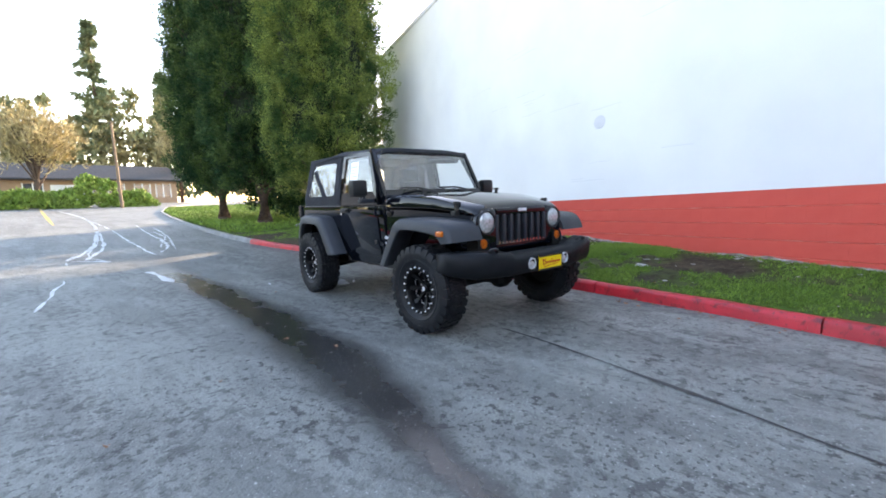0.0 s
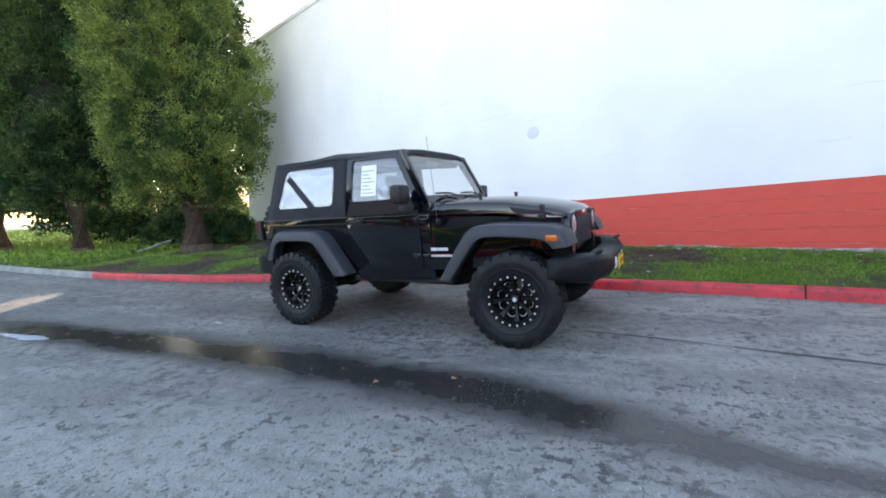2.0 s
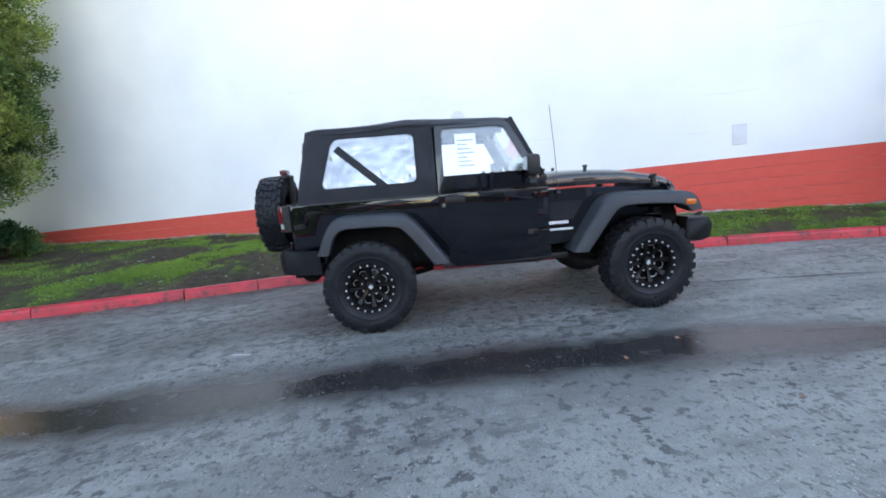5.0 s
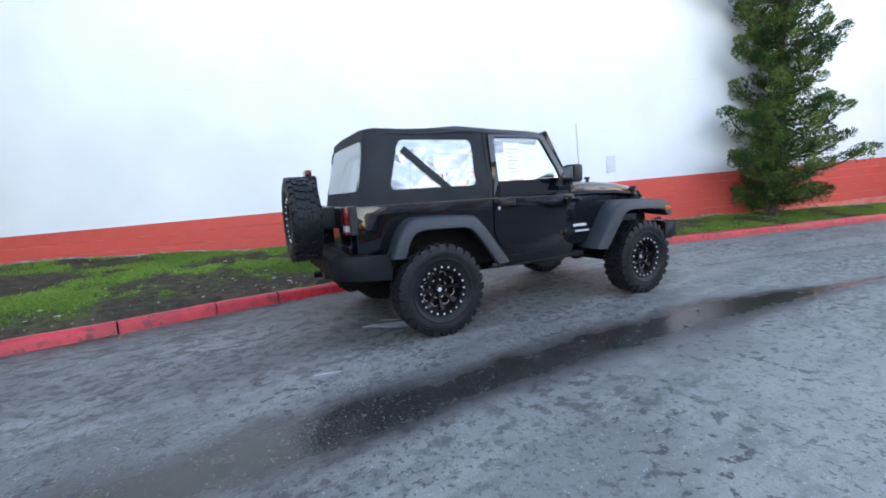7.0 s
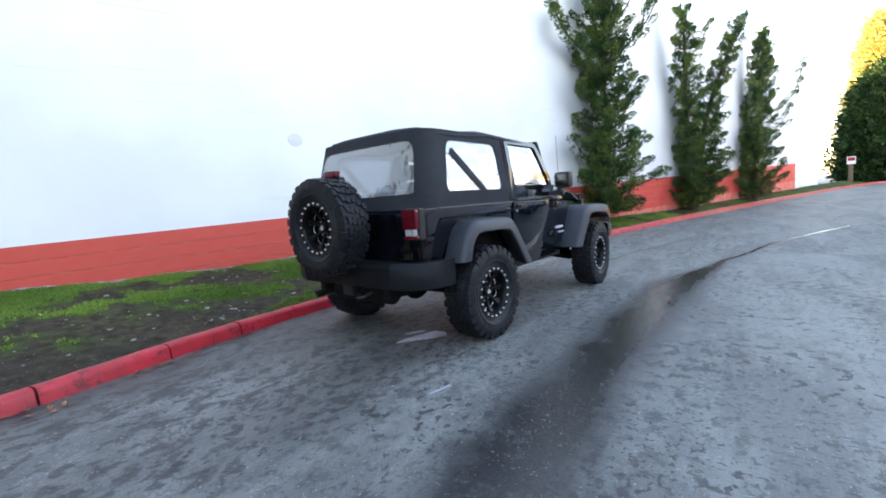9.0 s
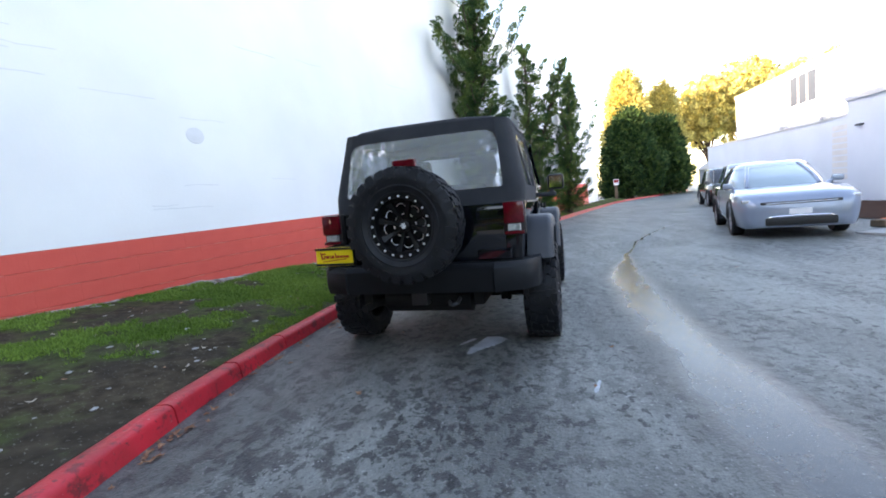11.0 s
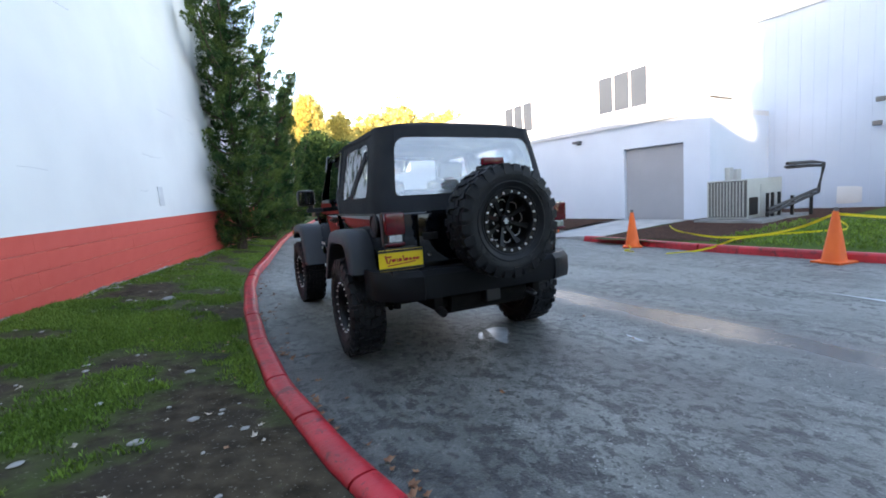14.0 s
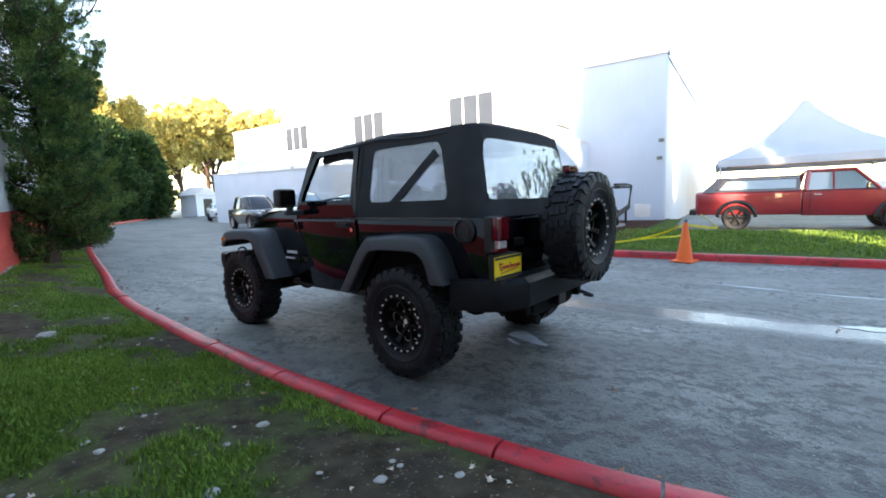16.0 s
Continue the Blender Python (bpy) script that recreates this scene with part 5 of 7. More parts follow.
# cabin
for s in (1, -1):
    seat = new("front_seat")
    seat.parent = jeep
    part("cushion", add_box(bmesh.new(), (0.62, s * 0.36 - 0.24, 0.70), (1.12, s * 0.36 + 0.24, 0.88), 0.05), SEAT, seat, smooth=True)
    part("seat_back", add_box(bmesh.new(), (-0.07, -0.23, 0.0), (0.07, 0.23, 0.58), 0.05, pose(0.66, s * 0.36, 0.84, 0, -14, 0)), SEAT, seat, smooth=True)
    part("headrest", add_box(bmesh.new(), (-0.05, -0.13, 0.60), (0.05, 0.13, 0.76), 0.04, pose(0.66, s * 0.36, 0.84, 0, -14, 0)), SEAT, seat, smooth=True)
    part("seat_base", add_box(bmesh.new(), (0.66, s * 0.36 - 0.2, 0.60), (1.08, s * 0.36 + 0.2, 0.70)), TRIM, seat)
bm = bmesh.new()
add_box(bm, (-0.12, -0.42, 0.60), (0.22, 0.42, 0.92), 0.05)
part("rear_bench", bm, SEAT, jeep, smooth=True)
part("rear_bench_back", add_box(bmesh.new(), (-0.20, -0.42, 0.88), (-0.08, 0.42, 1.30), 0.05), SEAT, jeep, smooth=True)
part("dashboard", add_prism(bmesh.new(), [(1.28, 0.80), (1.28, 1.08), (1.33, 1.16), (1.40, 1.18), (1.54, 1.20), (1.54, 0.80)], -0.68, 0.68, 0.02), TRIM, jeep, smooth=True)
bm = bmesh.new()
add_lathe(bm, [(0.185, -0.012), (0.197, 0.0), (0.185, 0.012), (0.173, 0.0)], 28, pose(1.14, 0.36, 1.13, 0, 0, 0) @ pose(0, 0, 0, 0, 0, -90) @ pose(0, 0, 0, -22), close=True)
add_box(bm, (-0.17, -0.01, -0.02), (0.17, 0.01, 0.02), 0, pose(1.14, 0.36, 1.13) @ pose(0, 0, 0, 0, 0, -90) @ pose(0, 0, 0, -22))
add_tube(bm, [(1.14, 0.36, 1.13), (1.36, 0.36, 1.04)], 0.035)
part("steering_wheel", bm, TRIM, jeep, smooth=True)
for s in (1, -1):
    bm = bmesh.new()
    add_tube(bm, chaikin([(0.40, s * 0.66, 0.60), (0.40, s * 0.645, 1.30), (0.42, s * 0.60, 1.665), (0.42, s * 0.52, 1.695), (0.42, 0, 1.70)], 2), 0.032, 10)
    add_tube(bm, [(0.42, s * 0.59, 1.675), (0.9, s * 0.59, 1.665), (1.25, s * 0.59, 1.64)], 0.030, 10)
    add_tube(bm, chaikin([(0.42, s * 0.59, 1.675), (-0.15, s * 0.60, 1.66), (-0.34, s * 0.61, 1.60), (-0.45, s * 0.62, 1.12)], 2), 0.030, 10)
    part("roll_bar", bm, CLOTH, jeep, smooth=True)
    bm = bmesh.new()
    add_box(bm, (0.44, s * 0.63 - 0.012, 0.9), (0.455, s * 0.63 + 0.035, 1.6))
    part("seat_belt", bm, TRIM, jeep)
sheet = pane("window_sticker", [(0.825, 1.325), (0.825, 1.625), (1.005, 1.62), (1.005, 1.32)], -1, PAPER, jeep, -0.016, 0.001, "white price sheet inside the door window")
for i in range(7):
    pane("print_bar", [(0.84, 1.345 + 0.036 * i), (0.84, 1.358 + 0.036 * i), (0.985 - 0.03 * (i % 3), 1.357 + 0.036 * i), (0.985 - 0.03 * (i % 3), 1.344 + 0.036 * i)], -1, PRINT, sheet, -0.0145, 0.0005)

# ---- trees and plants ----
# near-black colour that stands for shade deep inside the tree crowns
HEART = noisy("crown_shade", (0.006, 0.013, 0.005), (0.012, 0.018, 0.007), 6.0, 0.95, bump=1.0, bump_scale=9.0)
def leaf_mesh(name, centres, spread, count, length, width, outward, seed, droop=0.0):
    """Many small pointed leaves in clumps: four-cornered blades set about each clump's centre."""
    rng = np.random.default_rng(seed)
    c = np.repeat(np.asarray(centres, float), count, axis=0)
    o = np.repeat(np.asarray(outward, float), count, axis=0)
    n = len(c)
    off = rng.normal(size=(n, 3))
    off *= (spread * rng.random((n, 1)) ** 0.5) / np.linalg.norm(off, axis=1, keepdims=True)
    off[:, 2] *= 0.75
    d = o + rng.normal(scale=0.55, size=(n, 3)) + np.array([0, 0, 0.35 - droop])
    d /= np.linalg.norm(d, axis=1, keepdims=True)
    s = np.cross(d, rng.normal(size=(n, 3)))
    s /= np.linalg.norm(s, axis=1, keepdims=True) + 1e-9
    ln = length * rng.uniform(0.6, 1.3, (n, 1))
    wd = width * rng.uniform(0.6, 1.3, (n, 1))
    p = c + off
    v = np.stack([p, p + d * ln * 0.45 + s * wd, p + d * ln, p + d * ln * 0.45 - s * wd], axis=1).reshape(-1, 3)
    me = bpy.data.meshes.new(name)
    me.vertices.add(n * 4)
    me.vertices.foreach_set("co", v.ravel().astype(np.float32))
    me.loops.add(n * 4)
    me.loops.foreach_set("vertex_index", np.arange(n * 4, dtype=np.int32))
    me.polygons.add(n)
    me.polygons.foreach_set("loop_start", np.arange(0, n * 4, 4, dtype=np.int32))
    me.update(calc_edges=True)
    return me


def crown(me, material, parent, label=""):
    me.materials.append(material)
    ob = new("crown", me)
    ob.parent = parent
    if label:
        ob["label"] = label
    return ob


def lump(a, h, seed):
    return noise.noise((math.cos(a) * 1.3 + seed, math.sin(a) * 1.3, h * 0.55)) + 0.6 * noise.noise((math.cos(a) * 3 + seed, math.sin(a) * 3, h * 1.6))


def tuft_mesh(name, tufts, per, length, width, seed):
    """Feathery sprays: about each tuft (centre, axis, half-length, half-width) fine leaves stand outward on its skin."""
    rng = np.random.default_rng(seed)
    t = np.asarray(tufts, float)
    n = len(t) * per
    c, ax = np.repeat(t[:, 0:3], per, 0), np.repeat(t[:, 3:6], per, 0)
    L, R = np.repeat(t[:, 6:7], per, 0), np.repeat(t[:, 7:8], per, 0)
    ax /= np.linalg.norm(ax, axis=1, keepdims=True)
    d = rng.normal(size=(n, 3))
    d /= np.linalg.norm(d, axis=1, keepdims=True)
    d[:, 2] += 0.22
    d /= np.linalg.norm(d, axis=1, keepdims=True)
    along = (d * ax).sum(1, keepdims=True)
    rad = 0.62 + 0.42 * rng.random((n, 1)) ** 0.7
    p = c + (d - ax * along) * R * rad + ax * along * L * rad
    grow = d * 0.8 + ax * 0.75 + rng.normal(scale=0.35, size=(n, 3)) + np.array([0, 0, 0.15])
    grow /= np.linalg.norm(grow, axis=1, keepdims=True)
    s = np.cross(grow, rng.normal(size=(n, 3)))
    s /= np.linalg.norm(s, axis=1, keepdims=True) + 1e-9
    ln, wd = length * rng.uniform(0.6, 1.4, (n, 1)), width * rng.uniform(0.6, 1.3, (n, 1))
    v = np.stack([p, p + grow * ln * 0.5 + s * wd, p + grow * ln, p + grow * ln * 0.5 - s * wd], axis=1).reshape(-1, 3)
    me = bpy.data.meshes.new(name)
    me.vertices.add(n * 4)
    me.vertices.foreach_set("co", v.ravel().astype(np.float32))
    me.loops.add(n * 4)
    me.loops.foreach_set("vertex_index", np.arange(n * 4, dtype=np.int32))
    me.polygons.add(n)
    me.polygons.foreach_set("loop_start", np.arange(0, n * 4, 4, dtype=np.int32))
    me.update(calc_edges=True)
    return me


def columnar_tree(at, height, radius, material, seed, skirt=1.1, tufts=700, per=190, size=0.085, tip=0.35, label="tall columnar cypress with dense scaly foliage", trunk_r=0.28, big=1.0):
    """A columnar conifer: boughs that sweep out and up, each ending in a handful of rounded sprays, with gaps between."""
    rng = random.Random(seed)
    tree = thing("cypress_tree", label, "tree", at=at)
    bm = bmesh.new()
    add_tube(bm, [(0, 0, -0.3), (0.02, 0.0, 0.2), (0.05, 0.03, 1.5), (0, 0, height * 0.5), (0, 0, height * 0.93)], [trunk_r * 1.0, trunk_r * 0.94, trunk_r * 0.88, trunk_r * 0.45, 0.03], 10)
    part("trunk", bm, BARK, tree, smooth=True)
    tf = []
    boughs = tufts // 5
    for k in range(boughs):
        f = ((k + rng.random()) / boughs) ** 0.92
        h = skirt + (height - skirt) * f
        a = k * 2.39996 + rng.uniform(-0.5, 0.5)
        prof = min(1.0, 0.72 + f * 2.6) * (1 - max(0, f - 0.35) / 0.65 * (1 - tip)) if f < 0.9 else tip * (1 - (f - 0.9) * 7) + 0.06
        R = radius * max(0.08, prof) * (1 + 0.12 * lump(a, h, seed)) * rng.choice((0.86, 0.92, 0.97, 1.0, 1.03, 1.06))
        ca, sa = math.cos(a), math.sin(a)
        drop = min(1.6, 0.55 * R) if f > 0.06 else 0.25
        if k % 2 == 0 and R > 0.5:
            bm = bmesh.new()
            add_tube(bm, [(0, 0, h - drop), (ca * R * 0.5, sa * R * 0.5, h - drop * 0.7), (ca * R * 0.9, sa * R * 0.9, h)], [0.05, 0.035, 0.012], 5)
            part("limb", bm, BARK, tree)
        for q in range(5):
            g = (1.0, 0.98, 0.94, 0.88, 0.80)[q] * rng.uniform(0.96, 1.03)
            w = 0.16 * big
            ha = a + rng.gauss(0, 0.27 / max(0.4, R) * big)
            ctr = (math.cos(ha) * R * g, math.sin(ha) * R * g, h - drop * (1 - g) * 0.9 + rng.gauss(0, w))
            tf.append((*ctr, ca * 0.9, sa * 0.9, 0.35, rng.uniform(0.34, 0.58) * big, rng.uniform(0.24, 0.36) * big))
    # shaded sprays between the boughs
    for k in range(tufts // 2):
        f = 0.02 + 0.93 * ((k + rng.random()) / (tufts // 2))
        h, a = skirt + (height - skirt) * f, k * 2.39996 + rng.uniform(-0.4, 0.4)
        prof = min(1.0, 0.72 + f * 2.6) * (1 - max(0, f - 0.35) / 0.65 * (1 - tip)) if f < 0.9 else tip * (1 - (f - 0.9) * 7) + 0.06
        R = radius * max(0.08, prof) * rng.uniform(0.74, 0.88)
        tf.append((math.cos(a) * R, math.sin(a) * R, h, math.cos(a), math.sin(a), 0.3, rng.uniform(0.3, 0.45) * big, rng.uniform(0.28, 0.38) * big))
    # solid near-black core: paints the shade inside the crown and blocks see-through gaps
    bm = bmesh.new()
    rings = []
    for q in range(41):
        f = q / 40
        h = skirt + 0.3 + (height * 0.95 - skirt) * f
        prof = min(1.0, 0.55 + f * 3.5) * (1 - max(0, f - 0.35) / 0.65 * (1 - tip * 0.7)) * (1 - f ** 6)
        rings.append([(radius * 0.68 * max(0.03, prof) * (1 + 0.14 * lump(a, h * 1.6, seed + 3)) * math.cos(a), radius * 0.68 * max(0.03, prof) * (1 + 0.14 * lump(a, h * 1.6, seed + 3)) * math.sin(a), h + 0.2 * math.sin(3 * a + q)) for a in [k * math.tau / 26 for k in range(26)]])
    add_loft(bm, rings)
    part("crown_shade_core", bm, HEART, tree, smooth=True)
    crown(tuft_mesh("crown", tf, per, size, size * 0.26, seed), material, tree)
    return tree


def juniper(at, stems, seed, horns=(), wide=1.15):
    """A conifer with one or two stems and upswept, separate boughs against the wall; a stem is (lean x, lean y, height)."""
    rng = random.Random(seed)
    tree = thing("juniper_tree", "dark green juniper with upswept boughs against the wall", "tree", "junipers along the wall", at=at)
    tf = []
    for si, (lx, ly, height) in enumerate(stems):
        bm = bmesh.new()
        axis = [(lx * (z / height) ** 1.5 + 0.05 * math.sin(z * 1.3 + seed), ly * (z / height) ** 1.5 + 0.04 * math.cos(z * 1.1), z) for z in [height * i / 8 for i in range(9)]]
        add_tube(bm, [(0, 0, -0.3)] + axis, [0.17, 0.15, 0.13, 0.11, 0.10, 0.085, 0.07, 0.05, 0.035, 0.015], 8)
        part("trunk", bm, BARK, tree, smooth=True)
        n = 118 if len(stems) == 1 else 66
        boughs = []
        for k in range(n):
            f = 0.03 + 0.95 * ((k + rng.random()) / n) ** 1.05
            reach = wide * (1.0 - 0.95 * f ** 0.8) * min(1.0, 0.50 + f * 4.0) * rng.choice((0.55, 0.7, 0.85, 1.0, 1.0, 1.2)) + 0.08
            boughs.append((f, k * 2.39996 + rng.uniform(-0.4, 0.4), reach, rng.uniform(-0.05, 0.35) + 0.7 * f))
        if si == 0:
            boughs += list(horns)
        for f, a, reach, up in boughs:
            i = min(int(f * 8), 7)
            base = Vector(axis[i]).lerp(Vector(axis[i + 1]), f * 8 - i)
            ca, sa = math.cos(a), math.sin(a)
            to_wall = ca * 0.952 - sa * 0.305
            if to_wall > 0.2:
                reach = min(reach, 0.58 / to_wall)
            pts = chaikin([tuple(base), tuple(base + Vector((ca * reach * 0.4, sa * reach * 0.4, -0.04))), tuple(base + Vector((ca * reach * 0.8, sa * reach * 0.8, reach * up * 0.30))), tuple(base + Vector((ca * reach, sa * reach, reach * up)))], 2)
            bm = bmesh.new()
            add_tube(bm, pts, [0.035 - 0.028 * q / (len(pts) - 1) for q in range(len(pts))], 5)
            part("bough", bm, BARK, tree)
            m = int(4 + 9 * reach)
            for q in range(m):
                g = 0.12 + 0.88 * (q + 1) / m
                p = Vector(pts[min(int(g * (len(pts) - 1)), len(pts) - 1)])
                w = 0.10 * (1.5 - g)
                big = (0.27 - 0.13 * f) * rng.uniform(0.75, 1.2) * (1.22 - 0.62 * g)
                tf.append((p.x + rng.gauss(0, w), p.y + rng.gauss(0, w), p.z + 0.04 + rng.gauss(0, w * 0.6), ca * 0.7 + rng.gauss(0, 0.25), sa * 0.7 + rng.gauss(0, 0.25), 0.10 + 0.6 * up * g, big, big * 0.52))
    crown(tuft_mesh("crown", tf, 140, 0.052, 0.0105, seed), LEAF_C, tree)
    return tree


def ground_at(x, y):
    return east_height(x, y)


for k, (x, y, h, r, mat, lab) in enumerate(((7.25, 12.65, 15.5, 1.80, LEAF_A, "tall columnar cypress with yellow-green scaly foliage"), (7.1, 17.6, 15.5, 1.8, LEAF_B, "tall columnar cypress with dark green foliage"), (7.0, 22.2, 15.0, 1.9, LEAF_B, "tall columnar cypress with dark green foliage"))):
    columnar_tree(pose(x, y, ground_at(x, y) - 0.05, 0, 0, 40 * k), h, r, mat, 11 + k, tufts=1700 if k == 0 else 1200, per=230 if k == 0 else 150, size=0.058 if k == 0 else 0.088, big=0.82 if k == 0 else 1.0, tip=0.62, label=lab, skirt=1.3 if k == 0 else 1.5, trunk_r=0.42 if k == 0 else 0.32)
juniper(pose(4.22, -4.6, ground_at(4.22, -4.6) - 0.03), [(-0.25, 0.1, 8.4)], 21, [(0.56, radians(72), 2.1, 0.42), (0.555, radians(66), 1.7, 0.6), (0.58, radians(188), 1.5, 1.0), (0.56, radians(193), 1.2, 1.1), (0.47, radians(90), 1.3, 0.35), (0.40, radians(75), 1.2, 0.3), (0.66, radians(185), 0.9, 1.3), (0.68, radians(80), 1.0, 1.1), (0.05, radians(180), 0.9, 0.12), (0.16, radians(195), 1.1, 0.3), (0.15, radians(80), 1.3, 0.1), (0.24, radians(85), 1.3, 0.15)], 1.36)
juniper(pose(2.50, -10.2, ground_at(2.5, -10.2) - 0.03), [(0.15, 1.7, 6.9), (-1.45, -0.6, 6.7)], 22, [(0.12, radians(95), 1.1, 0.9), (0.62, radians(100), 0.8, 1.1), (0.8, radians(190), 0.7, 1.0), (0.2, radians(170), 1.2, 0.4), (0.15, radians(200), 1.1, 0.2)], 1.12)
juniper(pose(0.55, -16.2, ground_at(0.55, -16.2) - 0.03), [(-0.4, 0.0, 7.5)], 23, [(0.52, radians(200), 1.8, 1.15), (0.6, radians(60), 0.9, 1.8), (0.40, radians(205), 1.4, 0.8), (0.36, radians(95), 1.9, 1.0), (0.3, radians(100), 1.5, 0.5)], 1.3)

# a shrub at the foot of the first cypress
for x, y, r in ((9.2, 13.6, 0.95), (9.4, 14.8, 1.0), (9.5, 16.2, 1.1), (9.3, 18.0, 1.1), (9.6, 19.8, 1.2), (8.6, 13.9, 0.8), (8.5, 15.6, 0.85), (8.6, 12.5, 0.6), (10.2, 15.9, 1.25), (10.9, 16.9, 1.8), (10.4, 19.0, 1.7), (12.0, 16.9, 1.5), (10.6, 21.4, 2.3), (11.2, 23.8, 2.6)):
    shrub = thing("shrub", "low dark evergreen shrub by the white wall", "shrub", at=pose(x, y, ground_at(x, y) - 0.03))
    rng = random.Random(int(x * 10))
    cs, out = [], []
    for _ in range(int(300 * max(1, r))):
        a, e = rng.uniform(0, math.tau), rng.random() ** 0.7
        rr = r * (0.6 + 0.4 * rng.random()) * (1 + 0.2 * lump(a, e * 2, x))
        cs.append((rr * math.cos(a) * math.cos(e * 1.4), rr * math.sin(a) * math.cos(e * 1.4), r * 0.15 + rr * 0.95 * math.sin(e * 1.4)))
        out.append((math.cos(a) * 0.6, math.sin(a) * 0.6, 0.5))
    crown(leaf_mesh("crown", cs, 0.15 * max(1, r * 0.8), 15, 0.10 * max(1, r * 0.7), 0.028 * max(1, r * 0.7), out, 5), LEAF_B, shrub)
    bm = bmesh.new()
    for k in range(5):
        add_tube(bm, [(0, 0, -0.1), (0.25 * r * math.cos(k * 1.26), 0.25 * r * math.sin(k * 1.26), r * 0.7)], 0.015, 5)
    part("stem", bm, BARK, shrub)

# clipped conifers at the far bend: dark trees paint shaded halves, yellow ones sunlit tops
for x, y, h, r, mat, s in ((-9.3, -45, 9.5, 2.9, LEAF_B, 31), (-13.2, -47, 8.5, 2.3, LEAF_B, 32), (-10.5, -52, 15.5, 2.9, LEAF_Y, 33), (-16.0, -56, 14.0, 2.6, LEAF_Y, 34)):
    columnar_tree(pose(x, y, fall(y) - 0.05, 0, 0, s), h, r, mat, s, skirt=0.3, tufts=520, per=48, size=0.36, big=2.2, label="dense clipped conifer at the bend of the drive" if mat is LEAF_B else "tall yellow tree standing in for sunlit conifer tops")


def round_tree(at, height, radius, material, seed, clumps, size, label, name="tree", bare=False):
    """A broad tree: trunk, forked limbs and an open crown of leaf clumps."""
    rng = random.Random(seed)
    tree = thing(name, label, "tree", at=at)
    bm = bmesh.new()
    add_tube(bm, [(0, 0, -0.3), (0, 0, height * 0.2), (0.1, 0, height * 0.45)], [height * 0.03, height * 0.022, height * 0.014], 8)
    part("trunk", bm, BARK, tree)
    cs, out = [], []
    for k in range(26 if bare else 14):
        a, e = k * 2.4, rng.uniform(0.25, 1.35)
        tip = Vector((radius * math.cos(a) * math.cos(e), radius * math.sin(a) * math.cos(e), height * 0.5 + height * 0.48 * math.sin(e)))
        start = Vector((0.03 * k % 0.1, 0, height * rng.uniform(0.2, 0.45)))
        mid = start.lerp(tip, 0.5) + Vector((0, 0, height * 0.05))
        bm = bmesh.new()
        add_tube(bm, [start, mid, tip], [height * 0.010, height * 0.006, height * 0.002], 5)
        part("limb", bm, BARK, tree)
        for _ in range(clumps // (26 if bare else 14)):
            g = rng.uniform(0.35, 1.05)
            p = start.lerp(mid, g * 2) if g < 0.5 else mid.lerp(tip, g * 2 - 1)
            cs.append(tuple(p + Vector((rng.gauss(0, radius * 0.2), rng.gauss(0, radius * 0.2), rng.gauss(0, radius * 0.16)))))
            out.append((math.cos(a) * 0.4, math.sin(a) * 0.4, 0.3))
    crown(leaf_mesh("crown", cs, radius * 0.12, 9 if bare else 22, size, size * (0.05 if bare else 0.3), out, seed), material, tree)
    return tree


TWIG = noisy("bare_twigs", (0.28, 0.22, 0.11), (0.38, 0.31, 0.15), 2.0, 0.9, vary=0.4)
for k, (x, y, h, r) in enumerate(((-24, -62, 15, 5.0), (-31, -66, 18, 5.5), (-39, -64, 17, 6.0), (-48, -66, 15, 6.0), (-36, -78, 21, 6.0))):
    round_tree(pose(x, y, fall(y) - 0.1, 0, 0, 50 * k), h, r, LEAF_Y, 60 + k, 760, 0.6, "broad autumn tree with yellow leaves in low sun")

# far end of the drive
round_tree(pose(1.2, 56, fall(56) - 0.1), 9.2, 3.4, TWIG, 70, 700, 0.8, "nearly bare spreading tree with yellowish twigs", bare=True)
round_tree(pose(15.5, 66, fall(66) - 0.1), 11.0, 2.4, TWIG, 71, 420, 0.8, "nearly bare slim tree with brown twigs", bare=True)


def fir(at, height, radius, seed, label):
    """A tall fir with tiers of drooping boughs and gaps between them."""
    rng = random.Random(seed)
    tree = thing("fir_tree", label, "tree", at=at)
    bm = bmesh.new()
    add_tube(bm, [(0, 0, -0.5), (0, 0, height * 0.5), (0, 0, height)], [height * 0.014, height * 0.009, 0.03], 7)
    part("trunk", bm, BARK, tree)
    cs, out = [], []
    for k in range(110):
        f = rng.uniform(0.30, 0.99)
        a = rng.uniform(0, math.tau)
        R = radius * (1 - f) ** 0.6 * rng.uniform(0.5, 1.15)
        for q in range(8):
            g = (q + 1) / 8
            cs.append((math.cos(a) * R * g, math.sin(a) * R * g, height * f - R * g * 0.22 + rng.gauss(0, 0.15)))
            out.append((math.cos(a) * 0.9, math.sin(a) * 0.9, -0.1))
    crown(leaf_mesh("crown", cs, 0.5, 14, 0.9, 0.16, out, seed, 0.4), LEAF_FAR, tree)
    return tree


fir(pose(12.5, 112, 1.9), 36, 5.5, 80, "very tall thin fir far behind the houses")
fir(pose(22.5, 104, 1.9), 26, 4.5, 81, "tall fir far behind the houses")
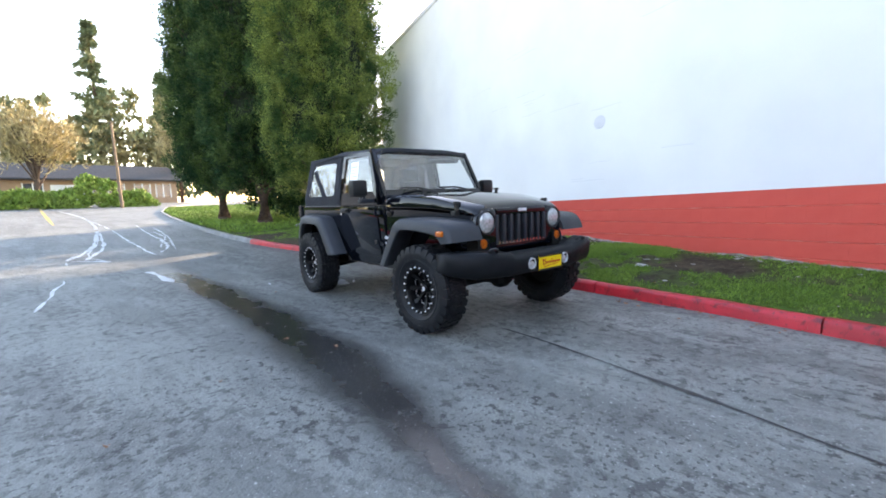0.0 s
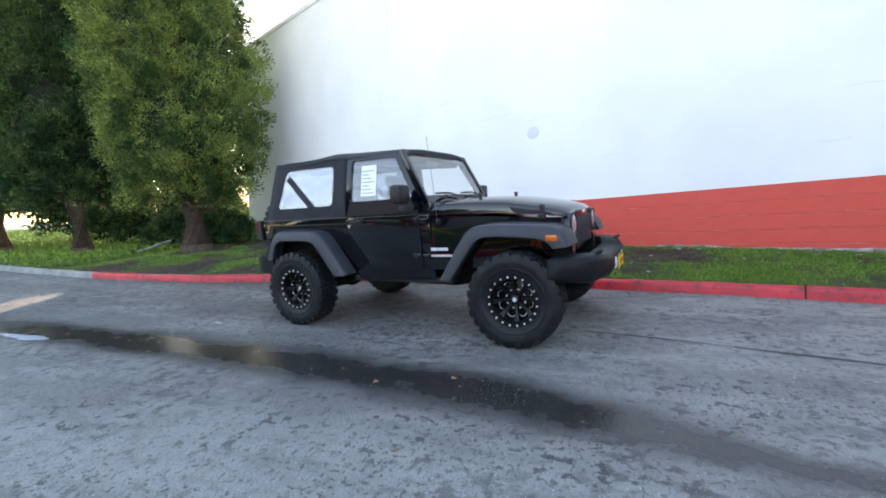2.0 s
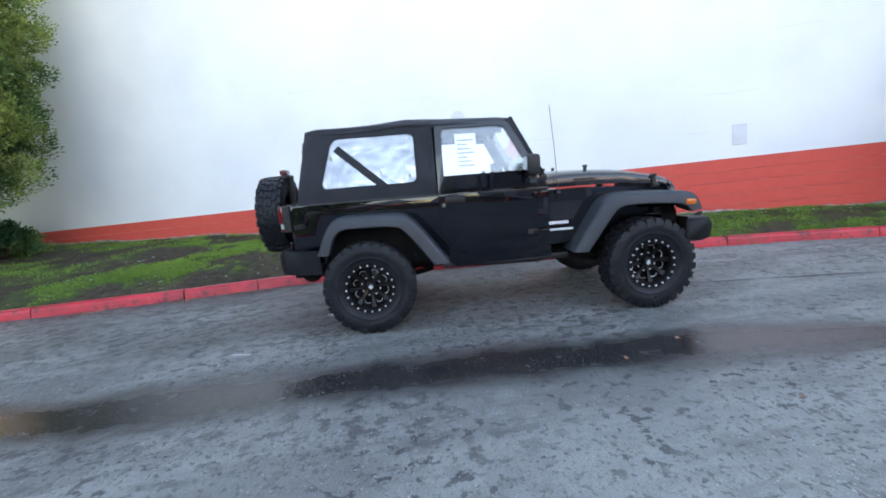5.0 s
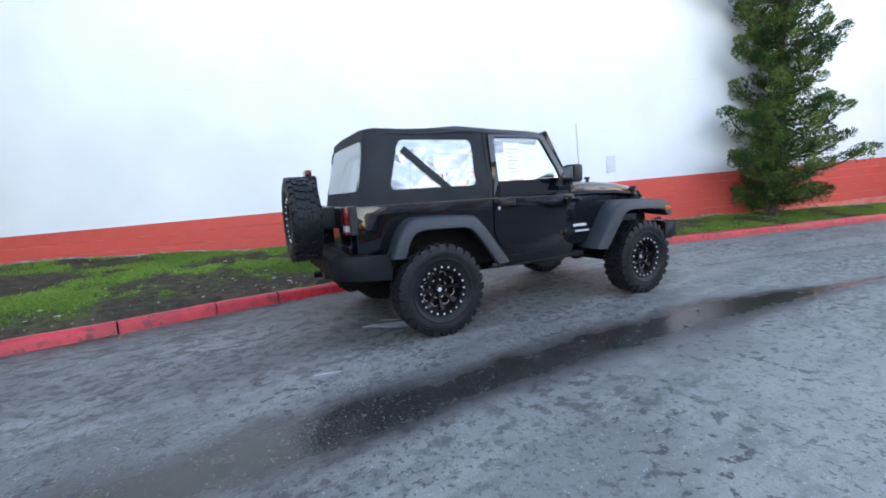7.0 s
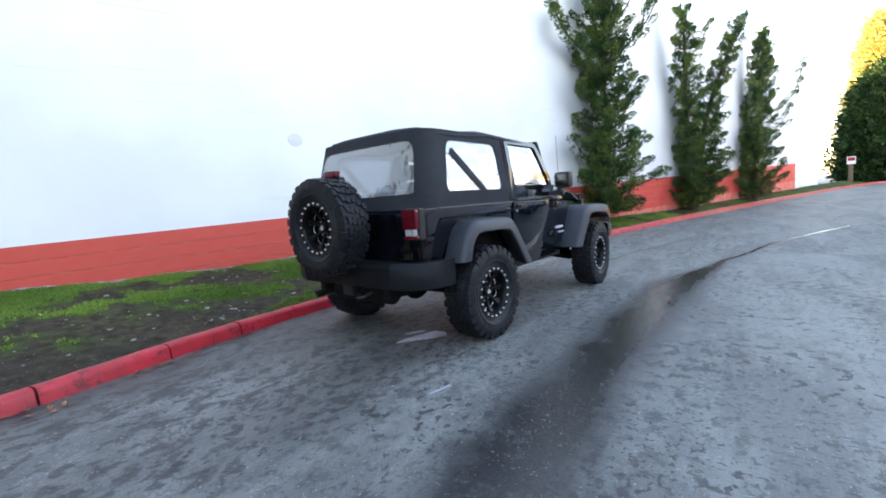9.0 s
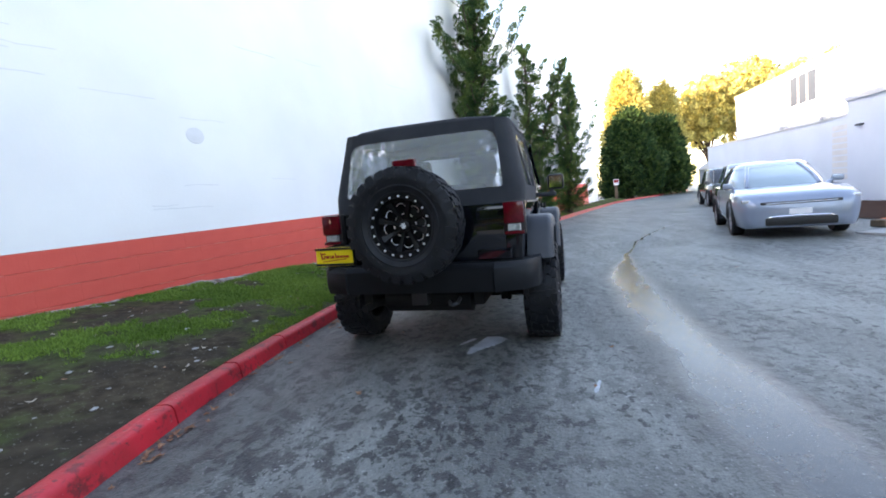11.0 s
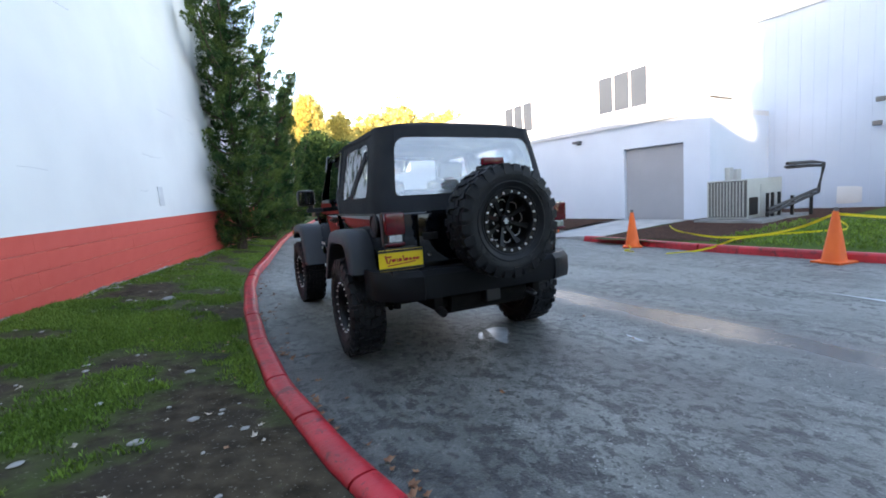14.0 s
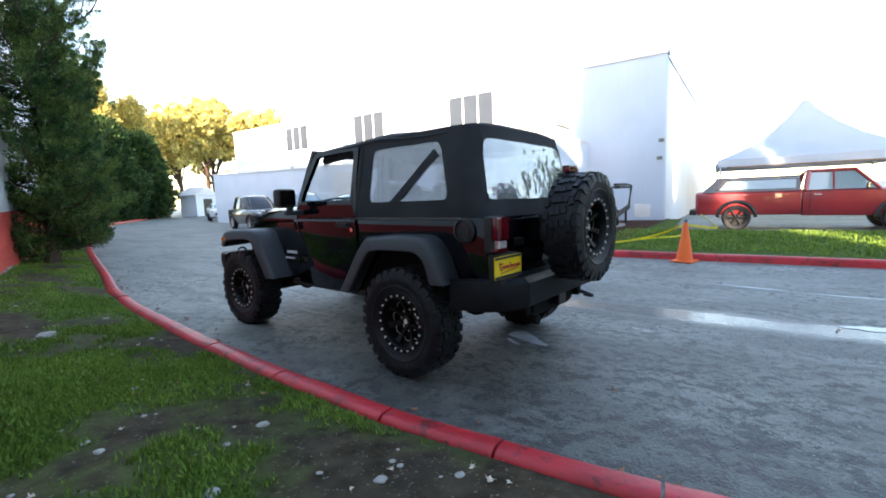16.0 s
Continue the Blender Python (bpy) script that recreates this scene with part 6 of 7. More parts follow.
# woods beyond the houses
rng = random.Random(9)
cs, out = [], []
for k in range(60):
    x, y = -45 + 1.55 * k + rng.uniform(-1, 1), rng.uniform(88, 100)
    h = rng.uniform(11, 19)
    for _ in range(40):
        f = rng.random()
        cs.append((x + rng.gauss(0, 2.0 * (1.1 - f)), y + rng.gauss(0, 1.5), 1.8 + h * (0.1 + 0.9 * f)))
        out.append((0, -0.5, 0.5))
me = leaf_mesh("far_woods", cs, 1.0, 12, 1.1, 0.3, out, 90)
me.materials.append(noisy("far_wood_foliage", (0.12, 0.15, 0.07), (0.26, 0.21, 0.10), 0.12, 0.9, vary=0.4))
tagged(new("far_woods", me), "mixed far woods of green and brown trees", "trees", kind="stuff")

# woods that close the place beyond the tent
rng = random.Random(19)
cs, out = [], []
for k in range(46):
    x, y = rng.uniform(-46, -38), 20.5 + 1.1 * k + rng.uniform(-0.8, 0.8)
    h = rng.uniform(8, 13)
    for _ in range(60):
        f = rng.random()
        cs.append((x + rng.gauss(0, 1.2), y + rng.gauss(0, 1.3 * (1.1 - f)), h * (0.02 + 0.98 * f)))
        out.append((0.5, 0, 0.5))
me = leaf_mesh("west_woods", cs, 0.9, 10, 1.0, 0.32, out, 95)
me.materials.append(LEAF_B)
tagged(new("west_woods", me), "dark evergreen woods beyond the lawn and the tent", "trees", kind="stuff")

# hedge mound before the houses
hedge = thing("hedge", "broad rounded green hedge beside the road", "hedge", at=pose(0, 50, fall(50) - 0.1))
cs, out = [], []
for k in range(1500):
    x = rng.uniform(-16, 9.2)
    top = (1.55 + 0.55 * noise.noise((x * 0.35, 0, 4)) + (1.0 if 3.6 < x < 6.4 else 0.0)) * min(1, (9.6 - x) * 0.8)
    a = rng.uniform(0, math.pi)
    cs.append((x, -1.8 * math.cos(a), max(0.1, top * math.sin(a) * rng.uniform(0.8, 1.0))))
    out.append((0, -math.cos(a) * 0.6, 0.6))
crown(leaf_mesh("crown", cs, 0.3, 26, 0.26, 0.09, out, 91), HEDGE, hedge)

# ---- lawn growth ----
rng = np.random.default_rng(4)
pts = []
while len(pts) < 62000:
    u = rng.random()
    y = rng.uniform(-9, 14.5) if u < 0.4 else rng.uniform(2.0, 9.0)
    a, b = kerb_x(y) + 0.12, (wall_x(y) if y < 13.4 else kerb_x(y) + 7)
    x = rng.uniform(a, b)
    if turf(x, y) * 1.5 > rng.random() - 0.05:
        pts.append((x, y))
pts = np.array(pts)
z = np.array([east_height(x, y) for x, y in pts])
c = np.column_stack([pts, z - 0.005])
n = len(c)
me = leaf_mesh("grass", c, 0.022, 3, 0.034, 0.0046, np.tile((0.0, 0.0, 0.9), (n, 1)), 41)
me.materials.append(GRASS)
tagged(new("grass", me), "short green grass growing in worn patches", "grass", kind="stuff")
pts = rng.uniform((-9.5, 3.2), (-2.45, 22), (26000, 2))
c = np.array([(x, y, west_height(x, y)) for x, y in pts if x > -6.3 and y > 4.2])
me = leaf_mesh("west_grass", c, 0.03, 2, 0.07, 0.012, np.tile((0.0, 0.0, 0.9), (len(c), 1)), 42)
me.materials.append(GRASS)
tagged(new("west_grass", me), "short green grass on the far lawn", "grass", kind="stuff")

pts = rng.uniform((5.0, 14.5), (16, 42), (30000, 2))
c = np.array([(x, y, east_height(x, y)) for x, y in pts if x > kerb_x(y) + 0.2 and x < kerb_x(y) + 9.5 + (y - 13.6) * 0.2])
me = leaf_mesh("far_grass", c, 0.05, 2, 0.10, 0.026, np.tile((0.0, 0.0, 0.9), (len(c), 1)), 43)
me.materials.append(GRASS)
tagged(new("far_grass", me), "green grass under the cypress trees", "grass", kind="stuff")

# fallen leaves and pale stones
DRY = noisy("dry_leaf", (0.15, 0.060, 0.030), (0.27, 0.16, 0.095), 9.0, 0.8, vary=0.5)
STONE = noisy("pale_stone", (0.38, 0.37, 0.35), (0.21, 0.205, 0.19), 9.0, 0.85, bump=0.4, bump_scale=30.0)
rs = random.Random(14)


def leaf_shape(seed):
    r2 = random.Random(seed)
    bm = bmesh.new()
    tips = [(0.0, 0.055), (0.6, 0.03), (1.1, 0.05), (1.7, 0.025), (2.3, 0.042), (2.9, 0.02), (3.14, 0.05), (3.5, 0.02), (4.0, 0.042), (4.6, 0.025), (5.2, 0.05), (5.7, 0.03)]
    mid = bm.verts.new((0, 0, 0.004))
    curl, fold = r2.uniform(0, math.tau), r2.uniform(6, 16)
    ring = []
    for a, r in tips:
        a, r = a + r2.uniform(-0.2, 0.2), r * r2.uniform(0.55, 1.1)
        x, y = r * math.cos(a), r * math.sin(a) * 0.8
        ring.append(bm.verts.new((x, y, fold * (x * math.cos(curl) + y * math.sin(curl)) ** 2 + r2.uniform(0.0, 0.012))))
    for k in range(len(ring)):
        bm.faces.new((mid, ring[k], ring[(k + 1) % len(ring)]))
    me = bpy.data.meshes.new("fallen_leaf")
    bm.to_mesh(me)
    bm.free()
    me.materials.append(DRY)
    return me


shapes = [leaf_shape(k) for k in range(5)]
PALE_LEAF = noisy("bleached_leaf", (0.34, 0.28, 0.22), (0.48, 0.42, 0.36), 8.0, 0.85, vary=0.4)
pale_shapes = [leaf_shape(k + 9) for k in range(4)]
for me in pale_shapes:
    me.materials[0] = PALE_LEAF
spots = [(4.04, 6.34, 0), (2.6, 6.23, 0), (0.92, 2.98, 0), (5.0, 6.98, 0), (4.62, 0.6, 0), (4.58, 0.35, 0)]
for k in range(70):
    y = rs.uniform(-2.5, 9.5)
    d = abs(rs.gauss(0, 0.10)) + 0.10
    spots.append((kerb_x(y) - d, y, 0))
for cy, m in ((6.9, 16), (7.7, 12), (5.9, 9), (4.6, 8), (8.6, 14), (3.2, 6)):
    for k in range(m):
        y = cy + rs.gauss(0, 0.13)
        spots.append((kerb_x(y) - 0.09 - abs(rs.gauss(0, 0.09)), y, 0))
for k in range(9):
    spots.append((rs.uniform(0.2, 4.8), rs.uniform(-0.5, 9.5), 0))
for k in range(135):
    y = rs.uniform(0, 9.8)
    spots.append((kerb_x(y) + rs.uniform(0.2, 2.2), y, 1))
for k, (x, y, on) in enumerate(spots):
    if on and x > wall_x(y) - 0.1:
        continue
    z = east_height(x, y) + 0.012 if on else fall(y) + camber(x) + 0.003
    pale = on and k % 5 < 3
    ob = new("fallen_leaf", (pale_shapes[k % 4] if pale else shapes[k % 5]))
    s = rs.uniform(0.28, 0.62) if on else rs.uniform(0.4, 0.85)
    ob.matrix_world = pose(x, y, z, rs.uniform(-8, 8), rs.uniform(-8, 8), rs.uniform(0, 360)) @ Matrix.Diagonal((s, s, s, 1))
    tagged(ob, ("bleached scrap of dry leaf lying on the " if pale else "curled dry brown leaf lying on the ") + ("grass" if on else "asphalt"), "leaf", "fallen leaves")
bm = bmesh.new()
bmesh.ops.create_icosphere(bm, subdivisions=2, radius=0.05)
for v in bm.verts:
    v.co *= 1 + 0.35 * noise.noise(v.co * 25)
    v.co.z *= 0.5
smesh = bpy.data.meshes.new("stone")
bm.to_mesh(smesh)
bm.free()
smesh.materials.append(STONE)
spots = [(5.82, 2.15, 1.7)]
for k in range(150):
    y = rs.uniform(1, 9.5)
    spots.append((kerb_x(y) + 0.25 + rs.random() * 2.3, y, rs.choice((0.14, 0.18, 0.22, 0.3, 0.4, 0.55))))
for k in range(90):
    u = rs.uniform(-9, 6)
    x, y, _ = on_wall(u, 0, rs.uniform(0.03, 0.25))
    spots.append((x, y, rs.uniform(0.2, 0.6)))
for x, y, s in spots:
    if x > wall_x(y) - 0.04:
        continue
    ob = new("stone", smesh)
    ob.matrix_world = pose(x, y, east_height(x, y) + 0.005, 0, 0, rs.uniform(0, 360)) @ Matrix.Diagonal((s * rs.uniform(0.8, 1.5), s, s * rs.uniform(0.35, 0.7), 1))
    tagged(ob, "small pale stone in the grass strip", "stone", "stones in the grass")

# ---- vehicles beyond ----
SILVER = noisy("silver_car_paint", (0.26, 0.31, 0.39), (0.23, 0.28, 0.36), 2.0, 0.3, metal=0.35, coat=1.0)
CAR_DARK = noisy("dark_brown_car_paint", (0.03, 0.022, 0.02), (0.035, 0.026, 0.023), 2.0, 0.3, coat=1.0)
CAR_WHITE = noisy("white_car_paint", (0.7, 0.72, 0.74), (0.68, 0.7, 0.72), 2.0, 0.3, coat=1.0)
TRUCK_RED = noisy("faded_red_truck_paint", (0.36, 0.022, 0.028), (0.28, 0.02, 0.026), 1.2, 0.35, coat=0.8)
# pale blue base colour paints in the sky that the panes reflect
CAR_GLASS = noisy("sky_pale_car_glass", (0.22, 0.30, 0.33), (0.25, 0.33, 0.36), 1.0, 0.04, spec=0.9, coat=1.0)
TYRE = RUBBER
ALLOY = noisy("alloy_wheel", (0.5, 0.5, 0.52), (0.4, 0.4, 0.42), 9.0, 0.35, metal=0.7)


def add_wheel(parent, x, y, r, w, rim_mat, spokes=5):
    s = 1 if y > 0 else -1
    wheel = new("wheel")
    wheel.parent = parent
    wheel.matrix_basis = pose(x, y, r, 0, 0, 0 if s > 0 else 180)
    bm = bmesh.new()
    add_lathe(bm, [(r * 0.66, w * 0.45), (r * 0.72, w * 0.5), (r * 0.93, w * 0.5), (r, w * 0.38), (r, -w * 0.38), (r * 0.93, -w * 0.5), (r * 0.66, -w * 0.45)], 32)
    part("tyre", bm, TYRE, wheel, smooth=True)
    bm = bmesh.new()
    add_lathe(bm, [(r * 0.68, w * 0.46), (r * 0.62, w * 0.40), (r * 0.60, w * 0.1), (r * 0.2, w * 0.12), (0.001, w * 0.14)], 28)
    for k in range(spokes):
        add_loft(bm, [[pose(0, 0, 0, 0, 360 / spokes * k, 0) @ Vector(p) for p in ((q * r, h * w, -b * r), (q * r, (h + 0.1) * w, 0), (q * r, h * w, b * r))] for q, h, b in ((0.05, 0.3, 0.09), (0.4, 0.33, 0.07), (0.66, 0.38, 0.12))])
    part("rim", bm, rim_mat, wheel, smooth=True)


def section(x, w, z0, z1, n=5, tuck=0.06, shoulder=0.10):
    """A rounded cross-section of a car's body at x."""
    right = [(w - tuck * 1.6, z0), (w - tuck, z0 + 0.03), (w - 0.015, z0 + (z1 - z0) * 0.35), (w, z0 + (z1 - z0) * 0.62), (w - 0.02, z1 - shoulder * 0.6), (w - shoulder, z1 - 0.01), (w * 0.5, z1 + 0.015)]
    return [(x, -y, z) for y, z in right] + [(x, y, z) for y, z in right[::-1]]


def make_car(name, label, at, paint, stations, cabin_low, cabin_top, wheels, r, rim=ALLOY, grille_z=(0.28, 0.42), lamps=None, panes=CAR_GLASS):
    """stations: (x, half width, sill, belt). cabin_low and cabin_top: (rear x, front x, half width, height)."""
    car = thing(name, label, "car", at=at)
    bm = bmesh.new()
    add_loft(bm, [section(*s) for s in stations])
    body = part("body", bm, paint, car, smooth=True, angle=60)
    (lr, lf, lw, lz), (tr, tf, tw, tz) = cabin_low, cabin_top

    def outline(f, n=28, grow=0.0):
        """The cabin's rounded outline at a share f of its height; it curves in towards the roof."""
        c = f ** 1.35
        r0, r1, w = lr + (tr - lr) * c, lf + (tf - lf) * c, lw + (tw - lw) * c
        if f > 1:
            r0, r1, w = tr + (f - 1) * 3.2, tf - (f - 1) * 3.2, tw - (f - 1) * 1.6
        z = lz + (tz - 0.07 - lz) * min(f, 1) + (0.07 * (1 - (1 - min(1, (f - 1) / 0.09)) ** 2) if f > 1 else 0)
        pts = []
        for k in range(n):
            a = math.tau * (k + 0.5) / n
            ca, sa = math.cos(a), math.sin(a)
            pts.append(((r0 + r1) / 2 + ((r1 - r0) / 2 + grow) * math.copysign(abs(ca) ** 0.5, ca), (w + grow) * math.copysign(abs(sa) ** 0.62, sa), z))
        return pts

    bm = bmesh.new()
    add_loft(bm, [outline(f) for f in (0.0, 0.25, 0.5, 0.75, 0.92)], cap=False)
    part("glazing", bm, panes, car, smooth=True, angle=50)
    bm = bmesh.new()
    add_loft(bm, [outline(f, grow=g) for f, g in ((0.90, 0.008), (1.0, 0.006), (1.03, 0.0), (1.06, 0.0), (1.09, 0.0))])
    part("roof", bm, paint, car, smooth=True, angle=60)
    for k in (2, 25, 11, 16, 6, 21):
        bm = bmesh.new()
        add_tube(bm, [outline(f)[k] for f in (0.0, 0.3, 0.6, 0.95)], 0.03 if k in (6, 21) else 0.042, 6)
        part("pillar", bm, paint if k not in (6, 21) else TRIM, car, smooth=True)
    for s in (1, -1):
        bm = bmesh.new()
        add_box(bm, (lf - 0.35, s * (lw + 0.04) - 0.09, lz + 0.015), (lf - 0.22, s * (lw + 0.04) + 0.09, lz + 0.125), 0.03)
        add_cyl(bm, (lf - 0.28, s * (lw - 0.12), lz - 0.02), (lf - 0.28, s * lw, lz + 0.05), 0.03)
        part("mirror", bm, paint, car, smooth=True)
        for x in wheels:
            bm = bmesh.new()
            w = max(q[1] for q in stations)
            pts = [(x + (r + 0.07) * math.cos(t), s * (w - 0.035), r + (r + 0.07) * math.sin(t)) for t in [math.pi * k / 14 for k in range(15)]]
            add_tube(bm, pts, 0.05, 6)
            part("wheel_arch", bm, TRIM, car)
            add_wheel(car, x, s * (w - 0.12), r, 0.22, rim)
    fx, fw = stations[-1][0], stations[-1][1]
    if lamps:
        for s in (1, -1):
            x, y, z, dx, dy, dz = lamps
            bm = bmesh.new()
            add_box(bm, (x - dx, s * y - dy, z - dz), (x + dx, s * y + dy, z + dz), 0.03, None)
            part("headlight", bm, CLEAR_LENS, car, smooth=True)
    part("grille", add_box(bmesh.new(), (fx - 0.06, -fw * 0.78, grille_z[0]), (fx + 0.02, fw * 0.78, grille_z[1]), 0.03), TRIM, car, smooth=True)
    return car


sedan = make_car("sedan", "silver-blue four-door sedan parked nose towards the camera", pose(-2.52, -2.3, 0, 0, 0, 74), SILVER,
                 [(-2.40, 0.70, 0.40, 0.92), (-2.30, 0.82, 0.30, 1.01), (-1.7, 0.91, 0.22, 1.02), (-0.8, 0.935, 0.20, 0.99), (0.4, 0.935, 0.20, 0.965), (1.0, 0.93, 0.20, 0.965), (1.4, 0.93, 0.20, 0.94), (1.8, 0.925, 0.20, 0.905), (2.1, 0.905, 0.20, 0.855), (2.26, 0.875, 0.20, 0.82), (2.36, 0.83, 0.21, 0.775), (2.43, 0.76, 0.22, 0.72), (2.47, 0.66, 0.24, 0.65)],
                 (-1.95, 1.28, 0.87, 0.955), (-0.95, 0.25, 0.66, 1.49), (-1.38, 1.36), 0.335, lamps=(2.24, 0.73, 0.715, 0.15, 0.12, 0.035), grille_z=(0.25, 0.40))
part("upper_grille", add_box(bmesh.new(), (2.30, -0.58, 0.635), (2.482, 0.58, 0.690), 0.02), TRIM, sedan, smooth=True)
part("badge", add_box(bmesh.new(), (2.475, -0.50, 0.655), (2.49, 0.50, 0.667), 0.005), CHROME, sedan)
part("licence_plate", add_box(bmesh.new(), (2.465, -0.16, 0.45), (2.488, 0.16, 0.55), 0.005), PAPER, sedan, "pale number plate left blank")
bm = bmesh.new()
add_tube(bm, [(2.30, -0.72, 0.255), (2.40, -0.62, 0.30), (2.47, -0.42, 0.415), (2.49, 0, 0.43), (2.47, 0.42, 0.415), (2.40, 0.62, 0.30), (2.30, 0.72, 0.255)], 0.017, 6)
part("chrome_strip", bm, CHROME, sedan)
for s in (1, -1):
    part("door_line", add_box(bmesh.new(), (-0.35, s * 0.936 - 0.003, 0.32), (-0.335, s * 0.936 + 0.003, 0.92)), TRIM, sedan)
    part("handle", add_box(bmesh.new(), (-0.25, s * 0.93 - 0.02, 0.78), (-0.05, s * 0.93 + 0.02, 0.81), 0.01), SILVER, sedan)

SUV_ST = [(-2.30, 0.78, 0.45, 1.05), (-2.2, 0.90, 0.35, 1.12), (-1.2, 0.96, 0.30, 1.12), (0.3, 0.965, 0.30, 1.10), (1.2, 0.95, 0.30, 1.08), (1.9, 0.90, 0.32, 1.00), (2.25, 0.78, 0.36, 0.92), (2.35, 0.66, 0.42, 0.82)]
SUV_DARK = noisy("black_brown_car_paint", (0.018, 0.015, 0.014), (0.022, 0.018, 0.017), 2.0, 0.25, coat=1.0)
make_car("parked_suv", "black-brown sport utility car parked behind the silver sedan", pose(-6.8, -15.0, fall(-15), 0, 0, 77), SUV_DARK, SUV_ST, (-2.15, 1.15, 0.86, 1.08), (-1.85, 0.30, 0.70, 1.80), (-1.4, 1.42), 0.37, lamps=(2.18, 0.68, 0.86, 0.12, 0.12, 0.06), grille_z=(0.5, 0.8), panes=DARK_GLASS)
make_car("parked_car", "white car parked along the far building", pose(-12.6, -30.0, fall(-30), 0, 0, 66), CAR_WHITE, SUV_ST, (-2.0, 1.15, 0.86, 1.0), (-1.4, 0.25, 0.64, 1.48), (-1.4, 1.42), 0.34, lamps=(2.18, 0.68, 0.80, 0.12, 0.12, 0.06), grille_z=(0.5, 0.7))
make_car("parked_car", "dark blue-grey car parked at the far end", pose(-17.0, -38.0, fall(-38), 0, 0, 60), CAR_DARK, SUV_ST, (-2.1, 1.15, 0.86, 1.02), (-1.6, 0.25, 0.64, 1.50), (-1.4, 1.42), 0.34, lamps=(2.18, 0.68, 0.80, 0.12, 0.12, 0.06), grille_z=(0.5, 0.7))
make_car("parked_car", "pale blue car with rounded roof beside the low wall", pose(-5.0, -8.6, fall(-8.6), 0, 0, 76), SILVER, SUV_ST, (-1.9, 1.1, 0.84, 1.06), (-1.3, 0.2, 0.66, 1.74), (-1.4, 1.42), 0.34, lamps=(2.18, 0.68, 0.80, 0.12, 0.12, 0.06), grille_z=(0.5, 0.7))

# red pickup with a cap over its bed: x forward
pickup = thing("pickup_truck", "faded red pickup truck with a dark bed cap", "truck", at=pose(-9.8, 7.3, 0.0, 0, 0, 90))
bm = bmesh.new()
add_loft(bm, [section(*q) for q in ((-1.62, 0.88, 0.50, 1.12), (-1.55, 0.96, 0.45, 1.14), (0.92, 0.965, 0.45, 1.13), (0.95, 0.95, 0.45, 1.13))])
part("bed", bm, TRUCK_RED, pickup, smooth=True, angle=40)
bm = bmesh.new()
add_loft(bm, [section(*q) for q in ((0.98, 0.955, 0.42, 1.14), (2.35, 0.965, 0.42, 1.14), (2.5, 0.96, 0.42, 1.14), (3.3, 0.94, 0.44, 1.10), (3.75, 0.92, 0.48, 1.05), (3.82, 0.86, 0.52, 1.00))])
part("cab_body", bm, TRUCK_RED, pickup, smooth=True, angle=40)
bm = bmesh.new()
add_loft(bm, [[(x0, -w, z), (x1, -w, z), (x1, w, z), (x0, w, z)] for x0, x1, w, z in ((1.0, 2.55, 0.90, 1.13), (1.08, 2.05, 0.76, 1.62))], cap=False)
part("cab_glazing", bm, CAR_GLASS, pickup)
part("cab_roof", add_box(bmesh.new(), (1.03, -0.79, 1.60), (2.08, 0.79, 1.70), 0.045), TRUCK_RED, pickup, smooth=True)
for s in (1, -1):
    for a, b, q in (((1.03, 0.90), (1.08, 0.77), 0.06), ((2.52, 0.90), (2.06, 0.77), 0.04), ((1.62, 0.90), (1.60, 0.77), 0.025)):
        bm = bmesh.new()
        add_tube(bm, [(a[0], s * a[1], 1.12), (b[0], s * b[1], 1.63)], q, 6)
        part("pillar", bm, TRUCK_RED, pickup)
    part("door_line", add_box(bmesh.new(), (1.12, s * 0.962 - 0.004, 0.55), (1.135, s * 0.962 + 0.004, 1.1)), TRIM, pickup)
    part("handle", add_box(bmesh.new(), (1.2, s * 0.965 - 0.02, 0.98), (1.36, s * 0.965 + 0.02, 1.02), 0.008), CHROME, pickup)
    part("mirror", add_box(bmesh.new(), (2.2, s * 1.06 - 0.1, 1.12), (2.28, s * 1.06 + 0.1, 1.30), 0.02), CHROME, pickup)
    part("side_badge", add_box(bmesh.new(), (2.75, s * 0.958 - 0.006, 0.93), (3.05, s * 0.958 + 0.006, 0.955)), PAPER, pickup)
    for x in (-0.55, 2.95):
        bm = bmesh.new()
        add_tube(bm, [(x + 0.47 * math.cos(t), s * 0.945, 0.38 + 0.47 * math.sin(t)) for t in [math.pi * k / 14 for k in range(15)]], 0.06, 6)
        part("wheel_arch", bm, TRIM, pickup)
        add_wheel(pickup, x, s * 0.85, 0.37, 0.25, TRIM, 6)
bm = bmesh.new()
add_loft(bm, [[(x0, -w, z), (x1, -w, z), (x1, w, z), (x0, w, z)] for x0, x1, w, z in ((-1.45, 0.93, 0.88, 1.13), (-1.05, 0.90, 0.74, 1.56))])
cap = part("bed_cap", bm, CAR_DARK, pickup, "dark fibreglass cap over the bed")
for s in (1, -1):
    bm = bmesh.new()
    add_loft(bm, [[(x, s * (0.885 - 0.33 * (z - 1.13)), z) for x, z in ((-1.0, 1.20), (0.82, 1.20), (0.82, 1.45), (-0.82, 1.45))], [(x, s * (0.895 - 0.33 * (z - 1.13)), z) for x, z in ((-1.0, 1.20), (0.82, 1.20), (0.82, 1.45), (-0.82, 1.45))]])
    part("side_window", bm, CAR_GLASS, cap)
    bm = bmesh.new()
    add_tube(bm, [(x, s * (0.90 - 0.33 * (z - 1.13)), z) for x, z in ((-1.12, 1.17), (-0.85, 1.48), (0.88, 1.49))], 0.014, 5)
    part("trim_strip", bm, CHROME, cap)
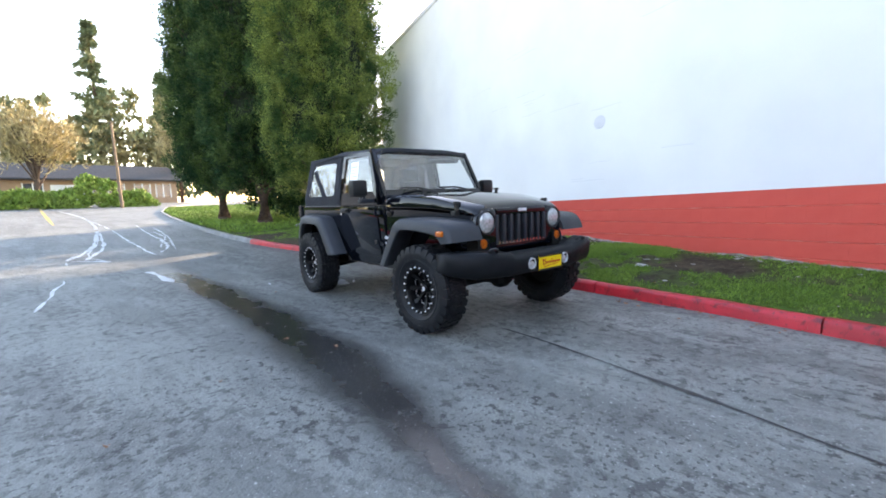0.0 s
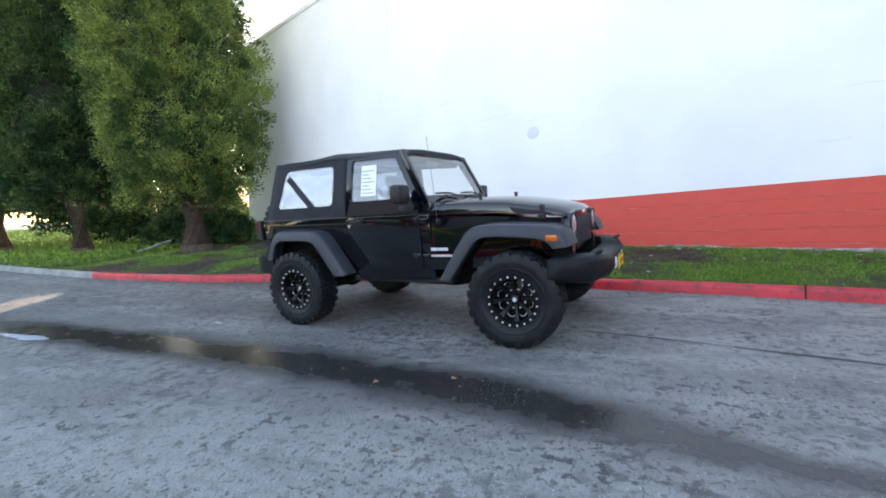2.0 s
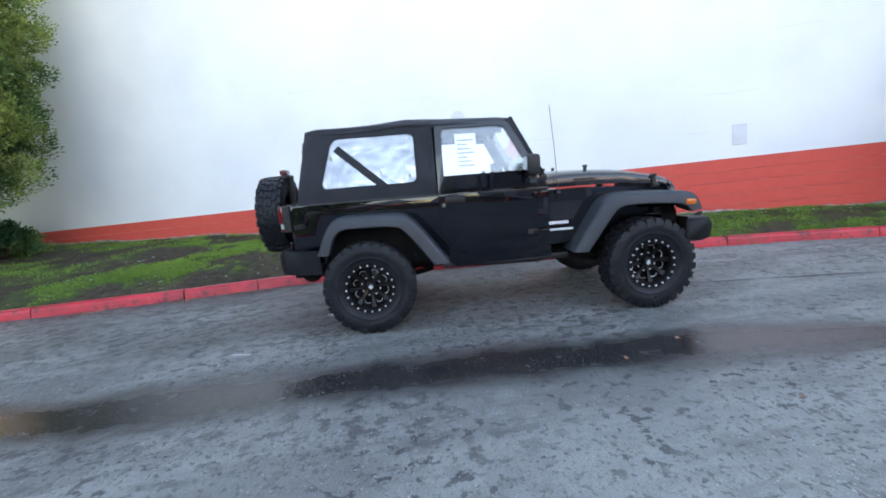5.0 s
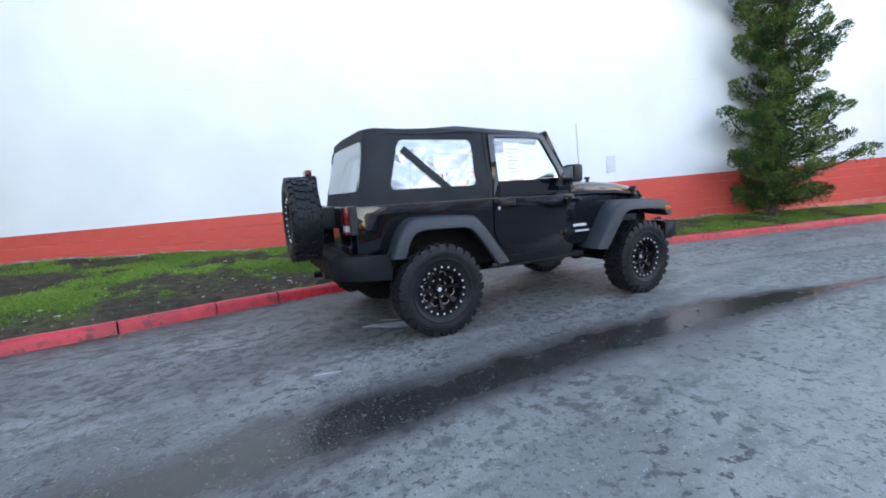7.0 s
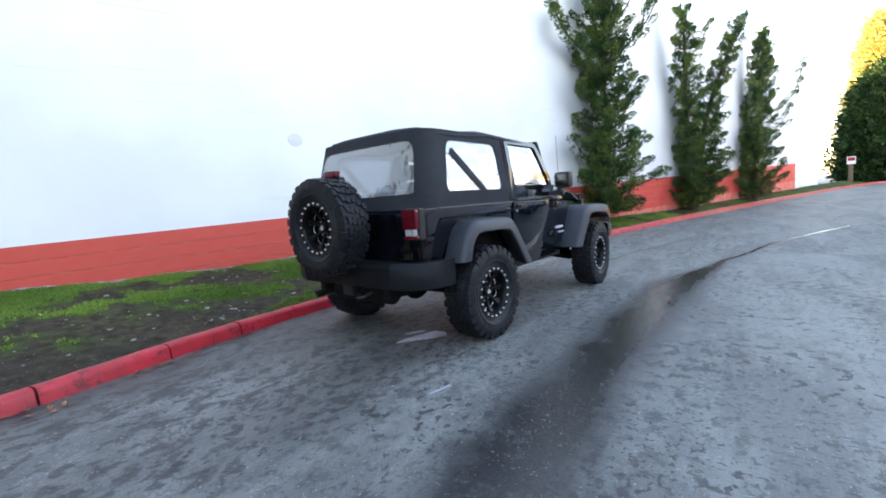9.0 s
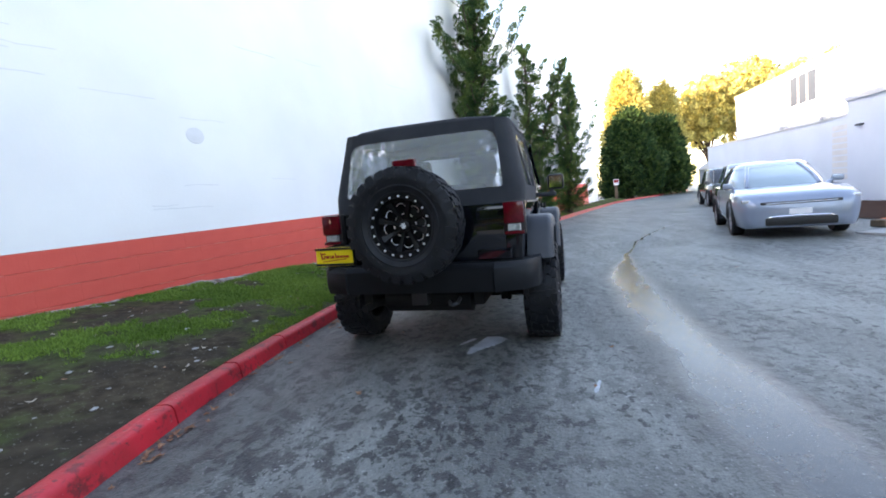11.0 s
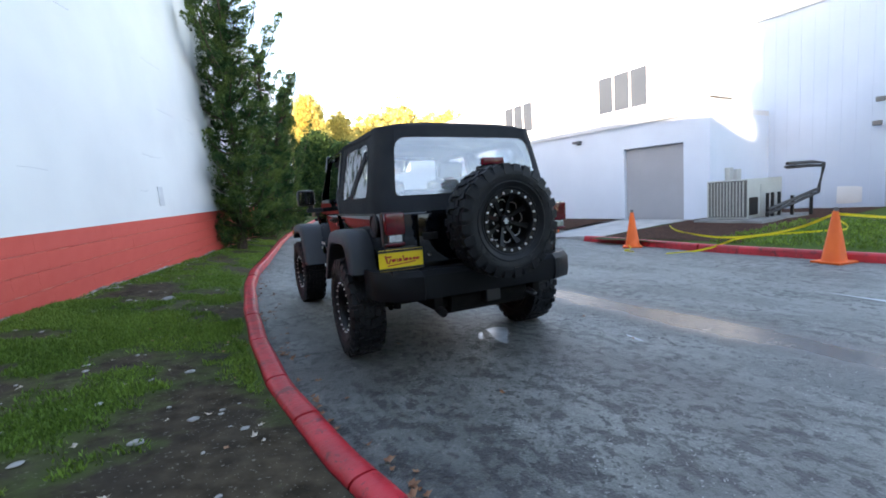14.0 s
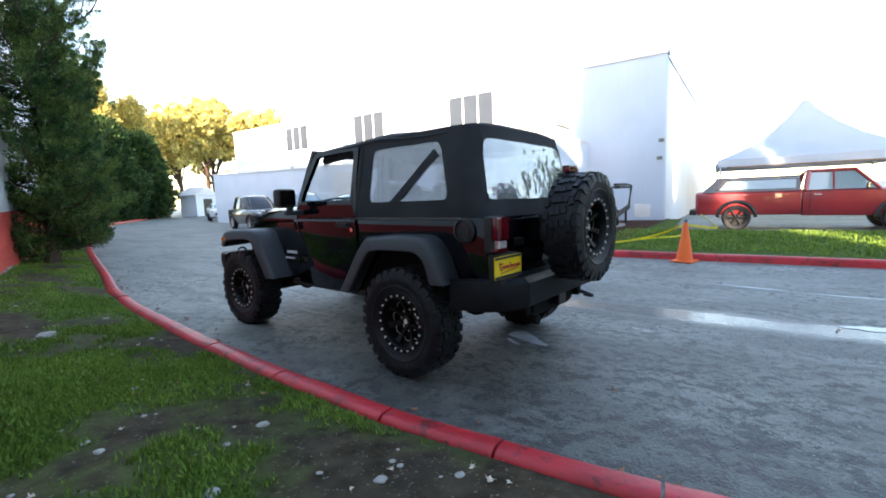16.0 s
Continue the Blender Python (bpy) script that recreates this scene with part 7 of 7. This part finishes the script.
part("rear_bumper", add_box(bmesh.new(), (-1.78, -0.9, 0.45), (-1.60, 0.9, 0.62), 0.03), TRIM, pickup)
part("front_bumper", add_box(bmesh.new(), (3.80, -0.95, 0.42), (3.98, 0.95, 0.62), 0.03), CHROME, pickup)

# ---- yard things ----
ORANGE = noisy("orange_rubber", (0.95, 0.155, 0.018), (0.88, 0.13, 0.015), 4.0, 0.5)
TAPE = noisy("yellow_plastic_tape", (0.85, 0.70, 0.02), (0.75, 0.62, 0.02), 9.0, 0.4)
# white cloth, blue-grey here because the tent's shade is in the colour
CANVAS = noisy("shaded_tent_cloth", (0.36, 0.43, 0.52), (0.32, 0.39, 0.48), 1.0, 0.8)
UNIT = noisy("beige_metal_cabinet", (0.50, 0.52, 0.48), (0.45, 0.47, 0.44), 3.0, 0.5)
WOOD = noisy("weathered_wood", (0.20, 0.13, 0.08), (0.13, 0.09, 0.06), 9.0, 0.8)

for x, y in ((-2.17, 2.87), (-1.90, 6.12)):
    cone = thing("traffic_cone", "orange rubber traffic cone on a square base", "traffic cone", "traffic cones", at=pose(x, y, 0.0, 0, 0, 12 * y))
    part("base", add_box(bmesh.new(), (-0.18, -0.18, 0.0), (0.18, 0.18, 0.03), 0.01), ORANGE, cone, smooth=True)
    bm = bmesh.new()
    add_lathe(bm, [(0.145, 0.028), (0.135, 0.05), (0.035, 0.68), (0.03, 0.70), (0.018, 0.70), (0.02, 0.66)], 28, pose(0, 0, 0, 90))
    part("cone_body", bm, ORANGE, cone, smooth=True)
    bm = bmesh.new()
    add_cyl(bm, (0, 0, 0.68), (0.01, 0, 0.75), 0.028)
    part("tip", bm, TRIM_GREY, cone)


def ribbon(pts, w, seed):
    """A limp strip of tape through points, turning as it goes."""
    r2 = random.Random(seed)
    pts = chaikin(pts, 3)
    bm = bmesh.new()
    row = []
    for i, p in enumerate(pts):
        a = 0.9 * math.sin(i * 0.21 + seed) + 0.4 * r2.random()
        up = Vector((0.2 * math.sin(a), 0.3 * math.cos(a * 2), max(0.25, math.cos(a)))).normalized() * w / 2
        p = Vector(p)
        row.append((bm.verts.new(p - up * (1 if p.z > w else 0.2)), bm.verts.new(p + up)))
    for a, b in zip(row, row[1:]):
        bm.faces.new((a[0], b[0], b[1], a[1]))
    return bm


for k, pts in enumerate(([(-1.93, 6.1, 0.66), (-2.3, 5.6, 0.42), (-2.7, 4.9, 0.24), (-2.5, 4.4, 0.2), (-3.0, 3.6, 0.2), (-3.6, 2.9, 0.2), (-4.4, 2.3, 0.22)],
                          [(-1.93, 6.1, 0.62), (-3.0, 6.0, 0.35), (-4.2, 5.4, 0.20), (-3.2, 4.8, 0.2), (-2.6, 4.6, 0.2), (-2.05, 4.5, 0.1), (-1.85, 4.25, 0.03), (-1.5, 4.0, 0.02)],
                          [(-2.0, 2.9, 0.05), (-1.7, 3.2, 0.02), (-1.5, 3.1, 0.02), (-1.45, 3.4, 0.02)], [(-1.93, 6.1, 0.66), (-3.0, 6.6, 0.5), (-5.2, 6.4, 0.4), (-6.6, 6.0, 0.6)])):
    tagged(part("caution_tape", ribbon(pts, 0.036, k), TAPE), "limp yellow caution tape trailing over the lawn", "tape", "caution tape")

ac = thing("air_conditioner", "beige outdoor air conditioning unit on a pad", "air conditioner", at=pose(-6.1, 3.0, west_height(-6, 3) + 0.03))
part("pad", add_box(bmesh.new(), (-1.7, -0.65, -0.08), (0.75, 0.85, 0.05), 0.01), KERB_GREY, ac)
cab = part("cabinet", add_box(bmesh.new(), (-1.25, -0.45, 0.06), (0.5, 0.45, 0.98), 0.02), UNIT, ac, smooth=True)
for i in range(12):
    part("louvre", add_box(bmesh.new(), (0.50, -0.42 + 0.07 * i, 0.12), (0.535, -0.395 + 0.07 * i, 0.93)), UNIT, cab)
part("grille_backing", add_box(bmesh.new(), (0.501, -0.43, 0.10), (0.508, 0.43, 0.95)), TRIM_GREY, cab)
part("fan_opening", add_box(bmesh.new(), (0.05, 0.45, 0.14), (0.45, 0.47, 0.55), 0.01), TRIM, cab)
part("service_panel", add_box(bmesh.new(), (-0.9, 0.45, 0.15), (-0.1, 0.465, 0.85), 0.008), UNIT, cab)
for x in (-0.8, -0.45, -0.2):
    bm = bmesh.new()
    add_cyl(bm, (x, 0.56, 0.05), (x, 0.56, 0.62), 0.035)
    part("pipe", bm, TRIM, ac)
rack = thing("pipe_rack", "black insulated pipe run bent round the unit", "pipes", at=pose(-6.6, 3.75, west_height(-7, 3.8)))
for z in (0.0, 0.09):
    bm = bmesh.new()
    add_tube(bm, [(0.9, 0.05, 0.20 + z), (-1.9, 0.05, 0.55 + z), (-2.2, 0.05, 1.20 + z), (-1.6, 0.02, 1.24 + z), (-0.2, 0.0, 1.22 + z)], 0.04, 8)
    part("pipe", bm, TRIM, rack)
for x in (-1.5, -0.4):
    part("post", add_box(bmesh.new(), (x, 0.02, -0.05), (x + 0.05, 0.08, 0.55)), TRIM, rack)
part("rack_top", add_box(bmesh.new(), (-2.1, -0.1, 1.22), (-0.3, 0.12, 1.26)), TRIM, rack)
for x, h in ((0.1, 1.55), (0.55, 1.5)):
    meter = thing("meter_box", "small grey electric box on the white block", "meter box", at=pose(west_x(1.88, -0.8 - x), 1.884, h - 0.2))
    part("box", add_box(bmesh.new(), (-0.12, 0.0, -0.2), (0.12, 0.12, 0.2), 0.015), UNIT, meter, smooth=True)
    part("conduit", add_cyl(bmesh.new(), (0, 0.06, -0.2), (0, 0.06, -1.2), 0.02), UNIT, meter)
gas = thing("gas_meter", "pale gas meter with bent pipes by the wall", "gas meter", at=pose(-10.55, 3.9, west_height(-10, 4)))
part("body", add_box(bmesh.new(), (-0.2, -0.3, 0.12), (0.2, 0.3, 0.62), 0.05), PALE_TRIM, gas, smooth=True)
bm = bmesh.new()
add_tube(bm, chaikin([(0, -0.2, 0.0), (0, -0.2, 0.6), (0, 0.05, 0.72), (0, 0.15, 0.6)], 2), 0.03, 8)
part("pipe", bm, TRIM_GREY, gas)
for y, z in ((4.5, 3.0), (4.45, 2.4)):
    lampx = thing("flood_light", "small flood light at the wall's corner", "lamp", at=pose(west_x(y, BACK) + 0.02, y, z))
    part("arm", add_cyl(bmesh.new(), (-0.03, 0, 0), (0.16, 0, 0.02), 0.02), TRIM_GREY, lampx)
    part("head", add_box(bmesh.new(), (0.12, -0.09, -0.06), (0.24, 0.09, 0.06), 0.02), TRIM_GREY, lampx)

tent = thing("canopy_tent", "white peaked canopy tent on poles", "tent", at=pose(-19.2, 9.0, 0.1, 0, 0, 4))
bm = bmesh.new()
rings = []
for f in (0.0, 0.08, 0.2, 0.35, 0.5, 0.68, 0.85, 0.97):
    h = 2.35 + 2.75 * (0.55 * f + 0.45 * f ** 3)
    rr = 3.3 * (1 - f)
    rings.append([(rr, rr, h), (0, rr * 0.97, h - 0.06 * (1 - f)), (-rr, rr, h), (-rr * 0.97, 0, h - 0.06 * (1 - f)), (-rr, -rr, h), (0, -rr * 0.97, h - 0.06 * (1 - f)), (rr, -rr, h), (rr * 0.97, 0, h - 0.06 * (1 - f))])
add_loft(bm, rings)
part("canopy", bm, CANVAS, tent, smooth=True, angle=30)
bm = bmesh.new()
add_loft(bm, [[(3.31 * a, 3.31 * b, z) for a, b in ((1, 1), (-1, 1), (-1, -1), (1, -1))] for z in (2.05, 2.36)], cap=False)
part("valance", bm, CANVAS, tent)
for a in (1, -1):
    for b in (1, -1):
        part("pole", add_cyl(bmesh.new(), (3.2 * a, 3.2 * b, -0.1), (3.2 * a, 3.2 * b, 2.3), 0.04), PALE_TRIM, tent)
part("canopy_stripe", add_box(bmesh.new(), (3.3, -3.0, 1.98), (3.33, 3.3, 2.05)), WOOD, tent)

bm = bmesh.new()
sign = thing("sign_post", "small red and white sign on a wooden post", "sign", at=pose(-5.6, -34.9, fall(-34.9)))
part("post", add_box(bmesh.new(), (-0.12, -0.12, -0.2), (0.12, 0.12, 2.1), 0.02), WOOD, sign)
part("board", add_box(bmesh.new(), (-0.24, 0.125, 1.6), (0.24, 0.16, 2.15), 0.01), PAPER, sign)
part("print_bar", add_box(bmesh.new(), (-0.2, 0.161, 1.85), (0.2, 0.166, 2.10)), CRIMSON, sign)
debris = thing("wood_block", "short orange-brown timber block on the asphalt", "timber", at=pose(-3.85, -0.95, 0.012, 0, 0, 25))
part("timber", add_box(bmesh.new(), (-0.25, -0.12, 0.0), (0.25, 0.12, 0.13), 0.02), WOOD, debris)
part("tape_wrap", add_box(bmesh.new(), (-0.12, -0.125, 0.002), (-0.02, 0.125, 0.134), 0.01), ORANGE, debris)
shed = thing("white_shed", "far white shed with a dark doorway", "shed", at=pose(-20.0, -49, fall(-49), 0, 0, 20))
part("wall", add_box(bmesh.new(), (-1.6, -1.2, -0.2), (1.6, 1.2, 2.6), 0.02), SIDING, shed)
part("roof", add_prism(bmesh.new(), [(-1.9, 2.55), (0, 3.6), (1.9, 2.55)], -1.4, 1.4), PALE_TRIM, shed)
part("doorway", add_box(bmesh.new(), (-0.9, 1.2, 0.0), (0.5, 1.22, 2.1)), TRIM, shed)

# marks on the white wall
frame_m = Matrix((Vector((-0.305, -0.952, 0.0267)).normalized(), Vector((-0.952, 0.305, 0)).normalized(), Vector((0, 0, 1)))).transposed().to_4x4()
vent = thing("wall_vent", "pale painted-over vent panel in the white wall", "vent", at=Matrix.Translation(on_wall(1.12, 1.62, 0.001)) @ frame_m)
GREYISH = noisy("grey_white_paint", (0.68, 0.68, 0.69), (0.60, 0.60, 0.61), 4.0, 0.8)
part("panel", add_box(bmesh.new(), (-0.11, 0.0, -0.17), (0.11, 0.012, 0.17), 0.004), GREYISH, vent)
patch = thing("wall_patch", "round scuffed plaster patch on the white wall", "patch", at=Matrix.Translation(on_wall(-3.65, 2.54, 0.001)) @ frame_m)
bm = bmesh.new()
ring = [(0.13 * math.cos(k * math.tau / 18) * (1 + 0.25 * noise.noise((k, 0, 1))), 0.004, 0.11 * math.sin(k * math.tau / 18) * (1 + 0.25 * noise.noise((k, 3, 1)))) for k in range(18)]
add_loft(bm, [[(x, 0.0, z) for x, y, z in ring], [(x * 0.94, 0.005, z * 0.94) for x, y, z in ring]])
part("plaster", bm, GREYISH, patch)
rs2 = random.Random(6)
for k in range(22):
    u, h = rs2.uniform(-8, 3.5), rs2.uniform(1.5, 4.6)
    bm = bmesh.new()
    n = rs2.randint(3, 6)
    pts = [on_wall(u + 0.16 * i, h + 0.012 * rs2.uniform(-1, 1), 0.001) for i in range(n)]
    add_tube(bm, pts, 0.0035, 4)
    tagged(part("wall_crack", bm, GREYISH), "thin level crack in the painted block wall", "crack", "wall cracks")

# a loose board in the grass
WEATHERED = noisy("weathered_pale_board", (0.50, 0.50, 0.50), (0.36, 0.35, 0.34), 5.0, 0.85, bump=0.3, bump_scale=40.0)
bm = bmesh.new()
add_box(bm, (-0.46, -0.07, -0.012), (0.46, 0.07, 0.012), 0.004)
board = part("board", bm, WEATHERED)
board.matrix_world = pose(7.55, 14.85, east_height(7.55, 14.85) + 0.16, 0, 17, 143) @ pose(0, 0, 0, 25)
tagged(board, "pale weathered board leaning in the grass by the trees", "board")

# ---- road marks ----
def strip(name, pts, w, material, label, seed=0, ragged=0.0):
    """A flat strip on the road through points, with a ragged edge."""
    r2 = random.Random(seed)
    pts = chaikin(pts, 4)
    pts = [(x + 0.05 * ragged * noise.noise((x * 3, y * 1.4, seed * 7)), y) for x, y in pts]
    v, f = [], []
    for i, (x, y) in enumerate(pts):
        a, b = Vector(pts[max(i - 1, 0)]), Vector(pts[min(i + 1, len(pts) - 1)])
        d = (b - a).normalized()
        ww = w * (1 + ragged * (noise.noise((x * 2.2, y * 2.2, seed)) * 1.6 + r2.uniform(-0.3, 0.3))) * min(1.0, 0.15 + i / 14, 0.15 + (len(pts) - 1 - i) / 14)
        for s in (-0.5, 0.5):
            px, py = x - d.y * ww * s, y + d.x * ww * s
            v.append((px, py, fall(py) + camber(px) + 0.004))
    for i in range(len(pts) - 1):
        f.append((2 * i, 2 * i + 1, 2 * i + 3, 2 * i + 2))
    return tagged(mesh_ob(name, v, f, material), label, "road mark", kind="structure")


# pale water colour; on the puddles it paints the glint of reflected sky
PALE_WATER = noisy("pale_water", (0.55, 0.60, 0.66), (0.28, 0.31, 0.34), 5.0, 0.3, spec=0.6, bump=0.1, bump_scale=12.0)
SEAL = noisy("dark_crack_seal", (0.025, 0.025, 0.027), (0.04, 0.04, 0.042), 12.0, 0.6)
FADED = noisy("faded_yellow_paint", (0.55, 0.36, 0.05), (0.40, 0.30, 0.10), 6.0, 0.7)
RUNS = (
    (0.10, [(1.9, 44), (2.6, 33.7), (2.35, 25), (2.03, 21.1), (1.31, 14.55), (0.73, 12.6), (0.63, 12.2), (0.93, 12.0), (1.28, 11.6), (1.49, 10.7), (1.64, 9.1), (1.65, 7.7)]),
    (0.06, [(2.5, 30), (2.15, 22), (1.85, 18), (1.55, 14.6), (1.15, 12.9), (0.95, 12.05)]),
    (0.04, [(1.9, 20), (1.62, 16.4), (1.22, 14.2), (1.02, 12.9), (1.25, 11.7)]),
    (0.055, [(2.43, 30.5), (2.65, 23.8), (2.33, 16.9), (2.25, 13.8), (2.23, 12.0)]),
    (0.06, [(3.71, 24), (3.25, 18.7), (3.08, 15.3), (2.79, 13.3), (2.41, 12.4)]),
    (0.045, [(4.04, 22.8), (3.75, 19.1), (3.35, 15.8), (3.0, 13.9), (2.85, 12.9)]),
    (0.04, [(3.5, 19.5), (3.45, 16.8), (2.95, 15.0), (2.65, 13.6)]),
    (0.03, [(0.63, 12.2), (0.6, 10.5), (0.46, 9.4), (0.32, 8.5), (0.18, 7.4), (0.06, 6.7)]),
)
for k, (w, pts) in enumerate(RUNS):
    strip("water_run", pts, w, PALE_WATER, "thin pale run of water down the drive", k + 1, 0.9)
strip("crack_seal", [(3.08, 2.3), (2.99, 1.61), (2.83, 0.75), (2.69, 0.2), (2.60, -0.12), (2.3, -1.2), (1.8, -3.0)], 0.028, SEAL, "dark sealed crack in the asphalt", 4, 0.5)
strip("yellow_line", [(1.0, 26.6), (1.02, 48)], 0.16, FADED, "faded yellow centre line far along the drive", 5, 0.1)
# puddle glints, drawn as pale colour in place of a mirrored sky
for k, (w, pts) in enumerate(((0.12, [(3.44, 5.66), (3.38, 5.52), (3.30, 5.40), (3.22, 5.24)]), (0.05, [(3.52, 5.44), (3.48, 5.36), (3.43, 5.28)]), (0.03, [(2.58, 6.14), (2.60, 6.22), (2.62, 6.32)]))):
    strip("puddle", pts, w, PALE_WATER, "small glint of water painted pale by the rear wheel", 20 + k, 0.95)

# ---- far end: houses and a street lamp ----
BRICK_TAN = noisy("tan_house_wall", (0.34, 0.22, 0.14), (0.28, 0.18, 0.12), 2.0, 0.85)
house = thing("house", "long low house with a dark roof behind the hedge", "house", at=pose(4, 64, fall(64) - 0.1))
part("wall", add_box(bmesh.new(), (-22, 0, 0), (10.5, 8, 3.1)), BRICK_TAN, house)
part("roof", add_prism(bmesh.new(), [(-1.0, 3.0), (4, 4.9), (9.2, 3.0), (9.2, 2.85), (-1.0, 2.85)], -23, 11.5, 0, Matrix(((0, 1, 0, 0), (1, 0, 0, 0), (0, 0, 1, 0), (0, 0, 0, 1)))), ROOF_DARK, house)
for x in (-19.5, -15.5, -11, -6.5, -3, 2.0, 4.2, 6.8, 9.0):
    w = part("window", add_box(bmesh.new(), (x - 0.75, -0.03, 0.9), (x + 0.75, -0.005, 2.4)), DARK_GLASS, house)
    for dx in (-0.8, 0, 0.8):
        part("frame", add_box(bmesh.new(), (x + dx - 0.06, -0.06, 0.8), (x + dx + 0.06, -0.03, 2.5)), PALE_TRIM, w)
part("garage_door", add_box(bmesh.new(), (-9.9, -0.04, 0.0), (-7.4, -0.01, 2.3)), PALE_TRIM, house)
part("garage_door", add_box(bmesh.new(), (-1.6, -0.04, 0.0), (0.6, -0.01, 2.3)), PALE_TRIM, house)
post = thing("street_lamp", "slim wooden street lamp post beside the drive", "street lamp", at=pose(6.2, 46, fall(46) - 0.1))
part("pole", add_cyl(bmesh.new(), (0, 0, 0), (-0.15, 0, 7.4), 0.13, 0.09), WOOD, post)
part("arm", add_cyl(bmesh.new(), (-0.15, 0, 7.2), (-0.55, -0.2, 7.35), 0.03), TRIM_GREY, post)
part("lamp_head", add_box(bmesh.new(), (-0.95, -0.35, 7.27), (-0.45, -0.1, 7.42), 0.04), PAPER, post)

# ---- pieces of the setting ----
bw, bh = 0.40, 0.20
blk = bmesh.new()
add_box(blk, (0.0, 0.0, 0.004), (bw, 0.0105, bh - 0.004))
for v in blk.verts:
    if v.co.y > 0.006:
        v.co.x += 0.0003 if v.co.x < bw / 2 else -0.0003
        v.co.z += 0.003 if v.co.z < bh / 2 else -0.003
first = None
dirx = Vector((-0.305, -0.952, TILT_U)).normalized()
diry = Vector((-0.952, 0.305, 0)).normalized()
dirz = Vector((0, 0, 1))
basis = Matrix((dirx, diry, dirz)).transposed().to_4x4()
for course in range(5):
    h = BAND - bh * (course + 1)
    for k in range(-34, 24):
        u = k * bw + (bw / 2 if course % 2 else 0)
        if u < U0 or u + bw > 9.0:
            continue
        ob = first if first is None else new("block", first.data)
        if ob is None:
            ob = first = part("block", blk, RED_PAINT, east)
        ob.parent = east
        ob.matrix_basis = Matrix.Translation(on_wall(u, h, -0.008 + random.uniform(0, 0.0006))) @ basis
bm = bmesh.new()
for course in range(5):
    h = BAND - bh * (course + 1)
    for k in range(22, 68):
        u = k * bw + (bw / 2 if course % 2 else 0)
        if u + bw > U1 or u < 9.0 - bw / 2:
            continue
        add_box(bm, (0.0008, 0.0, 0.003), (bw - 0.0008, 0.0105, bh - 0.003), 0, Matrix.Translation(on_wall(u, h, -0.008)) @ basis)
tagged(part("far_blocks", bm, RED_PAINT, east), kind="stuff")

# bare footing that shows under the paint, with a crumbled upper edge
v, f = [], []
k = 0
u = U0
while u < 14:
    x, y, _ = on_wall(u, 0, 0.0)
    g = east_height(x - 0.1, y)
    t = g + 0.02 + 0.05 * noise.noise((u * 0.7, 1, 0)) + 0.025 * noise.noise((u * 5, 2, 0))
    for z, d in ((g - 0.15, 0.030), (t, 0.022), (t + 0.012, 0.004)):
        px, py, _ = on_wall(u, 0, d)
        v.append((px, py, z))
    if k:
        f += [(3 * k - 3, 3 * k, 3 * k + 1, 3 * k - 2), (3 * k - 2, 3 * k + 1, 3 * k + 2, 3 * k - 1)]
    k += 1
    u += 0.06
tagged(mesh_ob("wall_footing", v, f, FOOTING), "crumbling pale concrete footing under the red paint", "footing", kind="structure")
